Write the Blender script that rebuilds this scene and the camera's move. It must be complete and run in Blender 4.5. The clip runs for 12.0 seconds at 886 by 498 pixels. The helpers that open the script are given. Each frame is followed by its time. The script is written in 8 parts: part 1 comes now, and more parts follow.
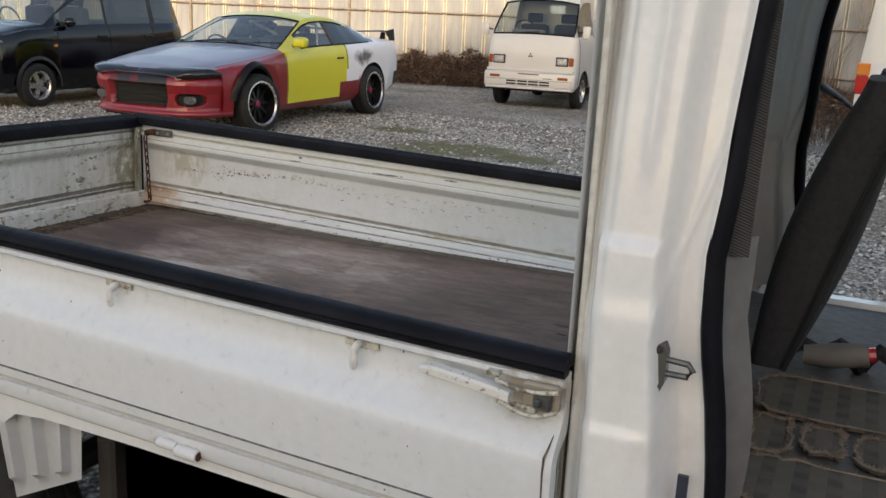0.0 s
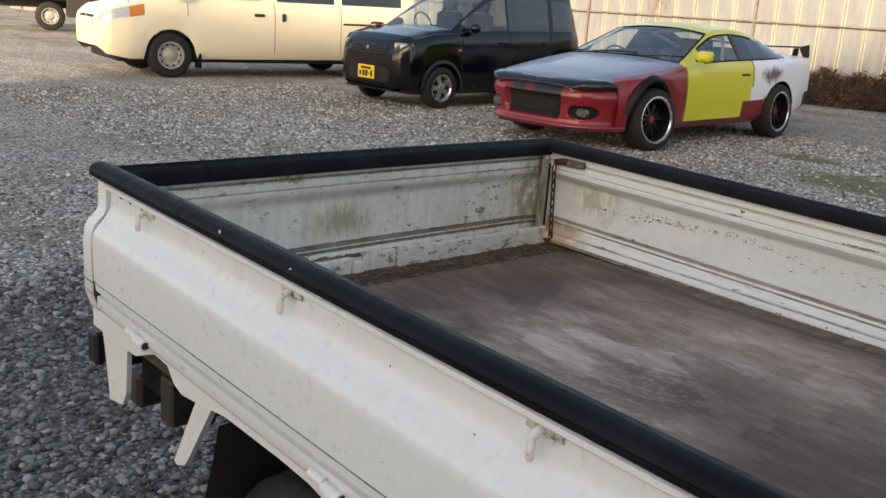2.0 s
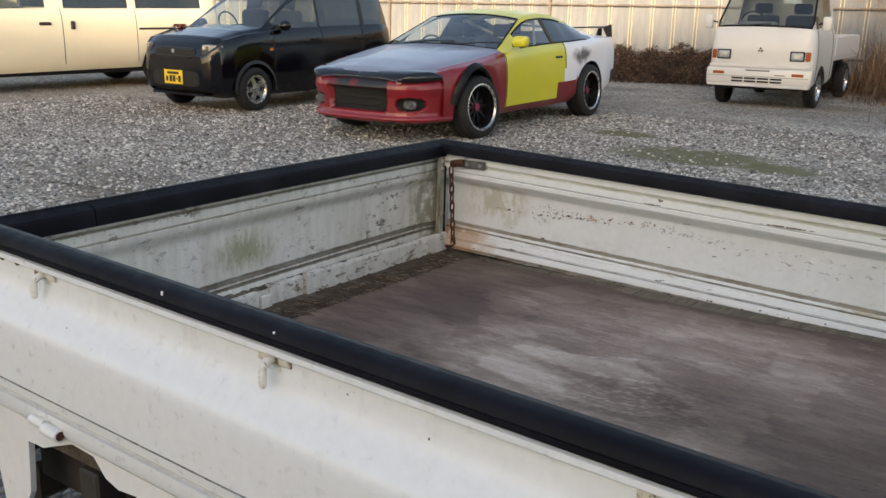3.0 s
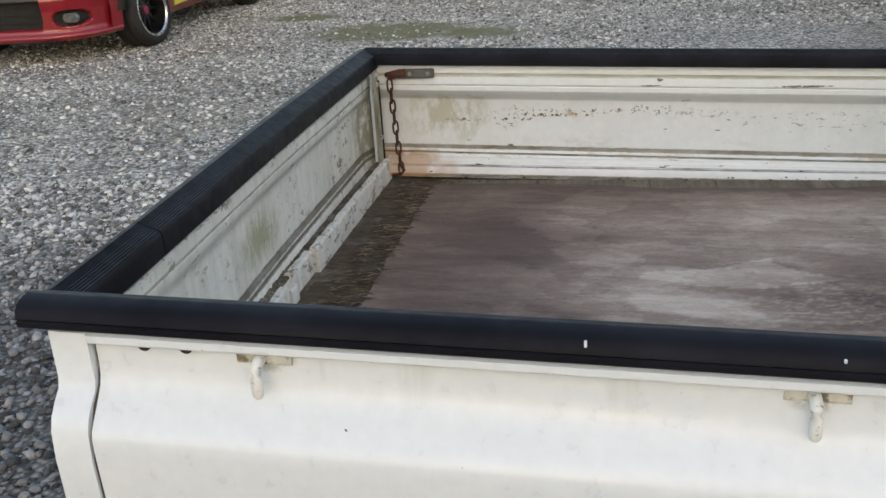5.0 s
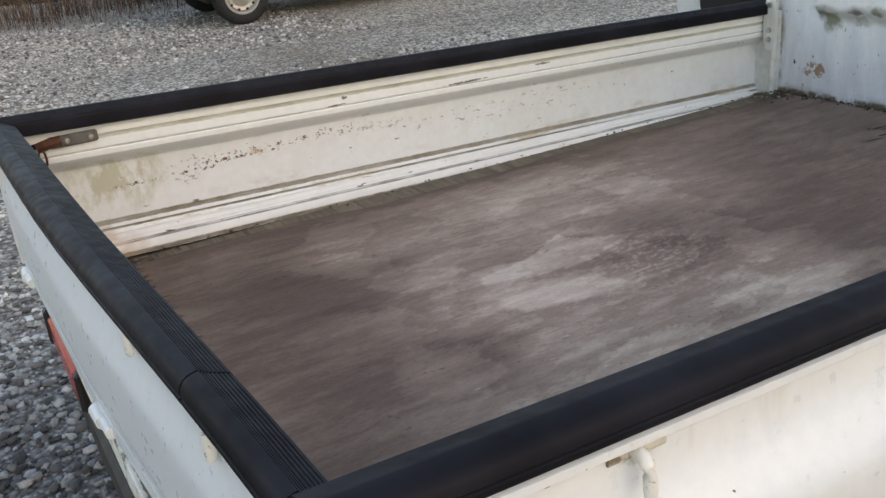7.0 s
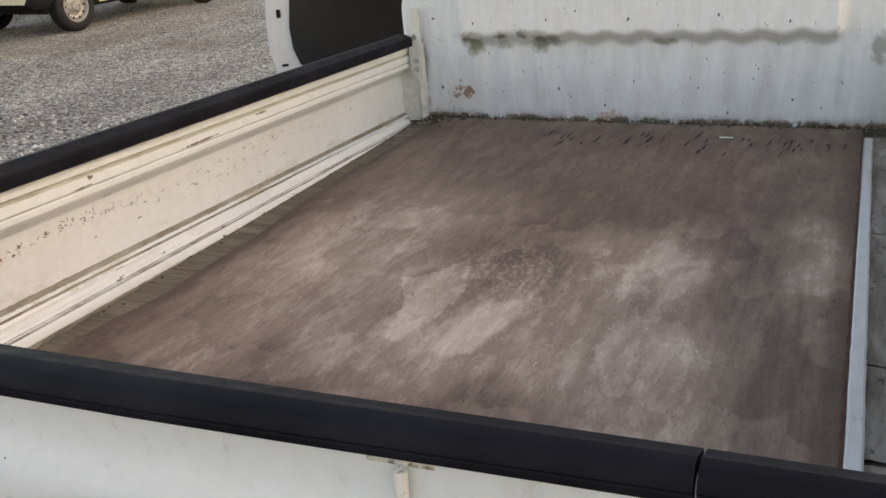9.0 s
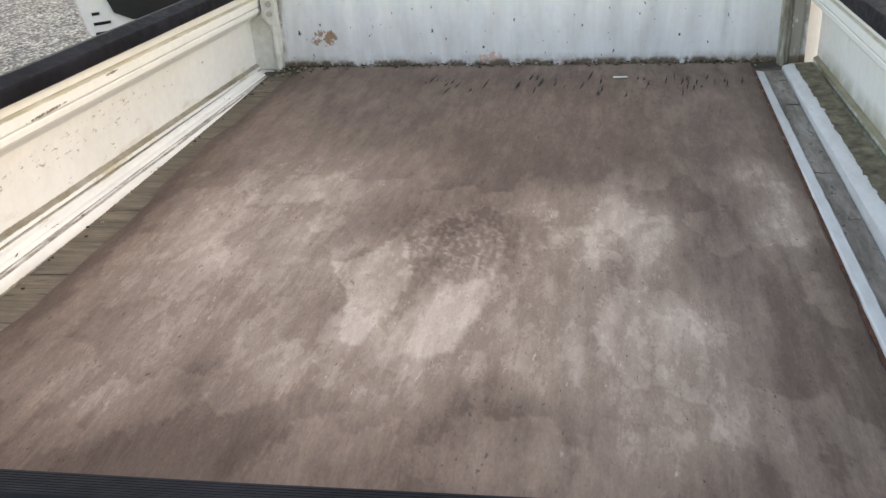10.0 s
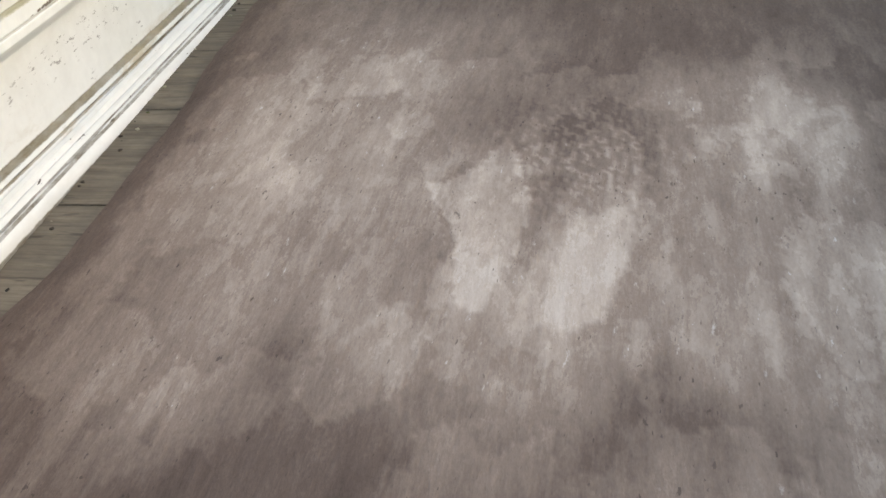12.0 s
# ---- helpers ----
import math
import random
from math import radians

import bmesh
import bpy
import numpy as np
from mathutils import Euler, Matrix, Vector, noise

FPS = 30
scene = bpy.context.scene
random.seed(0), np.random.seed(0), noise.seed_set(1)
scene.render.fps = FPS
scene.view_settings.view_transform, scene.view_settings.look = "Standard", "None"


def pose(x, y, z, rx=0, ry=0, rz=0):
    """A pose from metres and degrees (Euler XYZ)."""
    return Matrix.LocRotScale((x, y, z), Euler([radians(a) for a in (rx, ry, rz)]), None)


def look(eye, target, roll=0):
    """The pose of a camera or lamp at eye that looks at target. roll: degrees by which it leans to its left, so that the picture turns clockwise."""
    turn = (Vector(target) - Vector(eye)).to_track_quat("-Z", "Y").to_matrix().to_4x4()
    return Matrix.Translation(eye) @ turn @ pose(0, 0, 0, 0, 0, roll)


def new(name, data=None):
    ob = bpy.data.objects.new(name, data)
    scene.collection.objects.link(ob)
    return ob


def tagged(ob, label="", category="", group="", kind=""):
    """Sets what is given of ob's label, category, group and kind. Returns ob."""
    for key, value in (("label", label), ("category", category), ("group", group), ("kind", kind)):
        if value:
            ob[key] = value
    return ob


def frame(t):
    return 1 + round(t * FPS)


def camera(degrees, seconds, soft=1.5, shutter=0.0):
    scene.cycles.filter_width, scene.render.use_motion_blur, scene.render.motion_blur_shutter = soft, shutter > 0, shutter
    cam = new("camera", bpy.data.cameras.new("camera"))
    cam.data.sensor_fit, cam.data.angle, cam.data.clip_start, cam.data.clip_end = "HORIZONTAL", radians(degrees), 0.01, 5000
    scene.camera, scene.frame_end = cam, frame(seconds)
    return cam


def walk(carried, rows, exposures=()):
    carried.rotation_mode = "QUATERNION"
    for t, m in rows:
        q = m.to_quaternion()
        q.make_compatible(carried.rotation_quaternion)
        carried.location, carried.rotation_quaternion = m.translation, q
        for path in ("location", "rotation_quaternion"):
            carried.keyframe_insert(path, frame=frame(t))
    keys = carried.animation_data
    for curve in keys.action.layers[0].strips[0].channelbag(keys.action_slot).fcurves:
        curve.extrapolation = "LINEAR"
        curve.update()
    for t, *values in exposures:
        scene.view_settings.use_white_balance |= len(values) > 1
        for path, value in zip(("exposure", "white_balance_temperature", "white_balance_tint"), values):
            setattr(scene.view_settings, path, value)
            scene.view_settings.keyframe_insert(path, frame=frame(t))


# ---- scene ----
cam = camera(51.7, 12.0)

PATH = [
    (0, (2.299, -1.079, 1.317), (1.495, 0.69, 0.841), 2.8),
    (0.5, (2.184, -1.028, 1.322), (1.236, 0.678, 0.882), 4.9),
    (1, (2.034, -0.944, 1.333), (0.951, 0.679, 0.894), 3.9),
    (1.5, (1.949, -0.884, 1.324), (0.681, 0.59, 0.856), 3.6),
    (2, (1.844, -0.731, 1.323), (0.419, 0.579, 0.819), 4.2),
    (2.5, (1.732, -0.728, 1.318), (0.429, 0.709, 0.83), 3.9),
    (2.7, (1.648, -0.766, 1.322), (0.426, 0.742, 0.838), 2.8),
    (4.3, (0.938, -0.685, 1.313), (0.174, 1.046, 0.664), -1.3),
    (4.5, (0.807, -0.708, 1.316), (0.147, 1.049, 0.623), -2.0),
    (5, (0.591, -0.734, 1.328), (0.207, 1.081, 0.581), -3.6),
    (5.5, (0.392, -0.675, 1.305), (0.233, 1.177, 0.568), -4.1),
    (6, (0.211, -0.584, 1.313), (0.323, 1.265, 0.56), -4.7),
    (6.5, (-0.009, -0.511, 1.316), (0.518, 1.253, 0.534), -4.5),
    (7, (-0.11, -0.446, 1.314), (0.775, 1.18, 0.556), -5.1),
    (7.2, (-0.081, -0.416, 1.302), (0.839, 1.201, 0.569), -5.9),
    (8.8, (-0.5, 0.07, 1.333), (1.145, 0.943, 0.604), -4.8),
    (9, (-0.486, 0.138, 1.318), (1.189, 0.94, 0.576), -4.8),
    (9.5, (-0.397, 0.334, 1.306), (1.313, 0.961, 0.479), -4.8),
    (10, (-0.342, 0.439, 1.292), (1.414, 0.807, 0.407), -3.8),
    (10.5, (-0.351, 0.608, 1.302), (1.441, 0.75, 0.425), -1.7),
    (11, (-0.321, 0.652, 1.3), (1.455, 0.723, 0.383), -0.6),
    (11.5, (-0.178, 0.639, 1.291), (1.513, 0.85, 0.243), -3.5),
    (12, (-0.057, 0.607, 1.284), (1.474, 1.024, 0.066), -7.3),
]
EXPOSURES = [(0, 1.36, 7800, 16), (2.5, 1.42, 7750, 16), (4.5, 1.68, 7650, 13), (5.5, 1.78, 7800, 14), (6.5, 1.84, 8000, 16), (7.2, 1.82, 8200, 17), (9.0, 1.86, 9500, 22), (10.5, 2.72, 9100, 18), (11.0, 2.78, 9100, 18), (11.5, 2.53, 9400, 18), (12, 2.36, 8600, 14)]
walk(cam, [(t, look(eye, target, roll)) for t, eye, target, roll in PATH], EXPOSURES)

# ---- world and sun: late afternoon, hazy sky, low warm sun ----
SUN_EL, SUN_AZ = radians(15), radians(155)
world = bpy.data.worlds.new("sky")
scene.world = world
world.use_nodes = True
wn = world.node_tree
sky = wn.nodes.new("ShaderNodeTexSky")
sky.sky_type, sky.sun_disc = "NISHITA", False
sky.sun_elevation, sky.sun_rotation = SUN_EL, SUN_AZ
sky.air_density, sky.dust_density, sky.ozone_density = 1.0, 1.5, 1.0
background = wn.nodes["Background"]
wn.links.new(sky.outputs[0], background.inputs[0])
background.inputs[1].default_value = 0.15
sun = new("sun", bpy.data.lights.new("sun", "SUN"))
sun.data.energy, sun.data.angle, sun.data.color = 2.5, radians(1.5), (1.0, 0.86, 0.68)
sun_from = Vector((math.sin(SUN_AZ) * math.cos(SUN_EL), math.cos(SUN_AZ) * math.cos(SUN_EL), math.sin(SUN_EL)))
sun.matrix_world = look(sun_from * 50, (0, 0, 0))

# ---- materials ----


class Nodes:
    """A small builder for node materials."""

    def __init__(self, name, rough=0.5, metal=0.0):
        self.mat = bpy.data.materials.new(name)
        self.mat.use_nodes = True
        self.tree = self.mat.node_tree
        self.bsdf = self.tree.nodes["Principled BSDF"]
        self.bsdf.inputs["Roughness"].default_value = rough
        self.bsdf.inputs["Metallic"].default_value = metal
        self.coord = self.node("ShaderNodeTexCoord").outputs["Object"]

    def node(self, kind, **values):
        n = self.tree.nodes.new(kind)
        for key, value in values.items():
            n.inputs[key.replace("_", " ")].default_value = value
        return n

    def link(self, a, b):
        self.tree.links.new(a, b)

    def noise(self, scale, detail=4.0, rough=0.55, stretch=None, distortion=0.0):
        n = self.node("ShaderNodeTexNoise", Scale=scale, Detail=detail, Roughness=rough, Distortion=distortion)
        if stretch:
            m = self.node("ShaderNodeMapping")
            m.inputs["Scale"].default_value = stretch
            self.link(self.coord, m.inputs[0])
            self.link(m.outputs[0], n.inputs["Vector"])
        else:
            self.link(self.coord, n.inputs["Vector"])
        return n.outputs["Fac"]

    def voronoi(self, scale, feature="F1", out="Distance"):
        n = self.node("ShaderNodeTexVoronoi", Scale=scale)
        n.feature = feature
        self.link(self.coord, n.inputs["Vector"])
        return n.outputs[out]

    def ramp(self, fac, *stops):
        n = self.node("ShaderNodeValToRGB")
        e = n.color_ramp.elements
        while len(e) < len(stops):
            e.new(0.5)
        for el, (p, c) in zip(e, stops):
            el.position = p
            el.color = (c, c, c, 1) if isinstance(c, (int, float)) else (*c, 1)
        self.link(fac, n.inputs[0])
        return n.outputs[0]

    def mix(self, fac, a, b, blend="MIX"):
        n = self.node("ShaderNodeMix")
        n.data_type, n.blend_type = "RGBA", blend
        for k, v in ((0, fac), (6, a), (7, b)):
            socket = n.inputs[k]
            if isinstance(v, bpy.types.NodeSocket):
                self.link(v, socket)
            elif isinstance(v, (int, float)):
                socket.default_value = v if k == 0 else (v, v, v, 1)
            else:
                socket.default_value = (*v, 1)
        return n.outputs[2]

    def math(self, op, a, b=0.0, c=0.0):
        n = self.node("ShaderNodeMath")
        n.operation = op
        for socket, v in zip(n.inputs, (a, b, c)):
            if isinstance(v, bpy.types.NodeSocket):
                self.link(v, socket)
            else:
                socket.default_value = v
        return n.outputs[0]

    def axis(self, k):
        n = self.node("ShaderNodeSeparateXYZ")
        self.link(self.coord, n.inputs[0])
        return n.outputs[k]

    def spot(self, centre, sizes):
        """1 in the middle of an ellipsoid, falling to 0 at its edge, in object coordinates."""
        m = self.node("ShaderNodeMapping")
        m.vector_type = "TEXTURE"
        m.inputs["Location"].default_value, m.inputs["Scale"].default_value = centre, sizes
        g = self.node("ShaderNodeTexGradient")
        g.gradient_type = "SPHERICAL"
        self.link(self.coord, m.inputs[0])
        self.link(m.outputs[0], g.inputs[0])
        return g.outputs["Fac"]

    def attr(self, name):
        n = self.node("ShaderNodeAttribute")
        n.attribute_name = name
        return n.outputs["Fac"]

    def island(self):
        return self.node("ShaderNodeNewGeometry").outputs["Random Per Island"]

    def colour(self, socket):
        if isinstance(socket, bpy.types.NodeSocket):
            self.link(socket, self.bsdf.inputs["Base Color"])
        else:
            self.bsdf.inputs["Base Color"].default_value = (*socket, 1)
        return self

    def rough(self, socket):
        self.link(socket, self.bsdf.inputs["Roughness"])
        return self

    def bump(self, height, strength=0.3, distance=0.005):
        n = self.node("ShaderNodeBump", Strength=strength, Distance=distance)
        self.link(height, n.inputs["Height"])
        self.link(n.outputs[0], self.bsdf.inputs["Normal"])
        return self


def old_paint(name, base, dirt=0.5, rust=0.0, moss=0.0, rough=0.38, streak=(9, 9, 2)):
    """White truck enamel with grime, chips and streaks."""
    n = Nodes(name, rough)
    grime = n.ramp(n.noise(5, 6, 0.62, streak), (0.42, 0.0), (0.75, 1.0))
    col = n.mix(n.math("MULTIPLY", grime, 0.55 * dirt), base, (0.30, 0.27, 0.21))
    fine = n.ramp(n.noise(60, 3), (0.35, 0.95), (0.7, 1.0))
    col = n.mix(1.0, col, fine, "MULTIPLY")
    if moss:
        green = n.ramp(n.noise(3.2, 5, 0.6, (1, 1, 0.6)), (0.52, 0.0), (0.72, 1.0))
        col = n.mix(n.math("MULTIPLY", green, moss), col, (0.27, 0.28, 0.13))
    if rust:
        chips = n.ramp(n.noise(26, 5, 0.7), (0.70, 0.0), (0.74, 1.0))
        zone = n.ramp(n.noise(2.3, 2), (0.45, 0.0), (0.65, 1.0))
        col = n.mix(n.math("MULTIPLY", n.math("MULTIPLY", chips, zone), rust), col, (0.10, 0.06, 0.035))
    n.colour(col)
    n.rough(n.ramp(n.noise(14, 4), (0.2, rough - 0.05), (0.8, rough + 0.10)))
    n.bump(n.noise(30, 4), 0.03, 0.003)
    return n


def plain(name, base, rough=0.5, metal=0.0, vary=0.25, scale=12.0, bump=0.1):
    n = Nodes(name, rough, metal)
    dark = tuple(c * (1 - vary) for c in base)
    n.colour(n.mix(n.ramp(n.noise(scale, 5), (0.35, 0.0), (0.7, 1.0)), dark, base))
    n.rough(n.ramp(n.noise(scale * 2.3, 3), (0.3, max(rough - 0.08, 0.03)), (0.7, min(rough + 0.1, 1.0))))
    if bump:
        n.bump(n.noise(scale * 6, 3), bump, 0.003)
    return n.mat


def car_paint(name, base, rough=0.3, coat=0.6, dust=0.2):
    n = Nodes(name, rough)
    n.bsdf.inputs["Coat Weight"].default_value = coat
    n.bsdf.inputs["Coat Roughness"].default_value = 0.12
    film = n.ramp(n.noise(3.5, 5), (0.4, 0.0), (0.8, 1.0))
    n.colour(n.mix(n.math("MULTIPLY", film, dust), base, (0.28, 0.26, 0.23)))
    return n.mat


def glass(name, tint=(0.55, 0.62, 0.60), rough=0.02):
    """Window glass: a thin tinted sheet with a clear reflection."""
    n = Nodes(name, rough)
    n.colour((0.02, 0.025, 0.025))
    n.bsdf.inputs["Specular IOR Level"].default_value = 0.7
    clear = n.node("ShaderNodeBsdfTransparent")
    clear.inputs[0].default_value = (*tint, 1)
    facing = n.node("ShaderNodeLayerWeight", Blend=0.5).outputs["Facing"]
    gloss = n.math("ADD", n.math("MULTIPLY", n.math("POWER", facing, 4.0), 0.85), 0.10)
    shine = n.node("ShaderNodeBsdfGlossy", Roughness=rough)
    mix = n.node("ShaderNodeMixShader")
    n.link(gloss, mix.inputs[0])
    n.link(clear.outputs[0], mix.inputs[1])
    n.link(shine.outputs[0], mix.inputs[2])
    n.link(mix.outputs[0], n.tree.nodes["Material Output"].inputs[0])
    return n.mat


WHITE = (0.71, 0.715, 0.70)
M = {}
M["paint_out"] = old_paint("truck_paint_outside", WHITE, 0.10, 0.0, rough=0.30).mat
M["paint_cab"] = old_paint("truck_paint_cab", (0.80, 0.80, 0.785), 0.10, 0.0, rough=0.16).mat
M["paint_in"] = old_paint("truck_paint_bed", (0.70, 0.70, 0.66), 0.6, 1.0, 0.35, 0.45).mat
M["sill"] = old_paint("bed_sill_paint", (0.70, 0.69, 0.64), 0.7, 0.9, 0.15, 0.6, (2, 9, 9)).mat
n = Nodes("rail_rubber", 0.42)
n.colour(n.mix(n.ramp(n.noise(9, 5), (0.4, 0.0), (0.75, 1.0)), (0.006, 0.006, 0.0085), (0.013, 0.013, 0.018)))
n.rough(n.ramp(n.noise(25, 4, 0.6, (2, 2, 2)), (0.3, 0.45), (0.75, 0.66)))
n.bsdf.inputs["Specular IOR Level"].default_value = 0.10
n.bump(n.noise(160, 2), 0.08, 0.001)
M["rubber"] = n.mat
M["black"] = plain("black_plastic", (0.009, 0.009, 0.010), 0.5)
M["dark_metal"] = plain("dark_steel", (0.05, 0.045, 0.04), 0.6, 0.4)
M["steel"] = plain("galvanised_steel", (0.55, 0.54, 0.52), 0.35, 0.9)
M["rust"] = plain("rusty_iron", (0.13, 0.045, 0.02), 0.85, 0.1, 0.6, 40)
M["striker"] = plain("dull_dark_steel", (0.14, 0.145, 0.14), 0.4, 0.7, 0.4, 40)
M["bracket"] = plain("grey_worn_bracket", (0.16, 0.15, 0.14), 0.55, 0.5, 0.3, 40)
M["tyre"] = plain("tyre_rubber", (0.011, 0.0105, 0.0105), 0.75, 0, 0.3, 20)
M["alloy"] = plain("silver_alloy", (0.6, 0.6, 0.6), 0.28, 0.9, 0.15)
M["steel_wheel"] = plain("painted_steel_wheel", (0.5, 0.47, 0.42), 0.5, 0.4, 0.3)
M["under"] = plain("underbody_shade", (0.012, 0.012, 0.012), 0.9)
M["glass"] = glass("window_glass", (0.82, 0.87, 0.85))
M["glass_dark"] = glass("privacy_glass", (0.14, 0.15, 0.15))
M["lamp_glass"] = plain("lamp_lens", (0.5, 0.52, 0.52), 0.08, 0.2, 0.2, 30, 0)
M["amber"] = plain("amber_lens", (0.65, 0.20, 0.03), 0.15, 0, 0.1, 30, 0)
M["red_lens"] = plain("red_lens", (0.45, 0.02, 0.02), 0.15, 0, 0.1, 30, 0)
M["seat"] = plain("seat_cloth", (0.022, 0.022, 0.024), 0.9, 0, 0.3, 60, 0.3)
M["trim_grey"] = plain("grey_interior_trim", (0.17, 0.165, 0.16), 0.7, 0, 0.15, 30)

# ---- mesh helpers ----


def part(name, bm, material, parent=None, label="", smooth=False, angle=35):
    """Link a bmesh as one mesh object under a thing or a part."""
    bmesh.ops.recalc_face_normals(bm, faces=bm.faces)
    if smooth:
        for f in bm.faces:
            f.smooth = True
        for e in bm.edges:
            if len(e.link_faces) == 2 and e.calc_face_angle(0) > radians(angle):
                e.smooth = False
    data = bpy.data.meshes.new(name)
    bm.to_mesh(data)
    bm.free()
    if material:
        data.materials.append(material)
    ob = new(name, data)
    if parent:
        ob.parent = parent
    if label:
        ob["label"] = label
    return ob


def thing(name, label, category, m=None, group="", kind=""):
    ob = new(name)
    ob.empty_display_size = 0.1
    tagged(ob, label, category, group, kind)
    if m is not None:
        ob.matrix_basis = m
    return ob


def box(bm, x0, x1, y0, y1, z0, z1, bevel=0.0, seg=1):
    made = bmesh.ops.create_cube(bm, size=1.0)["verts"]
    for v in made:
        v.co = Vector(((x0 + x1) / 2 + v.co.x * (x1 - x0), (y0 + y1) / 2 + v.co.y * (y1 - y0), (z0 + z1) / 2 + v.co.z * (z1 - z0)))
    if bevel:
        edges = list({e for v in made for e in v.link_edges})
        bmesh.ops.bevel(bm, geom=edges, offset=bevel, segments=seg, affect="EDGES", profile=0.5)
    return bm


def boxed(*a, **k):
    return box(bmesh.new(), *a, **k)


def prism(bm, outline, place, a, b, closed=True, cuts=1):
    """Sweep a 2D outline straight from a to b; place(u, v, s) gives the point."""
    rings = []
    for k in range(cuts + 1):
        s = a + (b - a) * k / cuts
        rings.append([bm.verts.new(place(u, v, s)) for u, v in outline])
    n = len(outline)
    for r0, r1 in zip(rings, rings[1:]):
        for i in range(n if closed else n - 1):
            j = (i + 1) % n
            bm.faces.new((r0[i], r0[j], r1[j], r1[i]))
    if closed:
        bm.faces.new(rings[0])
        bm.faces.new(list(reversed(rings[-1])))
    return bm


def tube(bm, points, radius, sides=8, cap=True):
    """A round bar along a polyline."""
    pts = [Vector(p) for p in points]
    rings = []
    for i, p in enumerate(pts):
        d = (pts[min(i + 1, len(pts) - 1)] - pts[max(i - 1, 0)]).normalized()
        up = Vector((0, 0, 1)) if abs(d.z) < 0.9 else Vector((1, 0, 0))
        a = d.cross(up).normalized()
        b = d.cross(a)
        r = radius[i] if isinstance(radius, (list, tuple)) else radius
        rings.append([bm.verts.new(p + r * (math.cos(q) * a + math.sin(q) * b)) for q in (2 * math.pi * k / sides for k in range(sides))])
    for r0, r1 in zip(rings, rings[1:]):
        for k in range(sides):
            bm.faces.new((r0[k], r0[(k + 1) % sides], r1[(k + 1) % sides], r1[k]))
    if cap:
        bm.faces.new(rings[0])
        bm.faces.new(list(reversed(rings[-1])))
    return bm


def lathe(bm, profile, segs=32, axis="y", centre=(0, 0, 0)):
    """Turn (radius, along) pairs round an axis."""
    c = Vector(centre)
    rings = []
    for r, s in profile:
        ring = []
        for k in range(segs):
            q = 2 * math.pi * k / segs
            u, v = r * math.cos(q), r * math.sin(q)
            ring.append(bm.verts.new(c + Vector({"y": (u, s, v), "x": (s, u, v), "z": (u, v, s)}[axis])))
        rings.append(ring)
    for r0, r1 in zip(rings, rings[1:]):
        for k in range(segs):
            bm.faces.new((r0[k], r0[(k + 1) % segs], r1[(k + 1) % segs], r1[k]))
    return bm


def sheet(bm, nu, nv, place):
    """A grid of quads; place(u, v) with u and v from 0 to 1."""
    g = [[bm.verts.new(place(i / nu, j / nv)) for j in range(nv + 1)] for i in range(nu + 1)]
    for i in range(nu):
        for j in range(nv):
            bm.faces.new((g[i][j], g[i + 1][j], g[i + 1][j + 1], g[i][j + 1]))
    return bm


def interp(x, table):
    return float(np.interp(x, [p[0] for p in table], [p[1] for p in table]))


def smoothstep(a, b, x):
    t = min(max((x - a) / (b - a), 0.0), 1.0)
    return t * t * (3 - 2 * t)


SLOPE = 0.014


def ground_z(x, y):
    """The yard rises gently away from the truck."""
    return SLOPE * max(y, 0.0)


def on_yard(x, y, heading):
    """A pose on the yard; heading: degrees of the thing's front (+x of its own) from world +x."""
    return pose(x, y, ground_z(x, y), 0.8, 0, 0) @ pose(0, 0, 0, 0, 0, heading)

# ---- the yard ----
# (x, y, half x, half y) of patches where the gravel's colour is darkened
DARK_GRAVEL = ((-0.8, 0.6, 1.9, 2.4), (0.6, -0.7, 1.9, 1.1))


def darken_gravel(n, col):
    """Multiply gravel and stone colours darker in patches round the truck's tail."""
    dark_part = None
    for cx, cy, sx, sy in DARK_GRAVEL:
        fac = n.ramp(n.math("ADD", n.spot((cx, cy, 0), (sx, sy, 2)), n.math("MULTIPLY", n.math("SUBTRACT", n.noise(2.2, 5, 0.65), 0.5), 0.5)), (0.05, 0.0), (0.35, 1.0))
        dark_part = fac if dark_part is None else n.math("MAXIMUM", dark_part, fac)
    return n.mix(dark_part, col, n.mix(1.0, col, (0.47, 0.47, 0.49), "MULTIPLY"))


n = Nodes("gravel_ground", 0.9)
cell = n.voronoi(42, "F1", "Color")
sep = n.node("ShaderNodeSeparateColor")
n.link(cell, sep.inputs[0])
stone = n.ramp(sep.outputs[0], (0.0, (0.17, 0.163, 0.150)), (0.3, (0.50, 0.482, 0.444)), (0.65, (0.74, 0.715, 0.663)), (1.0, (0.86, 0.835, 0.78)))
# stone colours darkened towards their edges, so the gaps read dark
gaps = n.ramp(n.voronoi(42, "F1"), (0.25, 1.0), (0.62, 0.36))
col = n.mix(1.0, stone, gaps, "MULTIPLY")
earth = n.ramp(n.noise(0.55, 6, 0.6), (0.50, 0.0), (0.68, 1.0))
col = n.mix(n.math("MULTIPLY", earth, 0.7), col, (0.21, 0.168, 0.122))
col = n.mix(1.0, col, (1.0, 0.965, 0.90), "MULTIPLY")
grit = n.ramp(n.noise(9, 6, 0.75), (0.3, 0.72), (0.7, 1.25))
col = n.mix(1.0, col, grit, "MULTIPLY")
tracks = n.ramp(n.noise(1.1, 4, 0.55, (0.35, 1.4, 1)), (0.35, 0.72), (0.65, 1.08))
col = n.mix(1.0, col, tracks, "MULTIPLY")
MOSS = ((-1.45, 7.35, 0.95, 0.60), (-0.60, 7.15, 0.45, 0.32), (-2.6, 8.3, 0.5, 0.3))
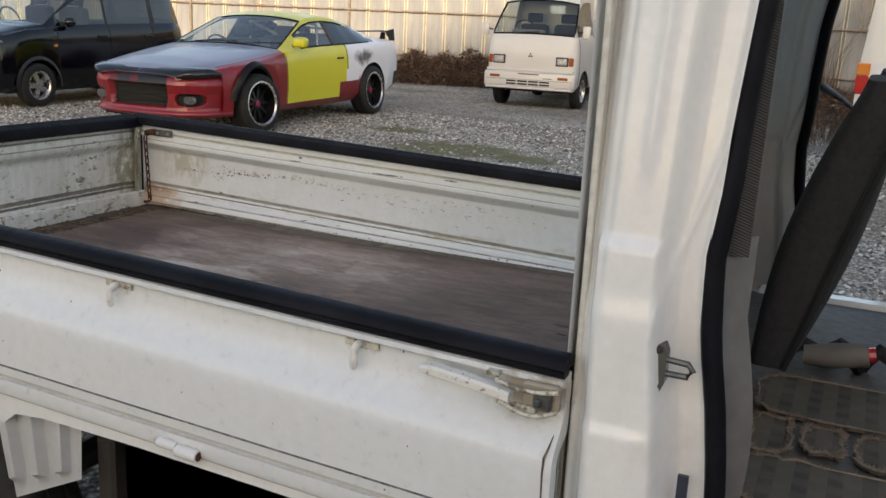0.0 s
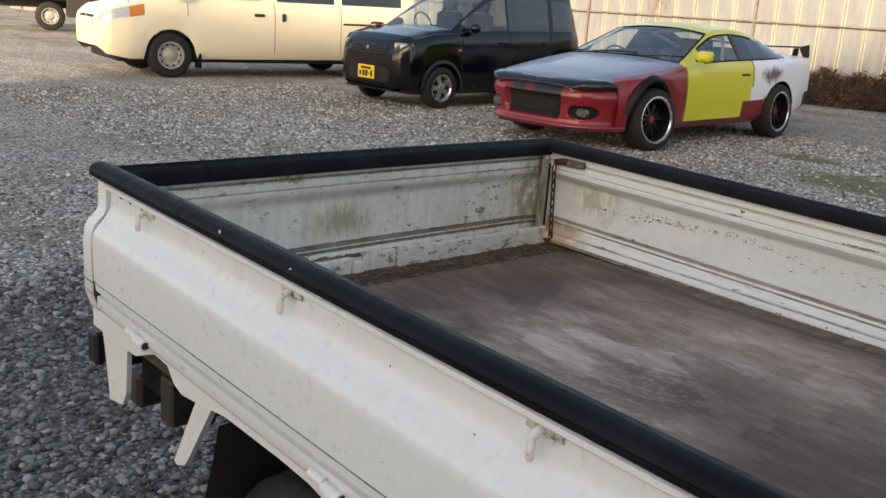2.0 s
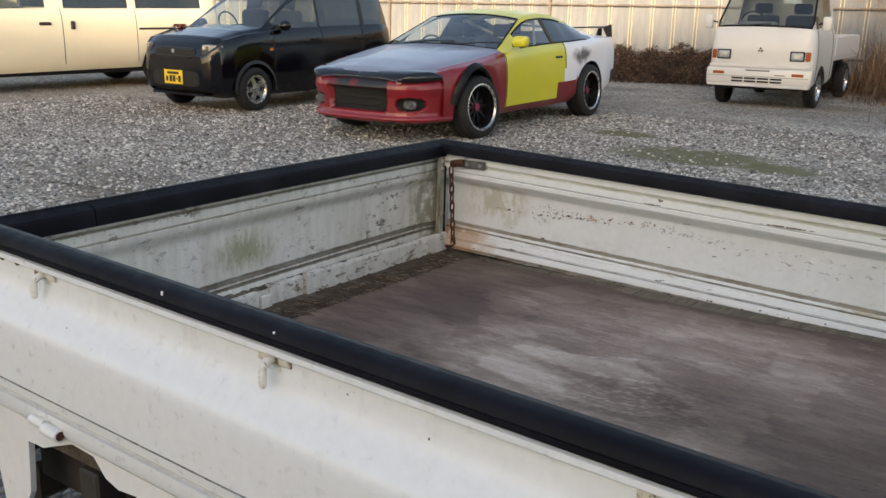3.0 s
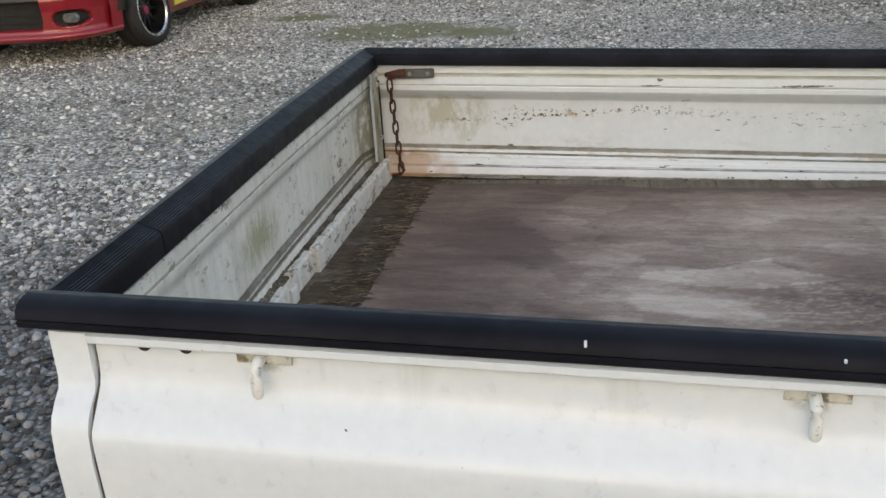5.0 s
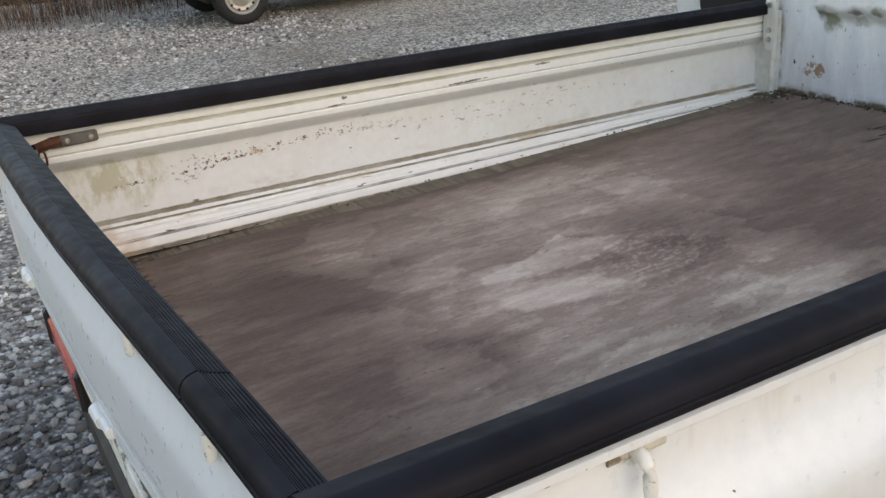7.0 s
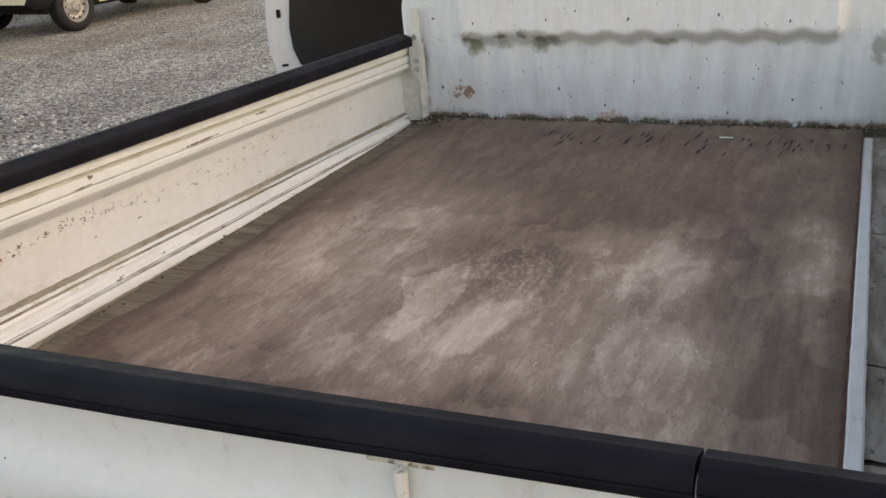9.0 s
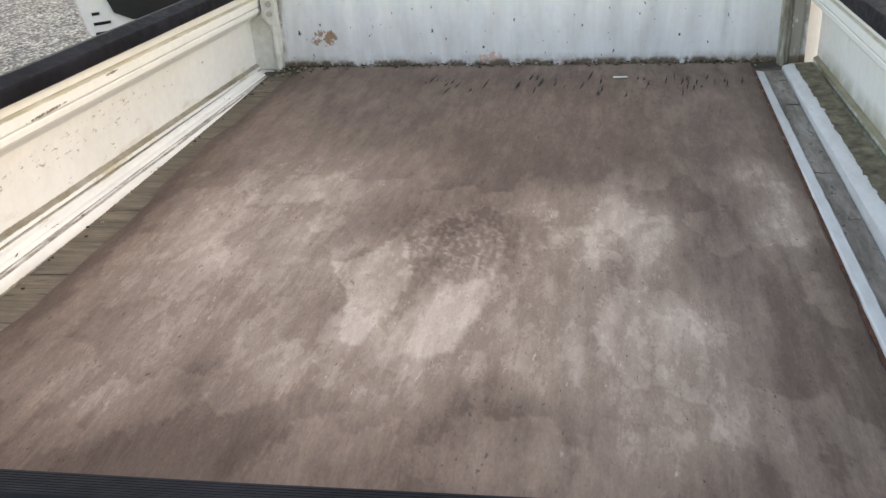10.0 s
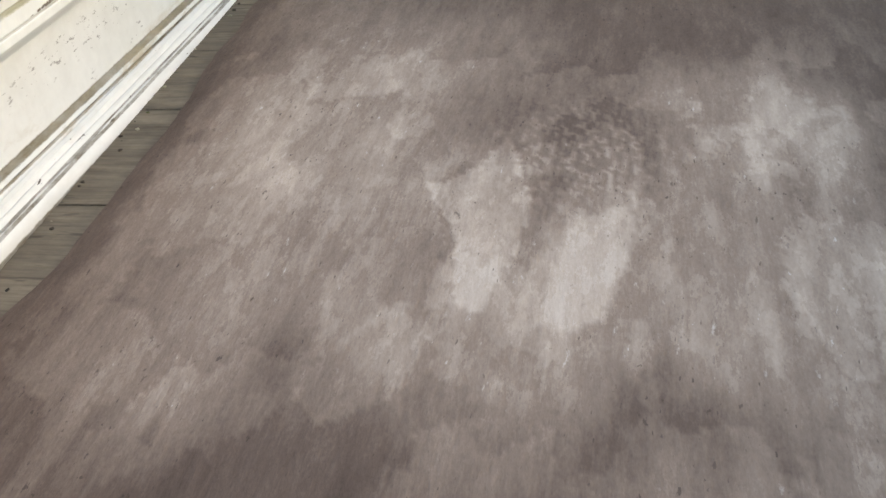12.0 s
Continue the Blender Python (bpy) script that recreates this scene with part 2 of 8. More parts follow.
for cx, cy, sx, sy in MOSS:
    moss = n.ramp(n.math("MULTIPLY", n.spot((cx, cy, 0.1), (sx, sy, 1)), n.ramp(n.noise(6, 5), (0.3, 0.3), (0.6, 1.6))), (0.10, 0.0), (0.45, 1.0))
    col = n.mix(n.math("MULTIPLY", moss, 0.85), col, (0.125, 0.118, 0.038))
straw = n.ramp(n.math("MULTIPLY", n.spot((-11.5, 8.1, 0.1), (0.9, 1.9, 2)), n.noise(3, 5)), (0.1, 0.0), (0.35, 1.0))
col = n.mix(n.math("MULTIPLY", straw, 0.8), col, (0.42, 0.32, 0.16))
n.colour(darken_gravel(n, col))
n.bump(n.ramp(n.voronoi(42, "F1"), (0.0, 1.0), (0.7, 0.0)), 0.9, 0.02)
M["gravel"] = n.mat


def build_ground():
    bm = bmesh.new()
    xs = [-900, -120, -40, -20, -10, -4, 0, 4, 10, 20, 40, 120, 900]
    ys = [-900, -120, -40, -10, 0, 4, 8, 12, 16, 20, 40, 120, 900]
    g = [[bm.verts.new((x, y, ground_z(x, min(y, 40)))) for y in ys] for x in xs]
    for i in range(len(xs) - 1):
        for j in range(len(ys) - 1):
            bm.faces.new((g[i][j], g[i + 1][j], g[i + 1][j + 1], g[i][j + 1]))
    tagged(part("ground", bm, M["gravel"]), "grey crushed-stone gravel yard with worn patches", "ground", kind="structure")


build_ground()

# ---- the white truck: its bed ----
FLOOR, RAIL_TOP = 0.66, 0.970
YN, YF = 0.0, 1.372  # inner faces of the side gates' upper strips


def lean(x):
    """The bed sinks slightly towards the cab."""
    return -0.029 * (x - 0.75)


truck = thing("pickup_truck", "small white flatbed truck with a worn bed and black rail covers", "truck")

# inner and outer outlines of a gate: (outward offset, height)
GATE_IN = [(0.004, 0.931), (0.000, 0.905), (0.000, 0.892), (0.0035, 0.889), (0.0035, 0.886), (0.0, 0.883), (0.0, 0.866), (0.002, 0.864), (0.002, 0.862), (0.0, 0.860), (0.001, 0.850), (0.006, 0.844), (0.016, 0.837), (0.030, 0.829), (0.036, 0.822), (0.038, 0.812), (0.038, 0.706), (0.030, 0.702), (0.028, 0.694), (0.031, 0.690), (0.026, 0.684), (0.022, 0.668)]
GATE_OUT = [(0.040, 0.664), (0.050, 0.667), (0.054, 0.676), (0.054, 0.697), (0.047, 0.6975), (0.047, 0.7075), (0.056, 0.709), (0.058, 0.7245), (0.044, 0.7252), (0.044, 0.7278), (0.0595, 0.7285), (0.0608, 0.79), (0.0610, 0.812), (0.0602, 0.824), (0.0578, 0.832), (0.0520, 0.8395), (0.043, 0.850), (0.034, 0.8605), (0.0280, 0.8685), (0.0242, 0.878), (0.0225, 0.890), (0.0215, 0.914), (0.034, 0.9165), (0.0365, 0.919), (0.0365, 0.926), (0.020, 0.930)]
# a rail cover: (outward offset from the inner strip, height), with ribs on its inner half
RAIL = [(0.014, 0.948), (0.016, 0.936), (0.033, 0.934), (0.0375, 0.938), (0.038, 0.945), (0.036, 0.947), (0.038, 0.950), (0.036, 0.959), (0.031, 0.966), (0.024, 0.970), (0.014, 0.972), (0.004, 0.972)]
SLIM = 0.75  # the covers are flatter than they are wide


def ribbed(first, pitch, count, slim=SLIM):
    """Complete a rail outline with ribs on its sloping inner half."""
    out = [p for p in RAIL if not (p[0] < first + 0.001 and p[1] > 0.97)]
    q = pitch / 0.006
    for k in range(count):
        a, z = first - pitch * k, 0.9722 - 0.0155 * k / count
        out += [(a, z), (a - 0.55 * pitch, z - 0.0006 * q), (a - 0.66 * pitch, z - 0.0036 * q), (a - 0.92 * pitch, z - 0.0042 * q)]
    last = first - pitch * count
    return [(d, 0.912 + (z - 0.912) * slim) for d, z in out + [(last - 0.001, 0.953), (last - 0.002, 0.946), (last - 0.002, 0.916), (last + 0.001, 0.912), (last + 0.006, 0.912), (-0.008, 0.915), (-0.002, 0.930), (0.002, 0.948)]]


SIDE_RAIL = ribbed(0.012, 0.0033, 9)
FAR_RAIL = ribbed(0.012, 0.0033, 9, 0.60)
TAIL_RAIL = ribbed(0.013, 0.0035, 9)


def at_near(d, z, s):
    return (s, YN - d, z + lean(s))


def at_far(d, z, s):
    return (s, YF + d, z + lean(s))


def tail_x(y):
    """The tailgate stands a little askew."""
    return 0.020 - 0.018 * y + 0.012 * smoothstep(0.80, 0.0, y)


def at_tail(d, z, s):
    # the pressing flattens towards its ends
    k = smoothstep(0.02, 0.09, s) * smoothstep(1.36, 1.30, s)
    k *= 0.30 + 0.22 * smoothstep(-0.1, 0.9, s)
    return (tail_x(s) - (d if d < 0.003 else 0.003 + (d - 0.003) * k), s, z + lean(0))


def at_tail_rail(d, z, s):
    k = 0.58 + 0.42 * smoothstep(-0.1, 0.9, s)  # narrower towards the corner
    return (tail_x(s) - (d if d < 0 else d * k), s, z + lean(0) - 0.011)


HOOKS = (0.260, 0.752, 1.256, 1.700)


def crease_dirt_shade(n, col, height, lines, colour=(0.13, 0.115, 0.075)):
    """Paint dirt and crease shade along the lines of a pressing: (height, half width, least, most)."""
    for z, half, least, most in lines:
        near = n.math("SUBTRACT", 1.0, n.math("DIVIDE", n.math("ABSOLUTE", n.math("SUBTRACT", height, z)), half))
        uneven = n.ramp(n.noise(11, 6, 0.72, (1, 1, 4)), (0.33, least), (0.62, most))
        wobble = n.math("ADD", near, n.math("MULTIPLY", n.math("SUBTRACT", n.noise(60, 4, 0.7), 0.5), 0.9))
        fac = n.math("MULTIPLY", n.ramp(wobble, (0.05, 0.0), (0.45, 1.0)), uneven)
        col = n.mix(fac, col, colour)
    return col


def leaned(n):
    """Height over the leaning bed."""
    return n.math("ADD", n.axis(2), n.math("MULTIPLY", n.math("SUBTRACT", n.axis(0), 0.75), 0.029))


n = old_paint("gate_outside_paint", (0.70, 0.725, 0.735), 0.05, 0.10, rough=0.28)
n.rough(n.ramp(n.noise(60, 3), (0.3, 0.27), (0.7, 0.31)))
n.bump(n.noise(4, 2), 0.02, 0.003)
base = n.bsdf.inputs["Base Color"].links[0].from_socket
high = leaned(n)
# the groove's dark line, put into the paint
col = crease_dirt_shade(n, base, high, ((0.7265, 0.0026, 0.85, 1.0),), (0.045, 0.042, 0.038))
# the step's soft grey shading, put into the paint
col = crease_dirt_shade(n, col, high, ((0.7025, 0.0060, 0.35, 0.75),), (0.33, 0.315, 0.27))
col = crease_dirt_shade(n, col, high, ((0.666, 0.0040, 0.3, 0.9),), (0.25, 0.20, 0.14))
run = n.math("MULTIPLY", n.ramp(n.noise(20, 4, 0.6, (1, 1, 0.06)), (0.58, 0.0), (0.75, 0.40)), n.ramp(high, (0.84, 0.0), (0.91, 1.0)))
col = n.mix(run, col, (0.38, 0.33, 0.25))
nick = n.ramp(n.noise(75, 2, 0.5), (0.765, 0.0), (0.78, 1.0))
col = n.mix(nick, col, (0.08, 0.07, 0.06))
for s in HOOKS:
    grime = n.math("MULTIPLY", n.spot((s + 0.004, -0.03, 0.905 - 0.029 * (s - 0.75)), (0.038, 0.1, 0.020)), n.ramp(n.noise(60, 5, 0.7), (0.38, 0.0), (0.6, 1.5)))
    col = n.mix(n.ramp(grime, (0.2, 0.0), (0.8, 0.55)), col, (0.27, 0.24, 0.17))
for s in (0.29, 0.91, 1.40):
    grime = n.math("MULTIPLY", n.spot((s - 0.015, -0.05, 0.672 - 0.029 * (s - 0.75)), (0.060, 0.1, 0.022)), n.ramp(n.noise(45, 5, 0.7), (0.35, 0.1), (0.6, 1.7)))
    col = n.mix(n.ramp(grime, (0.15, 0.0), (0.55, 0.8)), col, (0.22, 0.17, 0.11))
grime = n.math("MULTIPLY", n.spot((1.955, -0.04, 0.866), (0.10, 0.1, 0.055)), n.ramp(n.noise(30, 5, 0.7), (0.35, 0.2), (0.6, 1.6)))
col = n.mix(n.ramp(grime, (0.2, 0.0), (0.7, 0.65)), col, (0.33, 0.25, 0.16))
n.colour(col)
M["gate_out"] = n.mat
n = old_paint("gate_inside_paint", (0.84, 0.855, 0.83), 0.10, 0.3, 0.05, 0.40)
base = n.bsdf.inputs["Base Color"].links[0].from_socket
high = leaned(n)
film = n.math("MULTIPLY", n.ramp(n.noise(4.5, 6, 0.65, (0.6, 1, 0.9)), (0.48, 0.0), (0.74, 0.18)), n.ramp(high, (0.80, 1.0), (0.86, 0.2)))
col = n.mix(film, base, (0.50, 0.49, 0.40))
# rubbed line of rust chips on the far side's middle
chips = n.ramp(n.noise(105, 5, 0.75, (0.75, 1, 1.0)), (0.545, 0.0), (0.60, 1.0))
for x, z, sx, sz, most in ((0.36, 0.798, 0.11, 0.020, 1.0), (0.50, 0.800, 0.17, 0.013, 1.0), (0.64, 0.806, 0.10, 0.016, 0.9), (0.315, 0.783, 0.035, 0.026, 0.9), (0.205, 0.788, 0.075, 0.006, 1.0), (0.75, 0.795, 0.12, 0.016, 0.5)):
    scar = n.math("MULTIPLY", n.spot((x, 1.41, z), (sx, 0.2, sz)), chips)
    col = n.mix(n.ramp(scar, (0.10, 0.0), (0.26, 0.95 * most)), col, n.ramp(n.noise(60, 3), (0.42, (0.055, 0.035, 0.02)), (0.58, (0.20, 0.095, 0.03))))
scar = n.math("MULTIPLY", n.spot((1.12, 1.41, 0.772), (0.40, 0.2, 0.036)), n.ramp(n.noise(120, 4, 0.7, (0.4, 1, 1.3)), (0.60, 0.0), (0.64, 1.0)))
col = n.mix(n.ramp(scar, (0.12, 0.0), (0.4, 0.7)), col, (0.20, 0.19, 0.17))
halo = n.math("MULTIPLY", n.spot((0.472, 1.41, 0.798), (0.045, 0.2, 0.014)), n.ramp(n.noise(75, 5, 0.75), (0.44, 0.0), (0.6, 1.4)))
col = n.mix(n.ramp(halo, (0.2, 0.0), (0.8, 0.85)), col, (0.42, 0.17, 0.02))
corner = n.math("MULTIPLY", n.spot((0.02, 1.40, 0.690), (0.17, 0.2, 0.045)), n.ramp(n.noise(18, 4), (0.3, 0.5), (0.7, 1.6)))
col = n.mix(n.ramp(corner, (0.12, 0.0), (0.5, 0.8)), col, (0.42, 0.20, 0.06))
algae = n.math("MULTIPLY", n.spot((0.17, 1.41, 0.80), (0.16, 0.2, 0.09)), n.ramp(n.noise(22, 5, 0.7, (1, 1, 0.5)), (0.38, 0.0), (0.62, 1.3)))
col = n.mix(n.ramp(algae, (0.15, 0.0), (0.6, 0.55)), col, (0.40, 0.38, 0.19))
marks = n.math("MULTIPLY", n.ramp(n.noise(70, 3, 0.6, (0.4, 1, 1)), (0.70, 0.0), (0.72, 1.0)), n.ramp(n.noise(5, 2), (0.42, 0.0), (0.58, 1.0)))
col = n.mix(marks, col, (0.06, 0.05, 0.045))
for x, z, sx, sz in ((0.648, 0.866, 0.030, 0.0026), (0.668, 0.880, 0.010, 0.005), (0.98, 0.868, 0.075, 0.0035), (1.20, 0.880, 0.03, 0.003)):
    scratch = n.math("MULTIPLY", n.spot((x, 1.372, z - 0.029 * (x - 0.75)), (sx, 0.1, sz)), n.ramp(n.noise(160, 3, 0.7), (0.38, 0.2), (0.55, 1.8)))
    col = n.mix(n.ramp(scratch, (0.2, 0.0), (0.45, 0.9)), col, (0.12, 0.085, 0.05))
col = crease_dirt_shade(n, col, high, ((0.8872, 0.0050, 0.45, 0.85),), (0.32, 0.31, 0.20))
col = crease_dirt_shade(n, col, high, ((0.8628, 0.0018, 0.35, 0.75),), (0.28, 0.27, 0.22))
col = crease_dirt_shade(n, col, high, ((0.704, 0.0052, 0.7, 1.0), (0.690, 0.0030, 0.5, 1.0)), (0.19, 0.155, 0.095))
blot = n.math("MULTIPLY", n.ramp(n.noise(16, 6, 0.72, (0.5, 1, 1.2)), (0.52, 0.0), (0.66, 1.0)), n.ramp(high, (0.69, 0.75), (0.74, 0.05)))
col = n.mix(blot, col, (0.42, 0.34, 0.21))
green = n.math("MULTIPLY", n.math("MULTIPLY", n.ramp(high, (0.685, 1.0), (0.75, 0.0)), n.math("LESS_THAN", n.axis(1), 0.3)), n.ramp(n.noise(12, 6, 0.75), (0.32, 0.0), (0.55, 1.0)))
col = n.mix(green, col, (0.20, 0.19, 0.10))
n.colour(col)
M["gate_in"] = n.mat

n = old_paint("tailgate_inside_paint", (0.80, 0.79, 0.73), 0.35, 0.8, 0.2, 0.5)
base = n.bsdf.inputs["Base Color"].links[0].from_socket
weed = n.math("MULTIPLY", n.spot((-0.02, 0.62, 0.785), (0.2, 0.17, 0.085)), n.noise(40, 4, 0.75, (1, 2.0, 0.7)))
col = n.mix(n.ramp(weed, (0.18, 0.0), (0.40, 0.75)), base, (0.25, 0.26, 0.11))
film = n.ramp(n.noise(7, 6, 0.65, (1, 3, 0.5)), (0.45, 0.0), (0.75, 0.55))
col = n.mix(film, col, (0.42, 0.41, 0.32))
end = n.math("MULTIPLY", n.spot((0.0, 1.36, 0.80), (0.3, 0.16, 0.20)), n.ramp(n.noise(30, 5, 0.7, (1, 1, 0.6)), (0.35, 0.2), (0.65, 1.5)))
col = n.mix(n.ramp(end, (0.15, 0.0), (0.6, 0.8)), col, (0.22, 0.20, 0.11))
chips = n.math("MULTIPLY", n.ramp(n.noise(46, 5, 0.75, (1, 0.6, 1)), (0.60, 0.0), (0.64, 1.0)), n.ramp(n.axis(2), (0.895, 0.25), (0.905, 1.0)))
col = n.mix(chips, col, (0.16, 0.12, 0.085))
col = crease_dirt_shade(n, col, n.axis(2), ((0.909, 0.0035, 0.65, 1.0), (0.884, 0.0022, 0.4, 0.9)), (0.17, 0.13, 0.08))
col = crease_dirt_shade(n, col, n.axis(2), ((0.726, 0.008, 0.75, 1.0), (0.712, 0.006, 0.7, 1.0)), (0.10, 0.08, 0.05))
mould = n.math("MULTIPLY", n.ramp(n.noise(38, 6, 0.78, (1, 0.55, 1)), (0.56, 0.0), (0.62, 1.0)), n.ramp(n.noise(4, 3), (0.40, 0.0), (0.60, 0.9)))
col = n.mix(mould, col, (0.13, 0.11, 0.075))
dots = n.ramp(n.noise(150, 2, 0.5), (0.72, 0.0), (0.74, 0.9))
col = n.mix(dots, col, (0.05, 0.04, 0.03))
n.colour(col)
M["tail_in"] = n.mat


n = old_paint("hook_paint", (0.74, 0.73, 0.68), 0.5, 0.0, 0.0, 0.4)
wear = n.ramp(n.noise(140, 4, 0.7), (0.60, 0.0), (0.66, 0.9))
n.colour(n.mix(wear, n.bsdf.inputs["Base Color"].links[0].from_socket, (0.16, 0.10, 0.06)))
M["hook_paint"] = n.mat
n = old_paint("rusty_plate_paint", (0.60, 0.58, 0.50), 1.0, 0.0, 0.0, 0.6)
wear = n.ramp(n.noise(70, 5, 0.7), (0.48, 0.0), (0.60, 0.95))
n.colour(n.mix(wear, n.bsdf.inputs["Base Color"].links[0].from_socket, (0.15, 0.11, 0.065)))
M["rusty_plate"] = n.mat
n = Nodes("caked_dirt", 1.0)
n.colour(n.ramp(n.noise(34, 6, 0.75), (0.3, (0.040, 0.032, 0.023)), (0.5, (0.115, 0.097, 0.072)), (0.72, (0.30, 0.27, 0.215))))
n.bump(n.noise(120, 5, 0.75), 1.0, 0.005)
M["caked"] = n.mat
M["gap_dark"] = plain("dark_gap_filler", (0.07, 0.058, 0.042), 0.95, 0, 0.5, 40)


def gate(name, place, lo, hi, inside, label, rear_end=False):
    bm = bmesh.new()
    prism(bm, GATE_IN + GATE_OUT, place, lo, hi, cuts=24)
    ob = part(name, bm, M["gate_out"], truck, label, smooth=True, angle=28)
    inner = set(range(len(GATE_IN) - 1))
    ob.data.materials.append(inside)
    total = len(GATE_IN) + len(GATE_OUT)
    for k, p in enumerate(ob.data.polygons):
        if k < 24 * total and k % total in inner:
            p.material_index = 1
    return ob


near_gate = gate("side_gate", at_near, 0.0885, 2.000, M["gate_in"], "white steel drop side with a stepped shoulder")
far_gate = gate("side_gate", at_far, -0.004, 1.990, M["gate_in"], "white drop side, scratched and rusty inside")
tail_gate = gate("tailgate", at_tail, 0.012, 1.362, M["tail_in"], "white tailgate with algae stains inside")


# corner caps between the gates; the upper part of a cap is narrower
bm = bmesh.new()
prism(bm, [(-0.004, 0.930), (-0.004, 0.668), (0.050, 0.664), (0.0625, 0.70), (0.0635, 0.80), (0.0605, 0.830), (0.0545, 0.844), (0.044, 0.856), (0.035, 0.864), (0.031, 0.874), (0.030, 0.925)], at_near, 0.046, 0.0855)
near_cap = part("corner_cap", bm, M["gate_out"], truck, "white corner cap between the gates", smooth=True, angle=30)
# dark strip added so that the gap beside the cap reads dark
bm = bmesh.new()
prism(bm, [(0.0, 0.925), (0.0, 0.668), (0.050, 0.668), (0.0595, 0.70), (0.0595, 0.80), (0.0565, 0.825), (0.042, 0.852), (0.026, 0.868), (0.020, 0.885), (0.018, 0.925)], at_near, 0.0856, 0.0884)
part("gap_filler", bm, M["gap_dark"], near_cap, "dark strip added in the gap beside the cap")
bm = bmesh.new()
prism(bm, [(0.004, 0.930), (0.004, 0.668), (0.036, 0.664), (0.052, 0.70), (0.054, 0.80), (0.046, 0.826), (0.026, 0.862), (0.016, 0.880)], at_far, -0.034, -0.006)
part("corner_cap", bm, M["paint_out"], truck, "white corner cap between the gates", smooth=True, angle=30)


def rail_cover(place, lo, hi, parent, outline):
    bm = bmesh.new()
    prism(bm, outline, place, lo, hi, cuts=8)
    return part("rail_cover", bm, M["rubber"], parent, "ribbed black rubber rail cover", smooth=True, angle=40)


rail_cover(at_near, 0.020, 2.000, near_gate, SIDE_RAIL)
# thin dark bar laid on to draw the pressing's line
bm = tube(bmesh.new(), [(1.9985, -0.0560, 0.826), (1.9940, -0.0600, 0.808), (1.9895, -0.0612, 0.795), (1.9885, -0.0612, 0.775), (1.9900, -0.0605, 0.700)], [0.0006, 0.0016, 0.0018, 0.0014, 0.0008], 6)
part("pressed_line", bm, M["caked"], near_gate, "thin dark bar drawing the pressed line at the gate's end", smooth=True)
rail_cover(at_far, -0.016, 1.965, far_gate, FAR_RAIL)
rail_cover(at_tail_rail, 0.018, 0.210, tail_gate, TAIL_RAIL)
rail_cover(at_tail_rail, 0.2125, 1.385, tail_gate, TAIL_RAIL)


for s, q in ((0.562, 0.006), (0.770, 0.003)):
    bm = boxed(s - 0.0012, s + 0.0012, -0.0395, -0.0365, 0.948 + lean(s), 0.948 + lean(s) + q, 0.0005)
    part("paint_fleck", bm, M["paint_cab"], near_gate)


def rope_hook(parent, place, s, bottom=0.875):
    """A bent round bar welded to a small plate with two rusty spots."""
    bm = bmesh.new()
    pts = [(0.020, 0.908), (0.028, 0.9085), (0.035, 0.9065), (0.0395, 0.9020), (0.0415, 0.8955), (0.042, 0.888), (0.042, bottom + 0.008), (0.042, bottom + 0.003), (0.042, bottom)]
    tube(bm, [place(d, z, s) for d, z in pts], [0.0056] * 7 + [0.0050, 0.0030], 12)
    hook = part("rope_hook", bm, M["hook_paint"], parent, "white bent steel rope hook", smooth=True, angle=50)
    bm = bmesh.new()
    prism(bm, [(0.018, 0.9015), (0.0245, 0.902), (0.0255, 0.904), (0.0255, 0.9125), (0.018, 0.9135)], place, s - 0.024, s + 0.030)
    plate = part("hook_plate", bm, M["rusty_plate"], hook, "dirty welded plate")


for s in HOOKS:
    rope_hook(near_gate, at_near, s)
    rope_hook(far_gate, at_far, s)
for s in (0.19, 0.42, 1.05):
    rope_hook(tail_gate, at_tail, s)

# holes under the lip at the gate's rear end
for s in (0.141, 0.184):
    bm = bmesh.new()
    lathe(bm, [(0.0, 0.0), (0.0072, 0.0), (0.0072, 0.003)], 14, "y", (s, -0.0235, 0.9135 + lean(s)))
    part("drain_hole", bm, M["black"], near_gate)


def hinge(s, parent, place, z=0.676):
    """A short barrel and its open sleeve below the gate."""
    bm = bmesh.new()
    tube(bm, [place(0.056, z + 0.002, s - 0.040), place(0.056, z + 0.002, s - 0.003)], 0.0085, 12)
    ob = part("gate_hinge", bm, M["paint_out"], parent, "painted hinge barrel", smooth=True, angle=40)
    bm = bmesh.new()
    tube(bm, [place(0.059, z - 0.001, s), place(0.059, z - 0.001, s + 0.040)], 0.0105, 12)
    part("hinge_sleeve", bm, M["paint_out"], ob, smooth=True, angle=40)
    bm = bmesh.new()
    tube(bm, [place(0.059, z - 0.001, s + 0.040), place(0.059, z - 0.001, s + 0.0408)], 0.0075, 10)
    part("pin_end", bm, M["rust"], ob, "rusty pin end")


for s in (0.285, 0.906, 1.40):
    hinge(s, near_gate, at_near)
for s in (0.67, 1.27):
    hinge(s, tail_gate, at_tail)


M["rusty_paint"] = old_paint("rust_streaked_paint", (0.34, 0.29, 0.22), 1.0, 1.0, 0.0, 0.6).mat


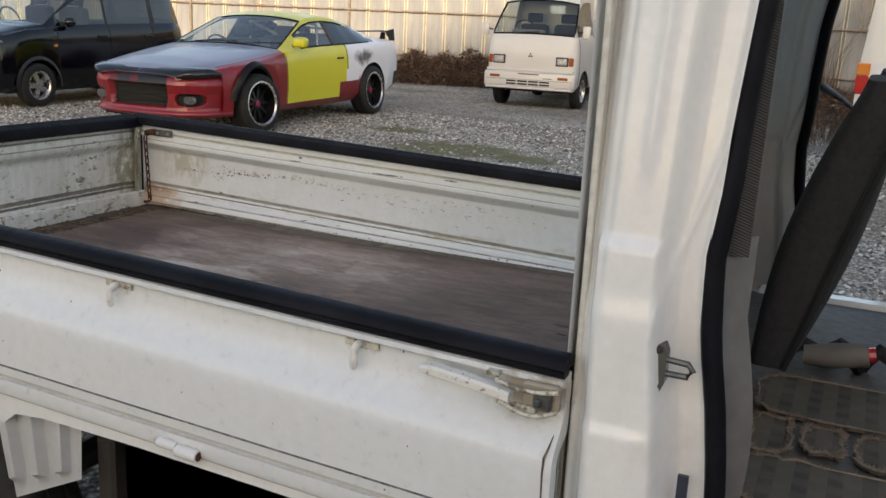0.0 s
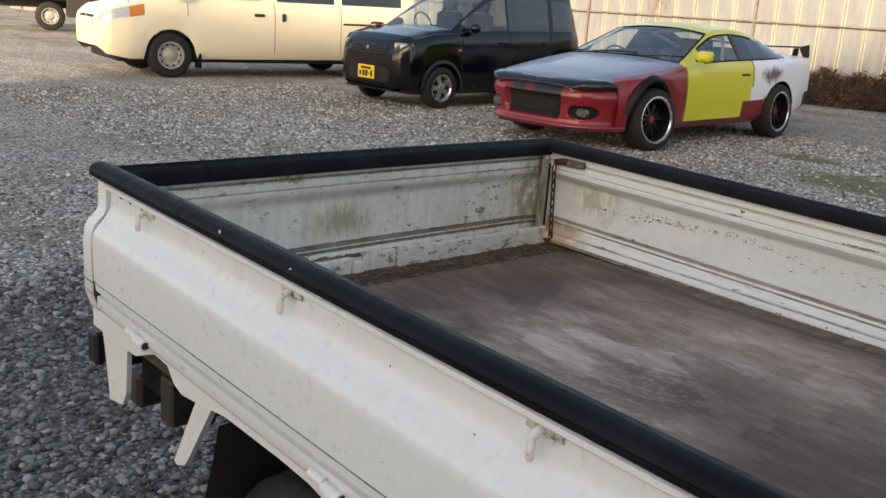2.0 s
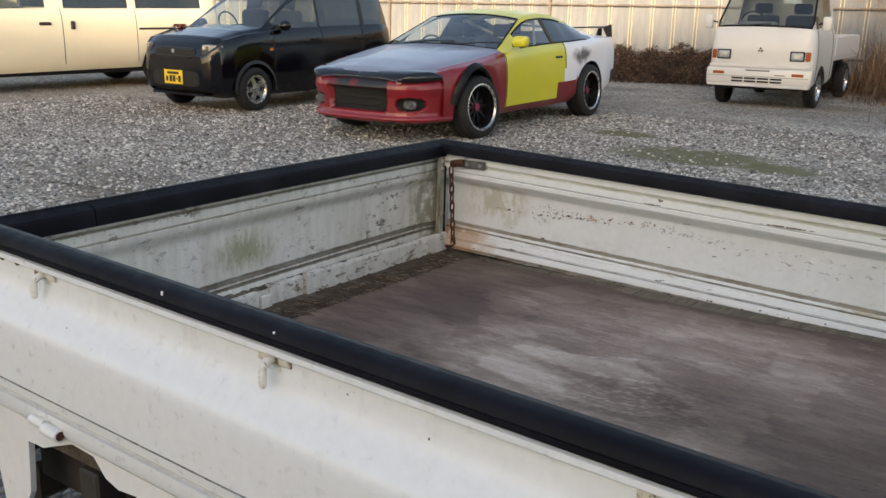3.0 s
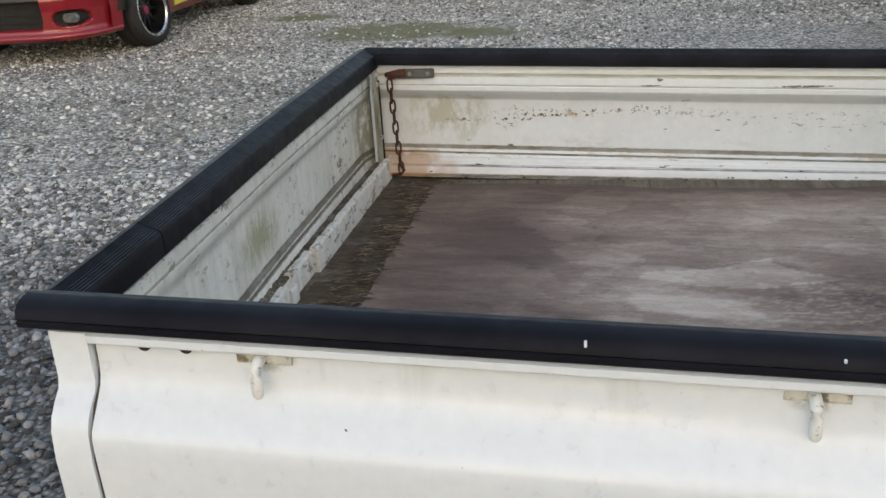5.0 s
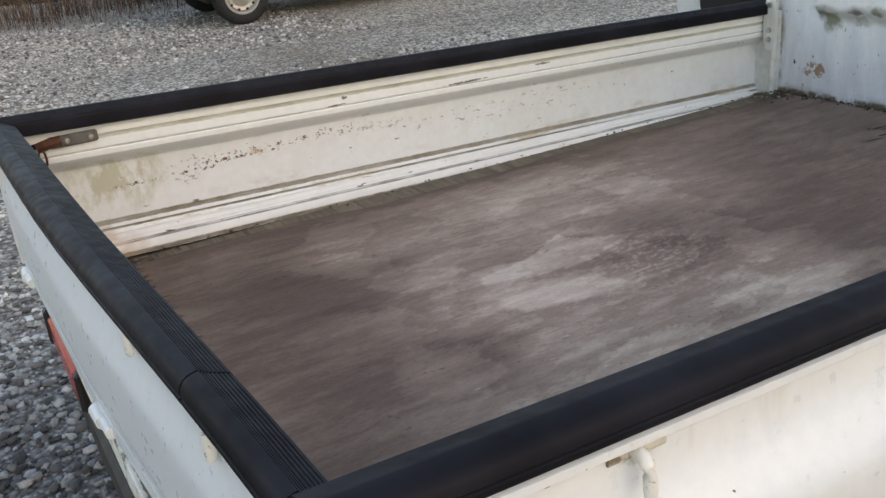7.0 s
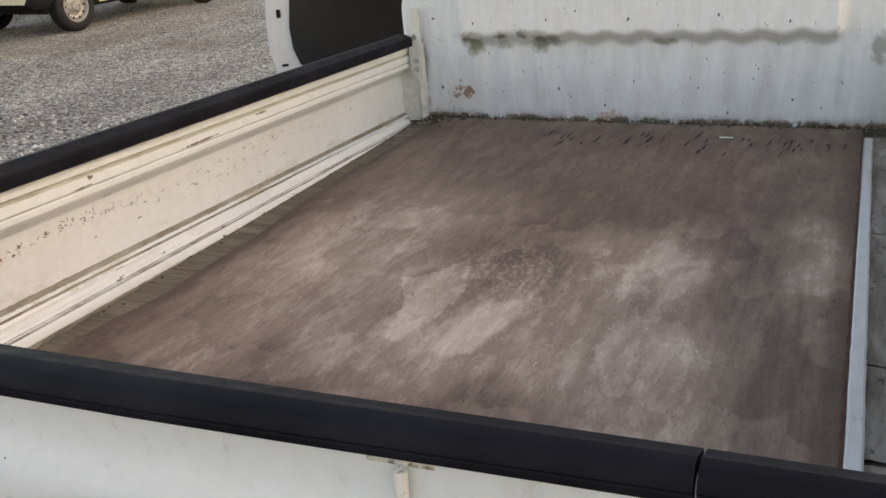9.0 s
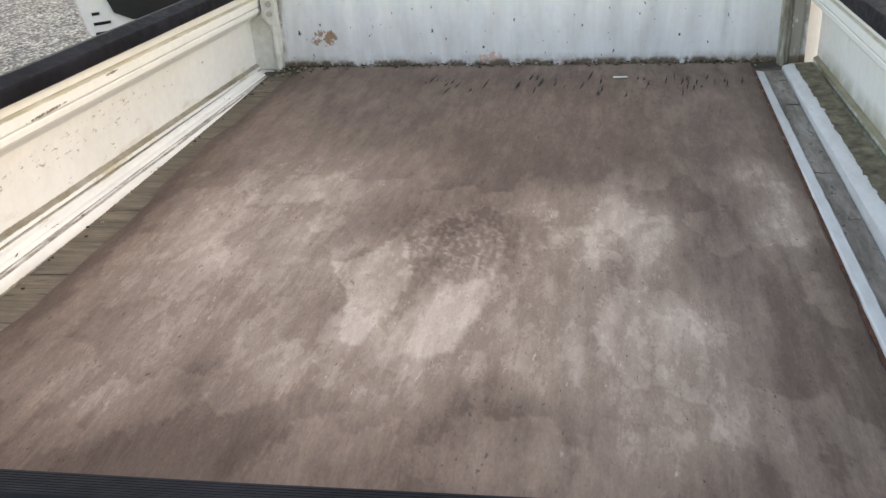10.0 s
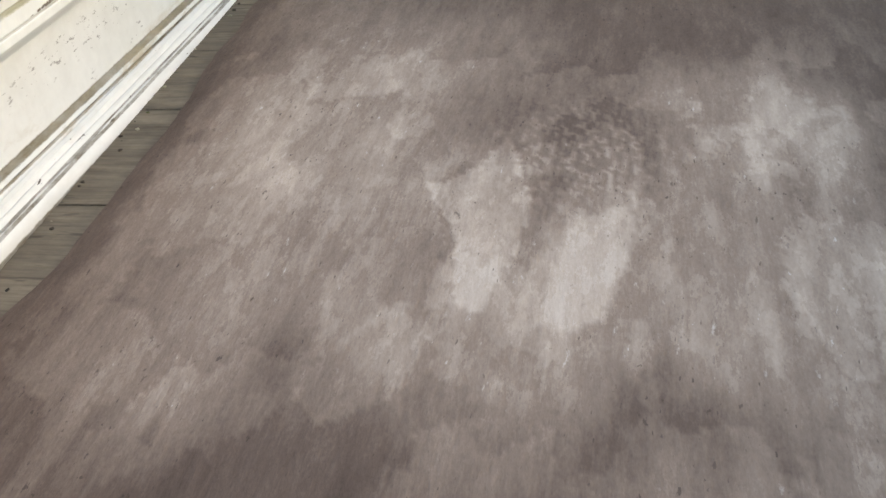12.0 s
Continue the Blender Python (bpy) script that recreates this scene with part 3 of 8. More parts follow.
def gate_latch():
    """The lever latch at the gate's front end."""
    bm = bmesh.new()
    arm = [(1.812 + 0.126 * k / 12, 0.879 - 0.014 * (k / 12) ** 1.3) for k in range(13)]
    for k, (x, z) in enumerate(arm):
        h = 0.0072 - 0.003 * max(0.0, 1 - k / 2) ** 2
        ring = [(x, -0.062, z + h), (x, -0.066, z + h - 0.003), (x, -0.066, z - h + 0.003), (x, -0.062, z - h), (x, -0.046, z - h), (x, -0.046, z + h)]
        arm[k] = [bm.verts.new(q) for q in ring]
    for r0, r1 in zip(arm, arm[1:]):
        for i in range(6):
            bm.faces.new((r0[i], r0[(i + 1) % 6], r1[(i + 1) % 6], r1[i]))
    bm.faces.new(arm[0])
    bm.faces.new(list(reversed(arm[-1])))
    lever = part("latch_lever", bm, M["hook_paint"], near_gate, "white pressed latch lever", smooth=True, angle=30)
    for rise, sag in ((0.016, -0.004), (-0.010, -0.010)):
        pts = [(1.915, -0.050, 0.866 + rise), (1.922, -0.062, 0.868 + rise)]
        pts += [(1.93 + 0.07 * k / 6, -0.064 + 0.006 * (k / 6) ** 2, 0.867 + rise + sag * math.sin(math.pi * k / 6)) for k in range(7)]
        part("latch_loop", tube(bmesh.new(), pts, 0.0030, 8), M["rusty_plate"], lever, "chipped rusty wire loop", smooth=True, angle=60)
    bm = bmesh.new()
    box(bm, 1.950, 1.999, -0.050, -0.036, 0.850, 0.886, 0.003)
    plate = part("latch_plate", bm, M["rusty_paint"], lever, "rust-stained latch plate")
    bm = bmesh.new()
    box(bm, 1.968, 1.992, -0.060, -0.048, 0.855, 0.878, 0.003)
    box(bm, 1.972, 1.980, -0.068, -0.056, 0.860, 0.872, 0.002)
    part("latch_catch", bm, M["striker"], lever, "dull grey catch")
    bm = bmesh.new()
    box(bm, 1.935, 1.972, -0.056, -0.044, 0.846, 0.856, 0.002)
    part("latch_tongue", bm, M["rusty_plate"], lever, "rusty tongue")
    part("latch_tab", boxed(1.900, 1.918, -0.050, -0.036, 0.884, 0.890, 0.001), M["rusty_plate"], lever)


gate_latch()

# bed floor, cross members and sills
n = Nodes("dirt_caked_steel", 0.95)
n.colour(n.ramp(n.noise(22, 6, 0.7), (0.3, (0.03, 0.022, 0.016)), (0.5, (0.085, 0.066, 0.048)), (0.75, (0.22, 0.185, 0.14))))
n.bump(n.noise(60, 5, 0.7), 0.7, 0.005)
M["dirt_floor"] = n.mat
n = old_paint("stained_post_paint", (0.50, 0.50, 0.44), 1.0, 1.0, 0.6, 0.6)
stain = n.ramp(n.noise(24, 6, 0.7, (1, 1, 0.25)), (0.38, 0.0), (0.6, 0.85))
n.colour(n.mix(stain, n.bsdf.inputs["Base Color"].links[0].from_socket, (0.10, 0.075, 0.045)))
M["stained_post"] = n.mat
n = Nodes("mossy_dirt", 1.0)
n.colour(n.ramp(n.noise(28, 6, 0.7), (0.3, (0.050, 0.043, 0.027)), (0.52, (0.135, 0.115, 0.075)), (0.75, (0.28, 0.25, 0.18))))
n.bump(n.noise(90, 5, 0.7), 0.8, 0.004)
M["mossy"] = n.mat
n = Nodes("grey_channel", 0.9)
grey = n.ramp(n.noise(9, 6, 0.72, (0.5, 2.0, 1)), (0.3, (0.060, 0.048, 0.040)), (0.48, (0.185, 0.160, 0.135)), (0.7, (0.36, 0.335, 0.300)))
n.colour(n.mix(n.ramp(n.noise(70, 4, 0.7, (0.5, 1, 1)), (0.58, 0.0), (0.66, 0.8)), grey, (0.05, 0.04, 0.032)))
n.bump(n.noise(60, 4), 0.5, 0.004)
M["channel"] = n.mat
n = old_paint("near_sill_paint", (0.60, 0.615, 0.62), 0.6, 0.0, 0.0, 0.55, (2, 9, 9))
base = n.bsdf.inputs["Base Color"].links[0].from_socket
scrape = n.ramp(n.noise(30, 6, 0.75, (0.35, 1.4, 1)), (0.60, 0.0), (0.70, 0.7))
base = n.mix(scrape, base, n.ramp(n.noise(40, 3), (0.4, (0.10, 0.085, 0.07)), (0.6, (0.33, 0.31, 0.28))))
front = n.math("MULTIPLY", n.ramp(n.axis(0), (1.60, 0.0), (1.86, 1.0)), n.ramp(n.noise(22, 5, 0.7), (0.35, 0.2), (0.6, 1.0)))
n.colour(n.mix(front, base, (0.085, 0.065, 0.05)))
M["near_sill"] = n.mat
n = old_paint("peeling_sill_paint", (0.72, 0.71, 0.66), 0.9, 0.0, 0.2, 0.65)
flakes = n.ramp(n.noise(52, 6, 0.75, (1, 0.45, 1)), (0.54, 0.0), (0.60, 1.0))
col = n.mix(flakes, n.bsdf.inputs["Base Color"].links[0].from_socket, n.ramp(n.noise(60, 4), (0.3, (0.10, 0.08, 0.055)), (0.7, (0.30, 0.26, 0.19))))
n.colour(col)
n.bump(flakes, 0.5, 0.002)
M["peeling"] = n.mat
n = old_paint("far_sill_paint", (0.82, 0.82, 0.78), 0.35, 0.6, 0.0, 0.5, (2, 9, 9))
high = n.math("ADD", n.axis(2), n.math("MULTIPLY", n.math("SUBTRACT", n.axis(0), 0.75), 0.0197))
base = n.bsdf.inputs["Base Color"].links[0].from_socket
base = crease_dirt_shade(n, base, high, ((0.6740, 0.0016, 0.25, 1.0), (0.6525, 0.006, 0.6, 1.0)), (0.13, 0.10, 0.06))
bead = n.math("MULTIPLY", n.ramp(n.axis(1), (1.3665, 0.0), (1.3685, 1.0)), n.ramp(n.noise(20, 6, 0.75, (0.6, 1, 1)), (0.36, 0.25), (0.60, 0.95)))
base = n.mix(bead, base, n.ramp(n.noise(40, 4), (0.35, (0.20, 0.15, 0.085)), (0.65, (0.46, 0.38, 0.25))))
dot = n.ramp(n.noise(85, 3, 0.6, (0.35, 1, 1)), (0.69, 0.0), (0.71, 1.0))
base = n.mix(dot, base, (0.09, 0.07, 0.045))
stain = n.math("MULTIPLY", n.spot((0.05, 1.36, 0.68), (0.20, 0.2, 0.05)), n.ramp(n.noise(18, 4), (0.3, 0.4), (0.7, 1.6)))
n.colour(n.mix(n.ramp(stain, (0.2, 0.0), (0.6, 0.6)), base, (0.45, 0.22, 0.07)))
M["far_sill"] = n.mat
bm = boxed(0.0, 1.975, -0.01, 1.385, 0.612, 0.652, 0.004)
part("bed_floor", bm, M["dirt_floor"], truck, "dirt-caked steel bed floor")
bm = bmesh.new()
# far sill: a wide rounded bead below a narrow one
prism(bm, [(1.350, 0.648), (1.3505, 0.660), (1.353, 0.668), (1.357, 0.673), (1.362, 0.6755), (1.3655, 0.6750), (1.367, 0.6735), (1.369, 0.6745), (1.3715, 0.6785), (1.3755, 0.6805), (1.379, 0.6795), (1.3805, 0.6775), (1.382, 0.6795), (1.3845, 0.686), (1.392, 0.688), (1.392, 0.648)], lambda u, v, s: (s, u, v + 0.68 * lean(s)), 0.02, 1.935, cuts=60)
for v in bm.verts:
    v.co.z += 0.0012 * noise.noise((v.co.x * 9, v.co.y * 40, 3)) + 0.0007 * noise.noise((v.co.x * 40, v.co.y * 90, 8))
part("side_sill", bm, M["far_sill"], truck, "chipped white sill along the bed", smooth=True, angle=30)
bm = bmesh.new()
prism(bm, [(-0.014, 0.650), (-0.014, 0.690), (0.018, 0.687), (0.028, 0.688), (0.034, 0.6865), (0.047, 0.684), (0.052, 0.680), (0.054, 0.652)], lambda u, v, s: (s, u, v + 0.55 * lean(s)), 0.02, 1.935, cuts=60)
for v in bm.verts:
    v.co.y += 0.0012 * noise.noise((v.co.x * 30, v.co.z * 40, 6))
part("side_sill", bm, M["near_sill"], truck, "scraped white sill with algae on its ledge", smooth=True, angle=30)
bm = bmesh.new()
prism(bm, [(0.098, 0.650), (0.098, 0.667), (0.101, 0.670), (0.116, 0.671), (0.119, 0.669), (0.119, 0.650)], lambda u, v, s: (s, u, v + 0.3 * lean(s)), 0.05, 1.90, cuts=60)
for v in bm.verts:
    v.co.y += 0.0014 * noise.noise((v.co.x * 26, v.co.z * 60, 2))
part("edge_strip", bm, M["near_sill"], truck, "scraped white angle strip beside the floor sheet", smooth=True, angle=30)
bm = bmesh.new()
sheet(bm, 200, 8, lambda u, v: (0.03 + u * 1.90, -0.013 + v * (0.041 + 0.004 * noise.noise((u * 40, 1, 2)) + 0.003 * noise.noise((u * 130, 1, 4))), 0.6925 + 0.55 * lean(0.03 + u * 1.90) - 0.0045 * v + 0.0018 * noise.noise((u * 90, v * 3, 5))))
part("ledge_dirt", bm, M["mossy"], truck, "olive algae and dirt on the sill ledge", smooth=True)["kind"] = "stuff"
rng = random.Random(12)
x = 0.03
while x < 1.90:
    x1 = min(x + rng.uniform(0.16, 0.42), 1.92)
    lift, skew = rng.uniform(0.0, 0.003), rng.uniform(-0.002, 0.002)
    bm = bmesh.new()
    sheet(bm, 30, 5, lambda u, v: (x + 0.002 + u * (x1 - x - 0.004) + 0.004 * v * math.sin(x * 37), 0.0550 + v * 0.0425, 0.6555 + lift + skew * v + 0.0012 * noise.noise(((x + u * (x1 - x)) * 50, v * 3, 9))))
    part("channel_board", bm, M["channel"], truck, "" if x > 0.04 else "peeling grey board in the channel", smooth=True)
    x = x1
bm = bmesh.new()
sheet(bm, 160, 4, lambda u, v: (0.12 + u * 1.80, 0.1192 + v * (0.005 + 0.003 * noise.noise((u * 70, 0, 3))), 0.6655 - 0.001 * v + 0.001 * noise.noise((u * 120, v, 4))))
part("edge_rust", bm, M["rust"], truck, "rust and soil along the strip", smooth=True)["kind"] = "stuff"


def tail_sill(y0, y1, x1, z1, label, seed):
    """A battered white bar with an uneven edge."""
    bm = bmesh.new()
    outline = [(x1 - 0.017, 0.652), (x1 - 0.017, z1 - 0.003), (x1 - 0.015, z1), (x1 - 0.004, z1), (x1 - 0.001, z1 - 0.003), (x1, z1 - 0.008), (x1, 0.652)]
    prism(bm, outline, lambda u, v, s: (u, s, v), y0, y1, cuts=max(4, int((y1 - y0) * 120)))
    for v in bm.verts:
        k = 1.0 if v.co.z > 0.655 else 0.0
        v.co.x += k * 0.0016 * noise.noise((v.co.y * 45, v.co.z * 30, seed))
        v.co.z += k * 0.0018 * noise.noise((v.co.y * 38, v.co.x * 40, seed + 5))
        if noise.noise((v.co.y * 22, 3, seed)) > 0.42:
            v.co.z -= 0.004 * k
    part("tail_sill", bm, M["peeling"], truck, label, smooth=True, angle=32)


tail_sill(0.782, 1.362, 0.030, 0.703, "white tail sill with peeling paint", 1)
tail_sill(0.668, 0.776, 0.020, 0.698, "broken piece of the white tail sill", 2)
tail_sill(0.632, 0.664, 0.030, 0.682, "loose chip of the tail sill", 3)
tail_sill(0.01, 0.626, 0.026, 0.693, "white tail sill with peeling paint", 4)
part("tail_ledge", boxed(-0.018, 0.0125, 0.012, 1.362, 0.640, 0.690, 0.002), M["peeling"], truck, "white ledge under the tailgate")
bm = bmesh.new()
sheet(bm, 10, 420, lambda u, v: (-0.012 + 0.027 * u + 0.003 * noise.noise((u * 4, v * 110, 2)), 0.02 + 1.335 * v, 0.6915 + 0.0075 * math.sin(math.pi * u) * (0.55 + 0.6 * noise.noise((u * 3, v * 60, 1))) + 0.0035 * noise.noise((u * 9, v * 190, 7))))
part("ledge_dirt", bm, M["caked"], truck, "crumbly grey dirt caked on the tail ledge", smooth=True)["kind"] = "stuff"
# the hinge strip in the far rear corner
bm = bmesh.new()
prism(bm, [(1.336, 0.700), (1.362, 0.700), (1.364, 0.93), (1.350, 0.93), (1.344, 0.915), (1.338, 0.885), (1.343, 0.872), (1.340, 0.86)], lambda u, v, s: (s, u, v), 0.006, 0.014)
strip = part("corner_strip", bm, M["stained_post"], truck, "stained strip with latch holes in the rear corner")
for y, z in ((1.351, 0.912), (1.350, 0.888), (1.352, 0.760)):
    part("bolt", lathe(bmesh.new(), [(0.0001, 0.0205), (0.005, 0.020), (0.006, 0.0135)], 10, "x", (0, y, z)), M["rusty_plate"], strip)
part("corner_gap", boxed(0.0, 0.016, 1.3675, 1.3705, 0.690, 0.895), M["under"], truck, "dark gap beside the strip")
part("bolt_hole", lathe(bmesh.new(), [(0.0001, 1.3690), (0.0055, 1.3690), (0.0060, 1.3725)], 12, "y", (0.036, 0, 0.907)), M["under"], far_gate)

# weathered planks left bare beyond the floor sheet
n = Nodes("rotten_wood", 0.95)
grain = n.noise(30, 6, 0.75, (0.9, 7, 1))
col = n.ramp(grain, (0.30, (0.016, 0.011, 0.007)), (0.48, (0.070, 0.048, 0.030)), (0.74, (0.25, 0.185, 0.120)))
board = n.math("MULTIPLY", n.ramp(n.axis(0), (0.070, 1.0), (0.085, 0.0)), n.ramp(n.noise(14, 3), (0.40, 0.4), (0.6, 1.0)))
col = n.mix(board, col, n.ramp(n.noise(26, 5, 0.6, (1, 2.5, 1)), (0.3, (0.040, 0.028, 0.019)), (0.7, (0.135, 0.100, 0.068))))
n.colour(col)
n.bump(grain, 0.9, 0.008)
M["rotten"] = n.mat
n = Nodes("grey_plank", 0.9)
grain = n.noise(30, 6, 0.7, (1, 0.25, 1))
ribs = n.noise(120, 2, 0.5, (1, 0.05, 1))
col = n.ramp(grain, (0.3, (0.095, 0.076, 0.055)), (0.55, (0.19, 0.155, 0.112)), (0.8, (0.28, 0.235, 0.175)))
lines = n.ramp(n.noise(70, 3, 0.6, (1.0, 0.10, 1)), (0.62, 0.0), (0.66, 1.0))
col = n.mix(n.math("MULTIPLY", lines, 0.6), col, (0.040, 0.030, 0.021))
soil = n.ramp(n.noise(7, 6, 0.7), (0.42, 0.0), (0.62, 0.85))
col = n.mix(soil, col, (0.135, 0.108, 0.078))
col = n.mix(1.0, col, n.ramp(ribs, (0.4, 0.86), (0.55, 1.0)), "MULTIPLY")
n.colour(col)
n.bump(ribs, 0.8, 0.004)
M["plank"] = n.mat
rng = random.Random(5)
y = 0.04
while y < 1.33:
    w = rng.uniform(0.10, 0.24)
    y1 = min(y + w, 1.335)
    bm = bmesh.new()
    x0 = 0.03 + rng.uniform(0, 0.008)
    sheet(bm, 24, 40, lambda u, v: (x0 + u * (0.195 - x0), y + 0.002 + v * (y1 - y - 0.004), 0.6545 + 0.005 * noise.noise((u * 3, (y + v * (y1 - y)) * 60, 1.0)) + 0.003 * noise.noise((u * 8, (y + v * (y1 - y)) * 160, 7.0)) - (0.006 if (u < 0.28 and noise.noise((9, (y + v * (y1 - y)) * 11, 2)) > 0.1) else 0)))
    part("plank", bm, M["rotten"], truck, "" if y > 0.05 else "splintered rotten plank end", smooth=True, angle=180)
    y = y1
# frayed fibres sticking out of the rotten ends
bm = bmesh.new()
for k in range(1500):
    x, y = 0.068 + 0.080 * rng.random() ** 0.8, rng.uniform(0.05, 1.31)
    if noise.noise((x * 20, y * 22, 4)) < -0.12:
        continue
    l, a = rng.uniform(0.008, 0.030), rng.gauss(0, 0.38)
    p = Vector((x, y, 0.660 + rng.uniform(0.0, 0.003)))
    d = Vector((math.cos(a), math.sin(a), rng.uniform(-0.05, 0.16))) * l
    tube(bm, [p, p + d * 0.5 + Vector((0, 0, 0.001)), p + d], [0.0008, 0.0007, 0.0003], 4)
n = Nodes("wood_fibres", 0.9)
n.colour(n.ramp(n.island(), (0.0, (0.035, 0.024, 0.015)), (0.6, (0.10, 0.072, 0.046)), (1.0, (0.30, 0.235, 0.155))))
part("wood_fibre", bm, n.mat, truck, "frayed pale wood fibres")["kind"] = "stuff"
x = 0.16
while x < 1.93:
    x1 = min(x + rng.uniform(0.16, 0.4), 1.94)
    bm = bmesh.new()
    sheet(bm, 40, 8, lambda u, v: (x + 0.0015 + u * (x1 - x - 0.003), 1.205 + v * 0.145, 0.6548 + 0.0022 * noise.noise(((x + u * (x1 - x)) * 90, v, 4)) - 0.002 * v))
    part("plank", bm, M["plank"], truck, "" if x > 0.2 else "grey weathered plank edge", smooth=True, angle=180)
    x = x1

# ---- the worn floor sheet ----
# (x, y, half length, half width, amount) of worn and of dark patches
LIGHT = [(0.94, 1.03, 0.12, 0.12, 1.1), (1.12, 0.98, 0.12, 0.15, 0.7), (0.84, 0.92, 0.08, 0.06, 0.5), (0.66, 1.00, 0.11, 0.15, 0.65), (0.74, 0.77, 0.14, 0.06, 0.6), (0.68, 0.65, 0.14, 0.06, 0.9), (0.80, 0.48, 0.27, 0.12, 0.5), (0.99, 0.40, 0.09, 0.05, 0.8), (0.64, 0.51, 0.08, 0.06, 0.4), (0.57, 0.84, 0.07, 0.07, 0.4), (0.52, 0.70, 0.07, 0.04, 0.5), (0.50, 1.07, 0.05, 0.05, 0.3), (0.99, 0.44, 0.12, 0.09, 0.5), (0.72, 0.34, 0.07, 0.06, 0.6), (1.235, 0.19, 0.06, 0.035, 1.5), (1.16, 0.155, 0.06, 0.025, 0.9), (1.05, 0.16, 0.07, 0.04, 0.8), (0.50, 0.35, 0.05, 0.06, 0.5), (1.21, 0.82, 0.07, 0.09, 0.35), (1.30, 1.05, 0.12, 0.10, 0.3)]
DARK = [(1.30, 0.55, 0.13, 0.28, 0.8), (1.05, 0.81, 0.10, 0.07, 0.9), (0.94, 0.68, 0.10, 0.06, 0.5), (0.70, 0.87, 0.06, 0.05, 0.6), (0.51, 0.97, 0.05, 0.05, 0.6), (0.58, 1.24, 0.16, 0.08, 0.7), (0.49, 0.58, 0.045, 0.06, 1.2), (0.38, 0.90, 0.08, 0.24, 0.7), (0.58, 0.77, 0.04, 0.02, 0.3), (1.58, 0.61, 0.28, 0.50, 0.7), (1.13, 0.73, 0.12, 0.10, 0.6), (1.12, 0.28, 0.17, 0.05, 0.9), (0.63, 0.21, 0.19, 0.06, 0.7), (1.13, 1.25, 0.17, 0.06, 0.5), (0.92, 0.33, 0.10, 0.03, 0.5), (1.85, 0.7, 0.10, 0.6, 0.5), (0.24, 0.7, 0.12, 0.7, 0.8)]
STAR = [(0.965, 0.776), (0.889, 0.750), (0.806, 0.730), (0.731, 0.738), (0.672, 0.751), (0.618, 0.761), (0.633, 0.793), (0.717, 0.805), (0.768, 0.818), (0.812, 0.846), (0.850, 0.867), (0.863, 0.835), (0.894, 0.808), (0.938, 0.789)]
FLAKE = [(0.975, 0.624), (0.959, 0.611), (0.894, 0.605), (0.800, 0.611), (0.709, 0.618), (0.627, 0.643), (0.592, 0.673), (0.614, 0.703), (0.675, 0.695), (0.775, 0.682), (0.810, 0.633), (0.869, 0.617)]
TONGUE = [(0.632, 0.859), (0.582, 0.889), (0.540, 0.912), (0.501, 0.923), (0.456, 0.886), (0.503, 0.823), (0.581, 0.806), (0.626, 0.827)]
COMB = (0.93, 0.68, 0.13, 0.10)  # a scratched, scabby stretch


def inside(px, py, poly):
    hit = False
    for (ax, ay), (bx, by) in zip(poly, poly[1:] + poly[:1]):
        if (ay > py) != (by > py) and px < (bx - ax) * (py - ay) / (by - ay) + ax:
            hit = not hit
    return hit


def wear_at(x, y):
    wx = x + 0.045 * noise.noise((x * 5, y * 9, 1)) + 0.014 * noise.noise((x * 20, y * 34, 3))
    wy = y + 0.022 * noise.noise((x * 5, y * 9, 9)) + 0.008 * noise.noise((x * 20, y * 34, 5))

    def patch(cx, cy, rx, ry, a):
        q = ((wx - cx) / rx) ** 2 + ((wy - cy) / ry) ** 2
        return a * math.exp(-0.8 * q)

    light, dark = sum(patch(*p) for p in LIGHT), sum(patch(*p) for p in DARK)
    v = 0.42 + 0.40 * (1 - math.exp(-0.95 * light)) - 0.30 * (1 - math.exp(-0.95 * dark))
    v += 0.07 * noise.fractal((x * 4.5, y * 11, 2), 1.0, 2.0, 4) + 0.06 * noise.fractal((x * 8, y * 42, 6), 0.9, 2.0, 3)
    v += 0.12 * noise.fractal((x * 2.6, y * 34, 4), 1.0, 2.0, 3) * smoothstep(0.80, 0.35, y) * smoothstep(1.35, 1.0, x)
    edge = noise.fractal((x * 4.2, y * 6.5, 12), 1.0, 2.0, 5)
    v += 0.11 * (smoothstep(0.02, 0.035, edge) - 0.5) * smoothstep(0.25, 0.45, x) * smoothstep(1.35, 1.15, x)
    ex, ey = x + 0.006 * noise.noise((x * 60, y * 60, 1)), y + 0.004 * noise.noise((x * 60, y * 60, 8))
    if inside(ex, ey, STAR):
        v += 0.20
    if inside(ex, ey, FLAKE):
        v += 0.11
    if inside(ex, ey, TONGUE):
        v += 0.10
    cx, cy, rx, ry = COMB
    scab = math.exp(-((x - cx) / rx) ** 2 - ((y - cy) / ry) ** 2)
    v += 0.22 * scab * (smoothstep(0.05, 0.2, noise.fractal((x * 60, y * 130, 3), 0.9, 2.0, 3)) - 0.35)
    return max(0.0, min(v, 1.0))


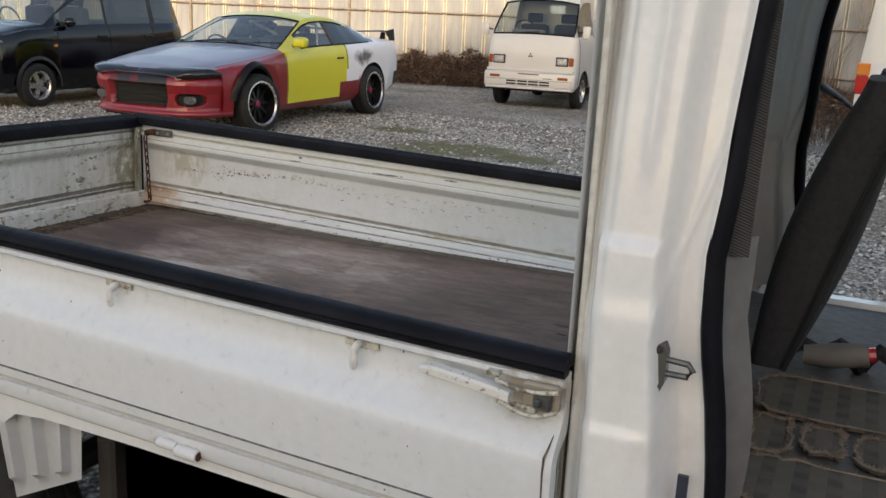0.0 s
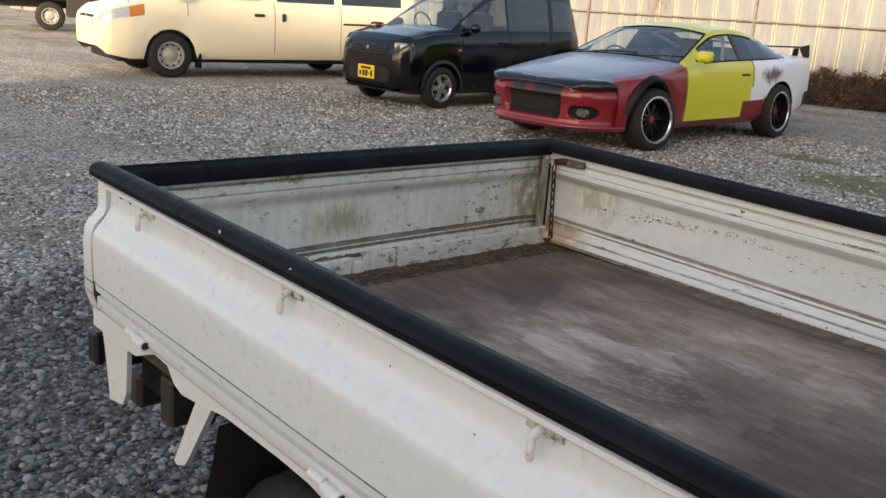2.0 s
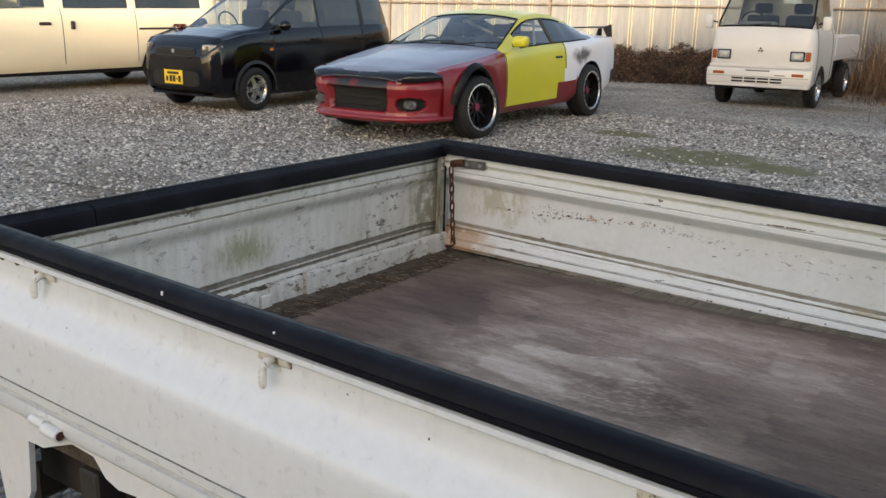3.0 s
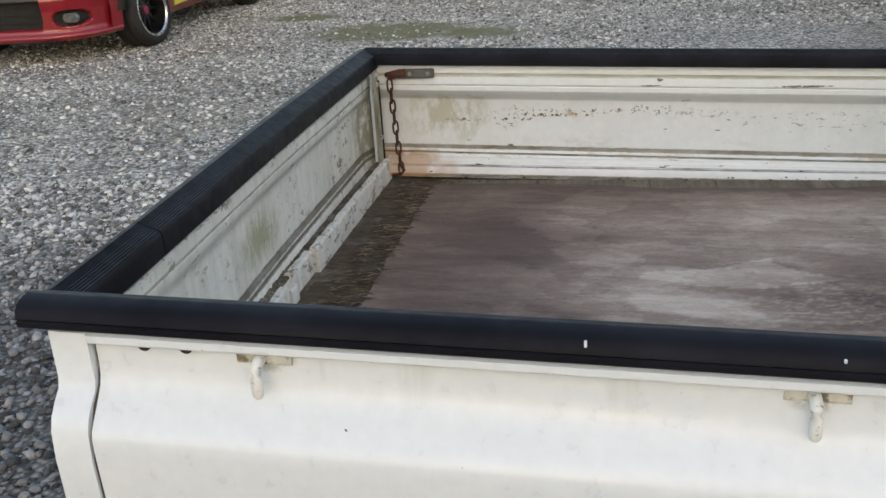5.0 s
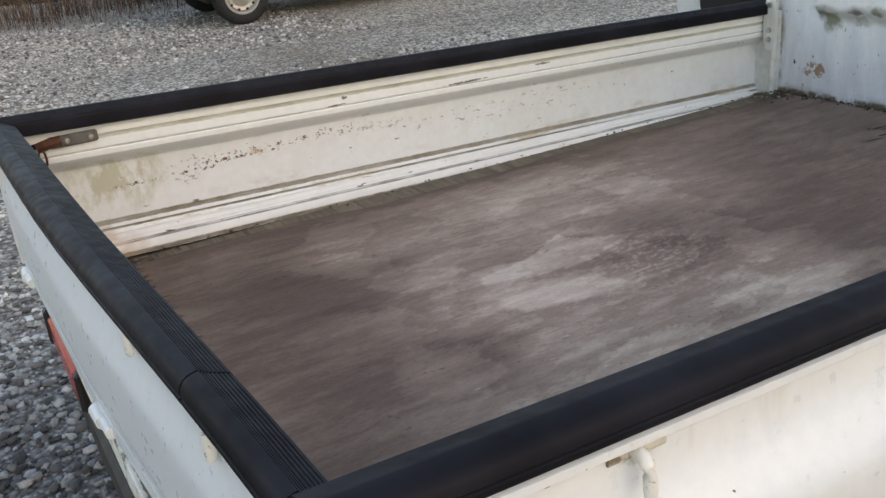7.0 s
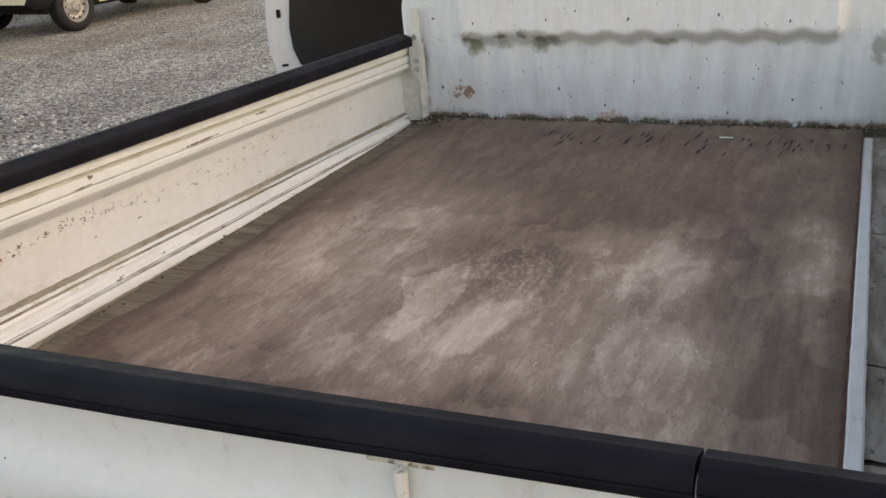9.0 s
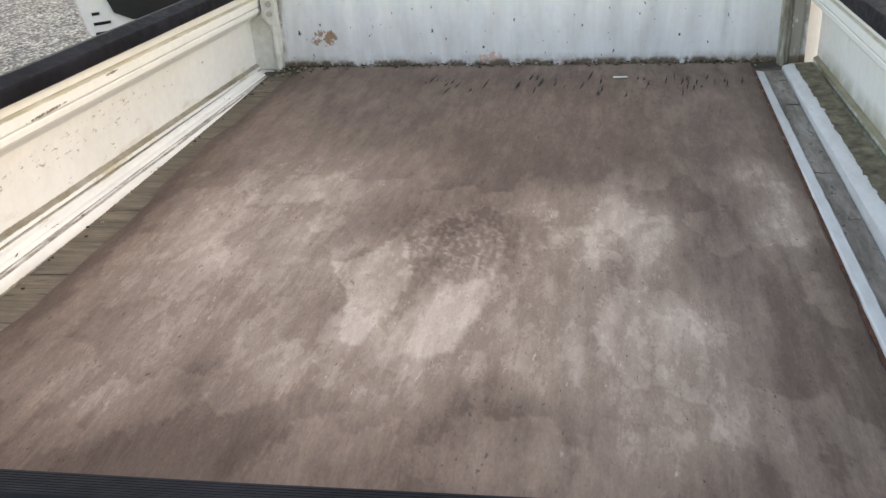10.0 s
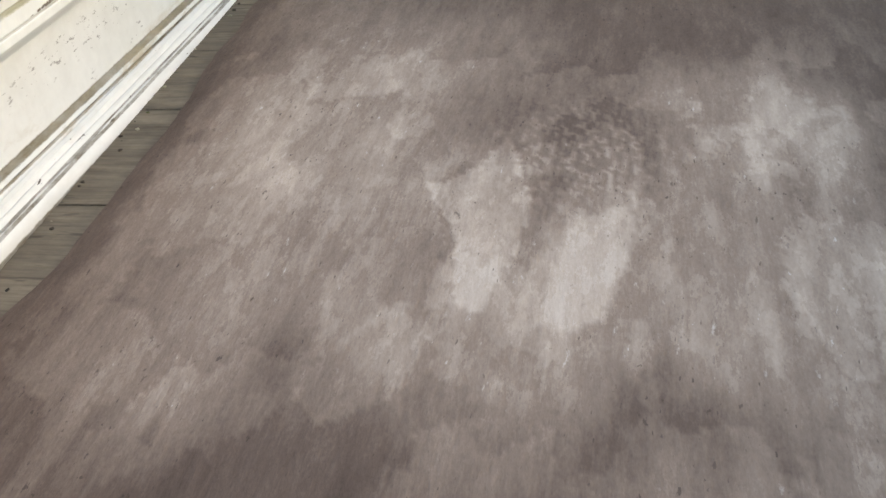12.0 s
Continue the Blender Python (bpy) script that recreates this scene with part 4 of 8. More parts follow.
n = Nodes("floor_sheet", 0.7)
wear = n.attr("wear")
fine = n.noise(90, 4, 0.65, (0.35, 1.2, 1))
mid = n.noise(17, 5, 0.6, (0.45, 1.5, 1))
w = n.math("ADD", wear, n.math("MULTIPLY", n.math("SUBTRACT", fine, 0.5), 0.26))
scuff = n.noise(150, 4, 0.7, (0.08, 1.0, 1))
w = n.math("ADD", w, n.math("MULTIPLY", n.math("MULTIPLY", n.math("SUBTRACT", scuff, 0.5), n.ramp(n.noise(3.5, 3), (0.4, 0.15), (0.65, 1.0))), 0.20))
peel = n.ramp(n.noise(24, 7, 0.72, (0.5, 1.2, 1)), (0.52, 0.0), (0.54, 1.0))
w = n.math("ADD", w, n.math("MULTIPLY", n.math("SUBTRACT", peel, 0.4), n.math("MULTIPLY", n.ramp(wear, (0.35, 0.25), (0.55, 1.0)), 0.08)))
w = n.math("ADD", w, n.math("MULTIPLY", n.math("SUBTRACT", n.noise(300, 3, 0.7, (0.5, 1, 1)), 0.5), 0.22))
w = n.math("ADD", w, n.math("MULTIPLY", n.math("SUBTRACT", mid, 0.5), 0.20))
col = n.ramp(w, (0.0, (0.074, 0.050, 0.040)), (0.25, (0.148, 0.104, 0.082)), (0.5, (0.280, 0.208, 0.164)), (0.75, (0.46, 0.365, 0.295)), (1.0, (0.62, 0.53, 0.455)))
specks = n.ramp(n.noise(210, 2, 0.5, (0.3, 1.0, 1)), (0.70, 0.0), (0.76, 1.0))
col = n.mix(n.math("MULTIPLY", specks, 0.6), col, (0.03, 0.024, 0.022))
pits = n.math("MULTIPLY", n.ramp(n.noise(120, 3, 0.6, (0.5, 1.0, 1)), (0.66, 0.0), (0.70, 1.0)), n.ramp(n.noise(4, 3), (0.45, 0.0), (0.6, 1.0)))
col = n.mix(n.math("MULTIPLY", pits, 0.6), col, (0.04, 0.03, 0.027))
chalk = n.math("MULTIPLY", n.ramp(n.noise(95, 4, 0.65, (0.35, 1.0, 1)), (0.66, 0.0), (0.71, 1.0)), n.ramp(w, (0.4, 0.0), (0.6, 0.7)))
col = n.mix(chalk, col, (0.62, 0.55, 0.49))
n.colour(col)
n.rough(n.ramp(w, (0.0, 0.62), (0.6, 0.85)))
n.bsdf.inputs["Specular IOR Level"].default_value = 0.12
n.bump(n.math("ADD", fine, n.math("MULTIPLY", wear, 0.6)), 0.6, 0.004)
M["sheet"] = n.mat


def floor_sheet():
    NX, NY = 270, 200
    x0, x1, y0, y1 = 0.152, 1.972, 0.1225, 1.302
    bm = bmesh.new()
    layer = bm.verts.layers.float.new("wear")
    g = []
    for i in range(NX + 1):
        row = []
        for j in range(NY + 1):
            u, v = i / NX, j / NY
            rear = 0.006 * noise.fractal((3, v * 14, 1), 1, 2, 3)
            x = x0 + rear * (1 - u) + u * (x1 - x0)
            far = y1 + 0.012 * noise.fractal((u * 9, 2, 1), 1, 2, 4) - 0.026 * smoothstep(0.50, 0.68, x) * smoothstep(1.30, 0.95, x) - 0.012 * smoothstep(1.35, 1.6, x)
            y = y0 + v * (far - y0)
            z = 0.6620 + 0.0018 * noise.noise((x * 4, y * 4, 1)) - 0.004 * smoothstep(0.97, 1.0, v)
            vert = bm.verts.new((x, y, z))
            vert[layer] = wear_at(x, y) * (0.55 + 0.45 * smoothstep(0, 0.05, v) * smoothstep(1, 0.94, v))
            row.append(vert)
        g.append(row)
    for i in range(NX):
        for j in range(NY):
            bm.faces.new((g[i][j], g[i + 1][j], g[i + 1][j + 1], g[i][j + 1]))
    rim = [e for e in bm.edges if e.is_boundary]
    made = bmesh.ops.extrude_edge_only(bm, edges=rim)["geom"]
    for q in made:
        if isinstance(q, bmesh.types.BMVert):
            q.co.z = 0.6535
    ob = part("floor_sheet", bm, M["sheet"], None, smooth=True, angle=50)
    tagged(ob, "worn brown plywood floor sheet lying in the truck bed", "floor sheet")


floor_sheet()
rng = random.Random(11)
for k in range(46):
    # short open cracks along the grain at the sheet's front end
    y = rng.uniform(0.13, 0.92)
    x = 1.93 - abs(rng.gauss(0, 0.06)) - 0.10
    l = rng.uniform(0.02, 0.085)
    bm = bmesh.new()
    a = -0.10 * l + rng.uniform(-0.003, 0.003)
    pts = [(x + l * t, y + a * t + rng.uniform(-0.0012, 0.0012), 0.6645) for t in (0, 0.3, 0.6, 1)]
    tube(bm, pts, [0.0004, rng.uniform(0.0006, 0.0028), rng.uniform(0.0006, 0.0024), 0.0004], 5)
    for v in bm.verts:
        v.co.z = 0.6637 + (v.co.z - 0.6645) * 0.3
    part("crack", bm, M["under"], bpy.data.objects["floor_sheet"])



def litter():
    r = random.Random(21)
    bm = bmesh.new()
    for k in range(520):
        a = r.random()
        if a < 0.70:
            x, y = 1.985 - abs(r.gauss(0, 0.016)), r.uniform(0.06, 1.33)
        elif a < 0.90:
            x, y = 1.975 - abs(r.gauss(0, 0.05)), 1.335 - abs(r.gauss(0, 0.06))
        else:
            x, y = r.uniform(0.2, 1.95), 1.335 - abs(r.gauss(0, 0.012))
        q = r.uniform(0.0008, 0.0032)
        made = bmesh.ops.create_icosphere(bm, subdivisions=1, radius=q)["verts"]
        for v in made:
            v.co = Vector((v.co.x * r.uniform(0.6, 2.2) + x, v.co.y * r.uniform(0.6, 2.2) + y, v.co.z * 0.7 + 0.665))
    ob = part("litter", bm, M["litter"], None, smooth=False)
    tagged(ob, "crumbs of soil and moss swept against the headboard", "dirt", kind="stuff")
    ob = part("splinter", boxed(1.838, 1.842, 0.418, 0.452, 0.664, 0.668, 0.0008), M["paint_in"], None)
    tagged(ob, "small pale wooden splinter lying on the floor sheet", "splinter")


n = Nodes("soil_crumbs", 1.0)
n.colour(n.ramp(n.island(), (0.0, (0.02, 0.015, 0.01)), (0.55, (0.06, 0.045, 0.03)), (0.8, (0.10, 0.10, 0.04)), (1.0, (0.35, 0.31, 0.22))))
M["litter"] = n.mat
litter()

# ---- headboard: the cab's back wall with a pressed panel ----


def headboard():
    bm = bmesh.new()

    def place(u, v):
        y = -0.008 + u * 1.390
        z = 0.655 + v * 1.09
        rib = 0.5 + 0.5 * math.cos((y - 0.18) / 0.098 * 2 * math.pi)
        inner = smoothstep(0.175, 0.20, y) * smoothstep(1.215, 1.19, y)
        edge = smoothstep(0.866 + 0.016 * rib, 0.912 + 0.012 * rib, z)
        x = 1.993 - inner * (0.046 * edge) - inner * 0.012 * rib * (1 - edge) * smoothstep(0.67, 0.80, z) - 0.004 * inner * edge * rib * smoothstep(1.1, 0.9, z)
        return (x, y, z)

    sheet(bm, 240, 200, place)
    part("headboard", bm, M["head"], truck, "dented white headboard with moss and rust", smooth=True, angle=180)


n = old_paint("headboard_paint", (0.72, 0.735, 0.745), 0.35, 0.6, 0.0, 0.42)
base = n.bsdf.inputs["Base Color"].links[0].from_socket
foot = n.math("MULTIPLY", n.ramp(n.axis(2), (0.65, 1.0), (0.690, 0.0)), n.ramp(n.noise(16, 6, 0.75, (1, 1, 0.8)), (0.40, 0.0), (0.58, 1.0)))
col = n.mix(foot, base, n.ramp(n.noise(45, 4, 0.7), (0.40, (0.045, 0.028, 0.016)), (0.60, (0.20, 0.095, 0.035))))
moss = n.math("MULTIPLY", n.spot((1.97, 1.06, 0.885), (0.3, 0.22, 0.05)), n.ramp(n.noise(16, 4), (0.45, 0.0), (0.65, 1.4)))
col = n.mix(n.ramp(moss, (0.1, 0.0), (0.45, 0.8)), col, (0.10, 0.10, 0.045))
chip = n.ramp(n.noise(70, 3, 0.6, (1, 1, 0.55)), (0.690, 0.0), (0.706, 1.0))
col = n.mix(chip, col, (0.045, 0.035, 0.03))
rustspot = n.math("MULTIPLY", n.spot((1.99, 1.215, 0.735), (0.2, 0.05, 0.028)), n.ramp(n.noise(60, 5, 0.7), (0.42, 0.0), (0.58, 1.6)))
col = n.mix(n.ramp(rustspot, (0.2, 0.0), (0.4, 0.85)), col, (0.28, 0.12, 0.03))
for y, z, sy, sz in ((0.77, 0.672, 0.045, 0.032),):
    pink = n.math("MULTIPLY", n.spot((1.99, y, z), (0.3, sy, sz)), n.ramp(n.noise(70, 5, 0.7), (0.4, 0.1), (0.6, 1.7)))
    col = n.mix(n.ramp(pink, (0.2, 0.0), (0.45, 0.85)), col, (0.55, 0.37, 0.31))
for y, z, sy, sz in ((1.155, 0.878, 0.035, 0.026), (1.07, 0.878, 0.04, 0.022), (1.17, 0.862, 0.03, 0.03), (0.93, 0.885, 0.05, 0.02), (0.10, 0.86, 0.03, 0.06), (0.62, 0.885, 0.05, 0.016)):
    green = n.math("MULTIPLY", n.spot((1.98, y, z), (0.3, sy, sz)), n.ramp(n.noise(50, 4), (0.3, 0.3), (0.6, 1.6)))
    col = n.mix(n.ramp(green, (0.2, 0.0), (0.7, 0.6)), col, (0.19, 0.19, 0.13))
grime = n.math("MULTIPLY", n.ramp(n.axis(2), (0.66, 1.0), (0.90, 0.0)), n.ramp(n.noise(9, 5, 0.6, (1, 1, 0.12)), (0.45, 0.0), (0.7, 0.45)))
col = n.mix(grime, col, (0.30, 0.30, 0.29))
foot = n.math("MULTIPLY", n.ramp(n.axis(2), (0.655, 1.0), (0.680, 0.0)), n.ramp(n.noise(26, 6, 0.72, (1, 1, 0.6)), (0.36, 0.0), (0.56, 1.5)))
col = n.mix(n.ramp(foot, (0.15, 0.0), (0.6, 0.9)), col, (0.10, 0.066, 0.038))
for y in (0.02, 1.352):
    edge = n.math("MULTIPLY", n.spot((1.98, y, 0.78), (0.3, 0.045, 0.19)), n.ramp(n.noise(34, 5, 0.7, (1, 1, 0.4)), (0.38, 0.2), (0.6, 1.6)))
    col = n.mix(n.ramp(edge, (0.15, 0.0), (0.6, 0.75)), col, (0.19, 0.15, 0.10))
n.colour(col)
M["head"] = n.mat
headboard()
for y, sgn in ((0.046, 1), (1.344, -1)):
    bm = bmesh.new()
    tube(bm, [(1.980, y, 0.652), (1.980, y, 0.85 if sgn < 0 else 0.895)], 0.009 if sgn < 0 else 0.007, 10)
    wide = 0.082 if sgn < 0 else 0.016
    box(bm, 1.982, 1.999, min(y - sgn * wide, y + sgn * 0.012), max(y - sgn * wide, y + sgn * 0.012), 0.652, 0.885, 0.004)
    post = part("corner_post", bm, M["sill"] if sgn < 0 else M["stained_post"], truck, "white corner post of the headboard" if sgn < 0 else "brown-stained corner post of the headboard", smooth=True, angle=40)
    if sgn > 0:
        part("corner_fill", boxed(1.988, 1.996, 0.004, 0.036, 0.655, 0.905, 0.002), M["head"], truck, "stained sheet beside the corner post")
        continue
    bm = bmesh.new()
    prism(bm, [(y + sgn * 0.018, 0.78), (y + sgn * 0.018, 0.985), (y - sgn * 0.004, 0.985), (y - sgn * 0.012, 0.935), (y - sgn * 0.022, 0.868), (y - sgn * 0.020, 0.80), (y - sgn * 0.004, 0.78)], lambda u, v, s: (s, u, v), 1.958, 1.970)
    part("latch_plate", bm, M["paint_in"], post, "white pressed latch plate")
    for z in (0.81, 0.835, 0.905):
        part("bolt", lathe(bmesh.new(), [(0, 1.952), (0.007, 1.952), (0.008, 1.959)], 10, "x", (0, y, z)), M["steel"], post)

# ---- chain and its bracket in the rear corner ----


def chain():
    bm = bmesh.new()
    box(bm, 0.062, 0.152, 1.360, 1.370, 0.899, 0.921, 0.003)
    bracket = part("chain_bracket", bm, M["bracket"], far_gate, "worn grey steel bracket with two rivets")
    for x in (0.095, 0.138):
        part("rivet", lathe(bmesh.new(), [(0, 1.3545), (0.004, 1.355), (0.006, 1.3605)], 10, "y", (x, 0, 0.910)), M["steel"], bracket)
    bm = bmesh.new()
    tube(bm, [(0.040, 1.363, 0.905), (0.062, 1.363, 0.910), (0.085, 1.361, 0.913)], 0.010, 8)
    part("chain_eye", bm, M["rust"], bracket, "rusty eye", smooth=True)
    z, k = 0.902, 0
    while z > 0.690:
        bm = bmesh.new()
        pts = []
        for q in range(13):
            a = 2 * math.pi * q / 12
            u, v = 0.0062 * math.cos(a), 0.0175 * math.sin(a)
            v = max(-0.0135, min(0.0135, v * 1.25)) if abs(v) < 0.014 else v
            off = (u, 0) if k % 2 == 0 else (0, u)
            x = 0.046 + 0.012 * (0.902 - z) / 0.2
            pts.append((x + off[0], 1.352 + off[1], z - 0.0165 + v))
        tube(bm, pts, 0.0024, 6, cap=False)
        part("chain_link", bm, M["rust"], far_gate, "" if k else "rusty chain link", smooth=True, angle=60)
        z -= 0.0255
        k += 1
    bm = bmesh.new()
    tube(bm, [(0.058, 1.352, 0.690), (0.066, 1.350, 0.676), (0.056, 1.348, 0.668), (0.036, 1.350, 0.664)], 0.0042, 8)
    part("chain_hook", bm, M["rust"], far_gate, "rusty end hook", smooth=True)


chain()
# ---- wheels ----


def wheel(parent, x, y, z, radius, width, rim_r, style, face, label="", steer=0.0, camber=0.0):
    """A tyre and rim; face is +1 or -1: the side of +y or -y on which the rim shows."""
    f = face
    bm = bmesh.new()
    w = width / 2
    prof = [(rim_r, -w * 0.82), (rim_r + 0.012, -w), (radius * 0.86, -w), (radius * 0.965, -w * 0.86), (radius, -w * 0.6), (radius, -w * 0.36), (radius - 0.007, -w * 0.33), (radius - 0.007, -w * 0.25), (radius, -w * 0.22), (radius, w * 0.22), (radius - 0.007, w * 0.25), (radius - 0.007, w * 0.33), (radius, w * 0.36), (radius, w * 0.6), (radius * 0.965, w * 0.86), (radius * 0.86, w), (rim_r + 0.012, w), (rim_r, w * 0.82)]
    lathe(bm, prof, 40)
    tyre = part("wheel", bm, M["tyre"], parent, label or "black tyre on its rim", smooth=True, angle=50)
    tyre.matrix_basis = pose(x, y, z, camber, 0, steer)
    bm = bmesh.new()
    d = {"deep": 0.35, "alloy": 0.75, "steel": 0.55}[style]
    lathe(bm, [(rim_r + 0.008, f * w * 0.98), (rim_r - 0.006, f * w * 0.99), (rim_r - 0.016, f * w * 0.8), (rim_r - 0.022, f * w * (d - 0.3)), (rim_r - 0.03, -f * w * 0.7)], 40)
    if style == "deep":
        bm.free()
        bm = lathe(bmesh.new(), [(rim_r + 0.008, f * w * 0.98), (rim_r - 0.006, f * w * 0.99), (rim_r - 0.016, f * w * 0.88)], 40)
        barrel = lathe(bmesh.new(), [(rim_r - 0.016, f * w * 0.88), (rim_r - 0.022, f * w * (d - 0.3)), (rim_r - 0.03, -f * w * 0.7)], 40)
        part("rim_barrel", barrel, M["spoke_dark"], tyre, "dark rim barrel", smooth=True, angle=40)
    part("rim", bm, M["alloy"] if style != "steel" else M["steel_wheel"], tyre, "polished rim lip" if style == "deep" else "", smooth=True, angle=40)
    bm = bmesh.new()
    if style == "steel":
        prof = [(rim_r - 0.018, f * w * 0.45), (rim_r * 0.80, f * w * 0.62), (rim_r * 0.62, f * w * 0.45), (rim_r * 0.45, f * w * 0.72), (rim_r * 0.30, f * w * 0.75), (rim_r * 0.28, f * w * 0.9), (0.0001, f * w * 0.92)]
        lathe(bm, prof, 40)
        part("wheel_disc", bm, M["steel_wheel"], tyre, "pressed steel wheel disc", smooth=True, angle=40)
        for k in range(10):
            a = 2 * math.pi * k / 10
            bm = bmesh.new()
            lathe(bm, [(0.0001, 0.006 * f), (rim_r * 0.075, 0.006 * f), (rim_r * 0.085, 0.0)], 10, "y", (rim_r * 0.80 * math.cos(a), f * w * 0.60, rim_r * 0.80 * math.sin(a)))
            part("vent_hole", bm, M["under"], tyre)
        for k in range(5):
            a = 2 * math.pi * k / 5
            bm = lathe(bmesh.new(), [(0.0001, 0.016 * f), (0.009, 0.016 * f), (0.011, 0.0)], 6, "y", (rim_r * 0.38 * math.cos(a), f * w * 0.73, rim_r * 0.38 * math.sin(a)))
            part("wheel_nut", bm, M["steel"], tyre)
    else:
        count = 5 if style == "alloy" else 10
        r1 = rim_r - 0.015
        for k in range(count):
            a = 2 * math.pi * k / count
            sp = bmesh.new()
            wide0, wide1 = (0.034, 0.030) if style == "alloy" else (0.015, 0.011)
            y0, y1 = f * w * d, f * w * (d - 0.15)
            pts = [(0.03, -wide0, y0), (0.03, wide0, y0), (r1, wide1, y1), (r1, -wide1, y1)]
            top = [sp.verts.new((r * math.cos(a) - t * math.sin(a), yy, r * math.sin(a) + t * math.cos(a))) for r, t, yy in pts]
            low = [sp.verts.new((v.co.x, v.co.y - f * 0.025, v.co.z)) for v in top]
            sp.faces.new(top)
            sp.faces.new(list(reversed(low)))
            for i in range(4):
                sp.faces.new((top[i], top[(i + 1) % 4], low[(i + 1) % 4], low[i]))
            part("spoke", sp, M["alloy"] if style == "alloy" else M["spoke_dark"], tyre)
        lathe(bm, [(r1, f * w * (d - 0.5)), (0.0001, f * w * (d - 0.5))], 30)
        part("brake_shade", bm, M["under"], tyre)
        hub = lathe(bmesh.new(), [(0.042, f * w * (d - 0.1)), (0.036, f * w * (d + 0.12)), (0.0001, f * w * (d + 0.14))], 16)
        part("hub_cap", hub, M["alloy"] if style == "alloy" else M["pink"], tyre, smooth=True)
    return tyre


M["spoke_dark"] = plain("dark_bronze_spokes", (0.012, 0.011, 0.013), 0.35, 0.3)
M["pink"] = plain("red_wheel_nuts", (0.30, 0.03, 0.08), 0.4, 0.3)

M["mudflap"] = plain("dusty_rubber", (0.030, 0.023, 0.019), 0.9, 0, 0.4, 9)

# ---- the truck below its bed ----
wheel(truck, 0.69, 0.118, 0.262, 0.262, 0.145, 0.128, "steel", -1, "small black truck tyre")
wheel(truck, 0.69, 1.245, 0.262, 0.262, 0.145, 0.150, "steel", 1)
wheel(truck, 2.66, 0.085, 0.27, 0.27, 0.145, 0.165, "steel", -1)
wheel(truck, 2.66, 1.285, 0.27, 0.27, 0.145, 0.165, "steel", 1)
for y in (0.36, 0.98):
    part("frame_rail", boxed(0.08, 3.0, y, y + 0.05, 0.42, 0.52, 0.006), M["dark_metal"], truck, "dark chassis rail")
part("axle", tube(bmesh.new(), [(0.69, 0.12, 0.262), (0.69, 1.25, 0.262)], 0.035, 12), M["dark_metal"], truck)
for x in (0.30, 0.95, 1.6):
    part("cross_member", boxed(x, x + 0.05, -0.02, 1.39, 0.52, 0.612, 0.004), M["dark_metal"], truck)

# side frame under the near gate, with its lower edge cut away over the wheel
def side_frame(y0, y1):
    edge = [(0.045, 0.620), (0.18, 0.622), (0.252, 0.626), (0.285, 0.640), (0.334, 0.660), (0.388, 0.658), (0.415, 0.632), (0.445, 0.624), (0.508, 0.632), (0.602, 0.648), (0.771, 0.650), (0.848, 0.648), (0.927, 0.634), (0.965, 0.616), (1.0, 0.610), (1.03, 0.634), (1.1, 0.643), (1.3, 0.648), (1.985, 0.650)]
    bm = bmesh.new()
    outline = edge + [(1.985, 0.668), (0.045, 0.668)]
    prism(bm, outline, lambda u, v, s: (u, s, v + lean(u)), y0, y1)
    return part("side_frame", bm, M["paint_out"], truck, "white bed side frame cut away over the wheel")


side_frame(-0.046, -0.034)
side_frame(1.406, 1.418)
bm = bmesh.new()
prism(bm, [(0.070, 0.640), (0.200, 0.640), (0.194, 0.56), (0.190, 0.52), (0.172, 0.489), (0.108, 0.477), (0.092, 0.56)], lambda u, v, s: (u, s, v + 0.018), -0.040, -0.030)
part("rear_bracket", bm, M["paint_out"], truck, "white bracket at the bed's rear corner")
bm = bmesh.new()
prism(bm, [(0.47, 0.63), (0.53, 0.64), (0.436, 0.497), (0.424, 0.480), (0.392, 0.468), (0.380, 0.472)], lambda u, v, s: (u, s, v), -0.030, -0.018)
# dark brown plate added to fill the space behind the bracket
part("cross_plate", boxed(0.10, 0.36, 0.03, 0.07, 0.51, 0.64, 0.006), M["mudflap"], truck, "dark brown plate added behind the corner bracket")
part("fender_stay", bm, M["paint_out"], truck, "white slanting stay ahead of the mudflap")
bm = bmesh.new()
sheet(bm, 6, 12, lambda u, v: (0.40 + 0.10 * v - 0.012 * math.sin(v * 5), -0.01 + u * 0.19, 0.15 + v * 0.44))
part("mudflap", bm, M["mudflap"], truck, "dirty black rubber mudflap", smooth=True)
bm = bmesh.new()
sheet(bm, 6, 12, lambda u, v: (0.40 + 0.10 * v, 1.20 + u * 0.19, 0.15 + v * 0.44))
part("mudflap", bm, M["rubber"], truck, smooth=True)
bm = boxed(-0.01, 0.04, 0.05, 1.32, 0.42, 0.50, 0.01)
part("rear_bumper_bar", bm, M["dark_metal"], truck)
for y in (0.13, 1.17):
    bm = boxed(-0.022, 0.02, y - 0.14, y + 0.14, 0.540, 0.606, 0.01)
    lamp = part("tail_lamp", bm, M["red_lens"], truck, "red tail lamp below the tailgate")
    part("lamp_end", boxed(-0.022, 0.022, y - 0.165, y - 0.142, 0.535, 0.610, 0.006), M["black"], lamp)
    part("lamp_end", boxed(-0.026, 0.022, y + 0.142, y + 0.170, 0.535, 0.610, 0.006), M["black"], lamp)
bm = boxed(0.025, 0.05, 0.02, 0.26, 0.53, 0.61, 0.01)
bm2 = bmesh.new()
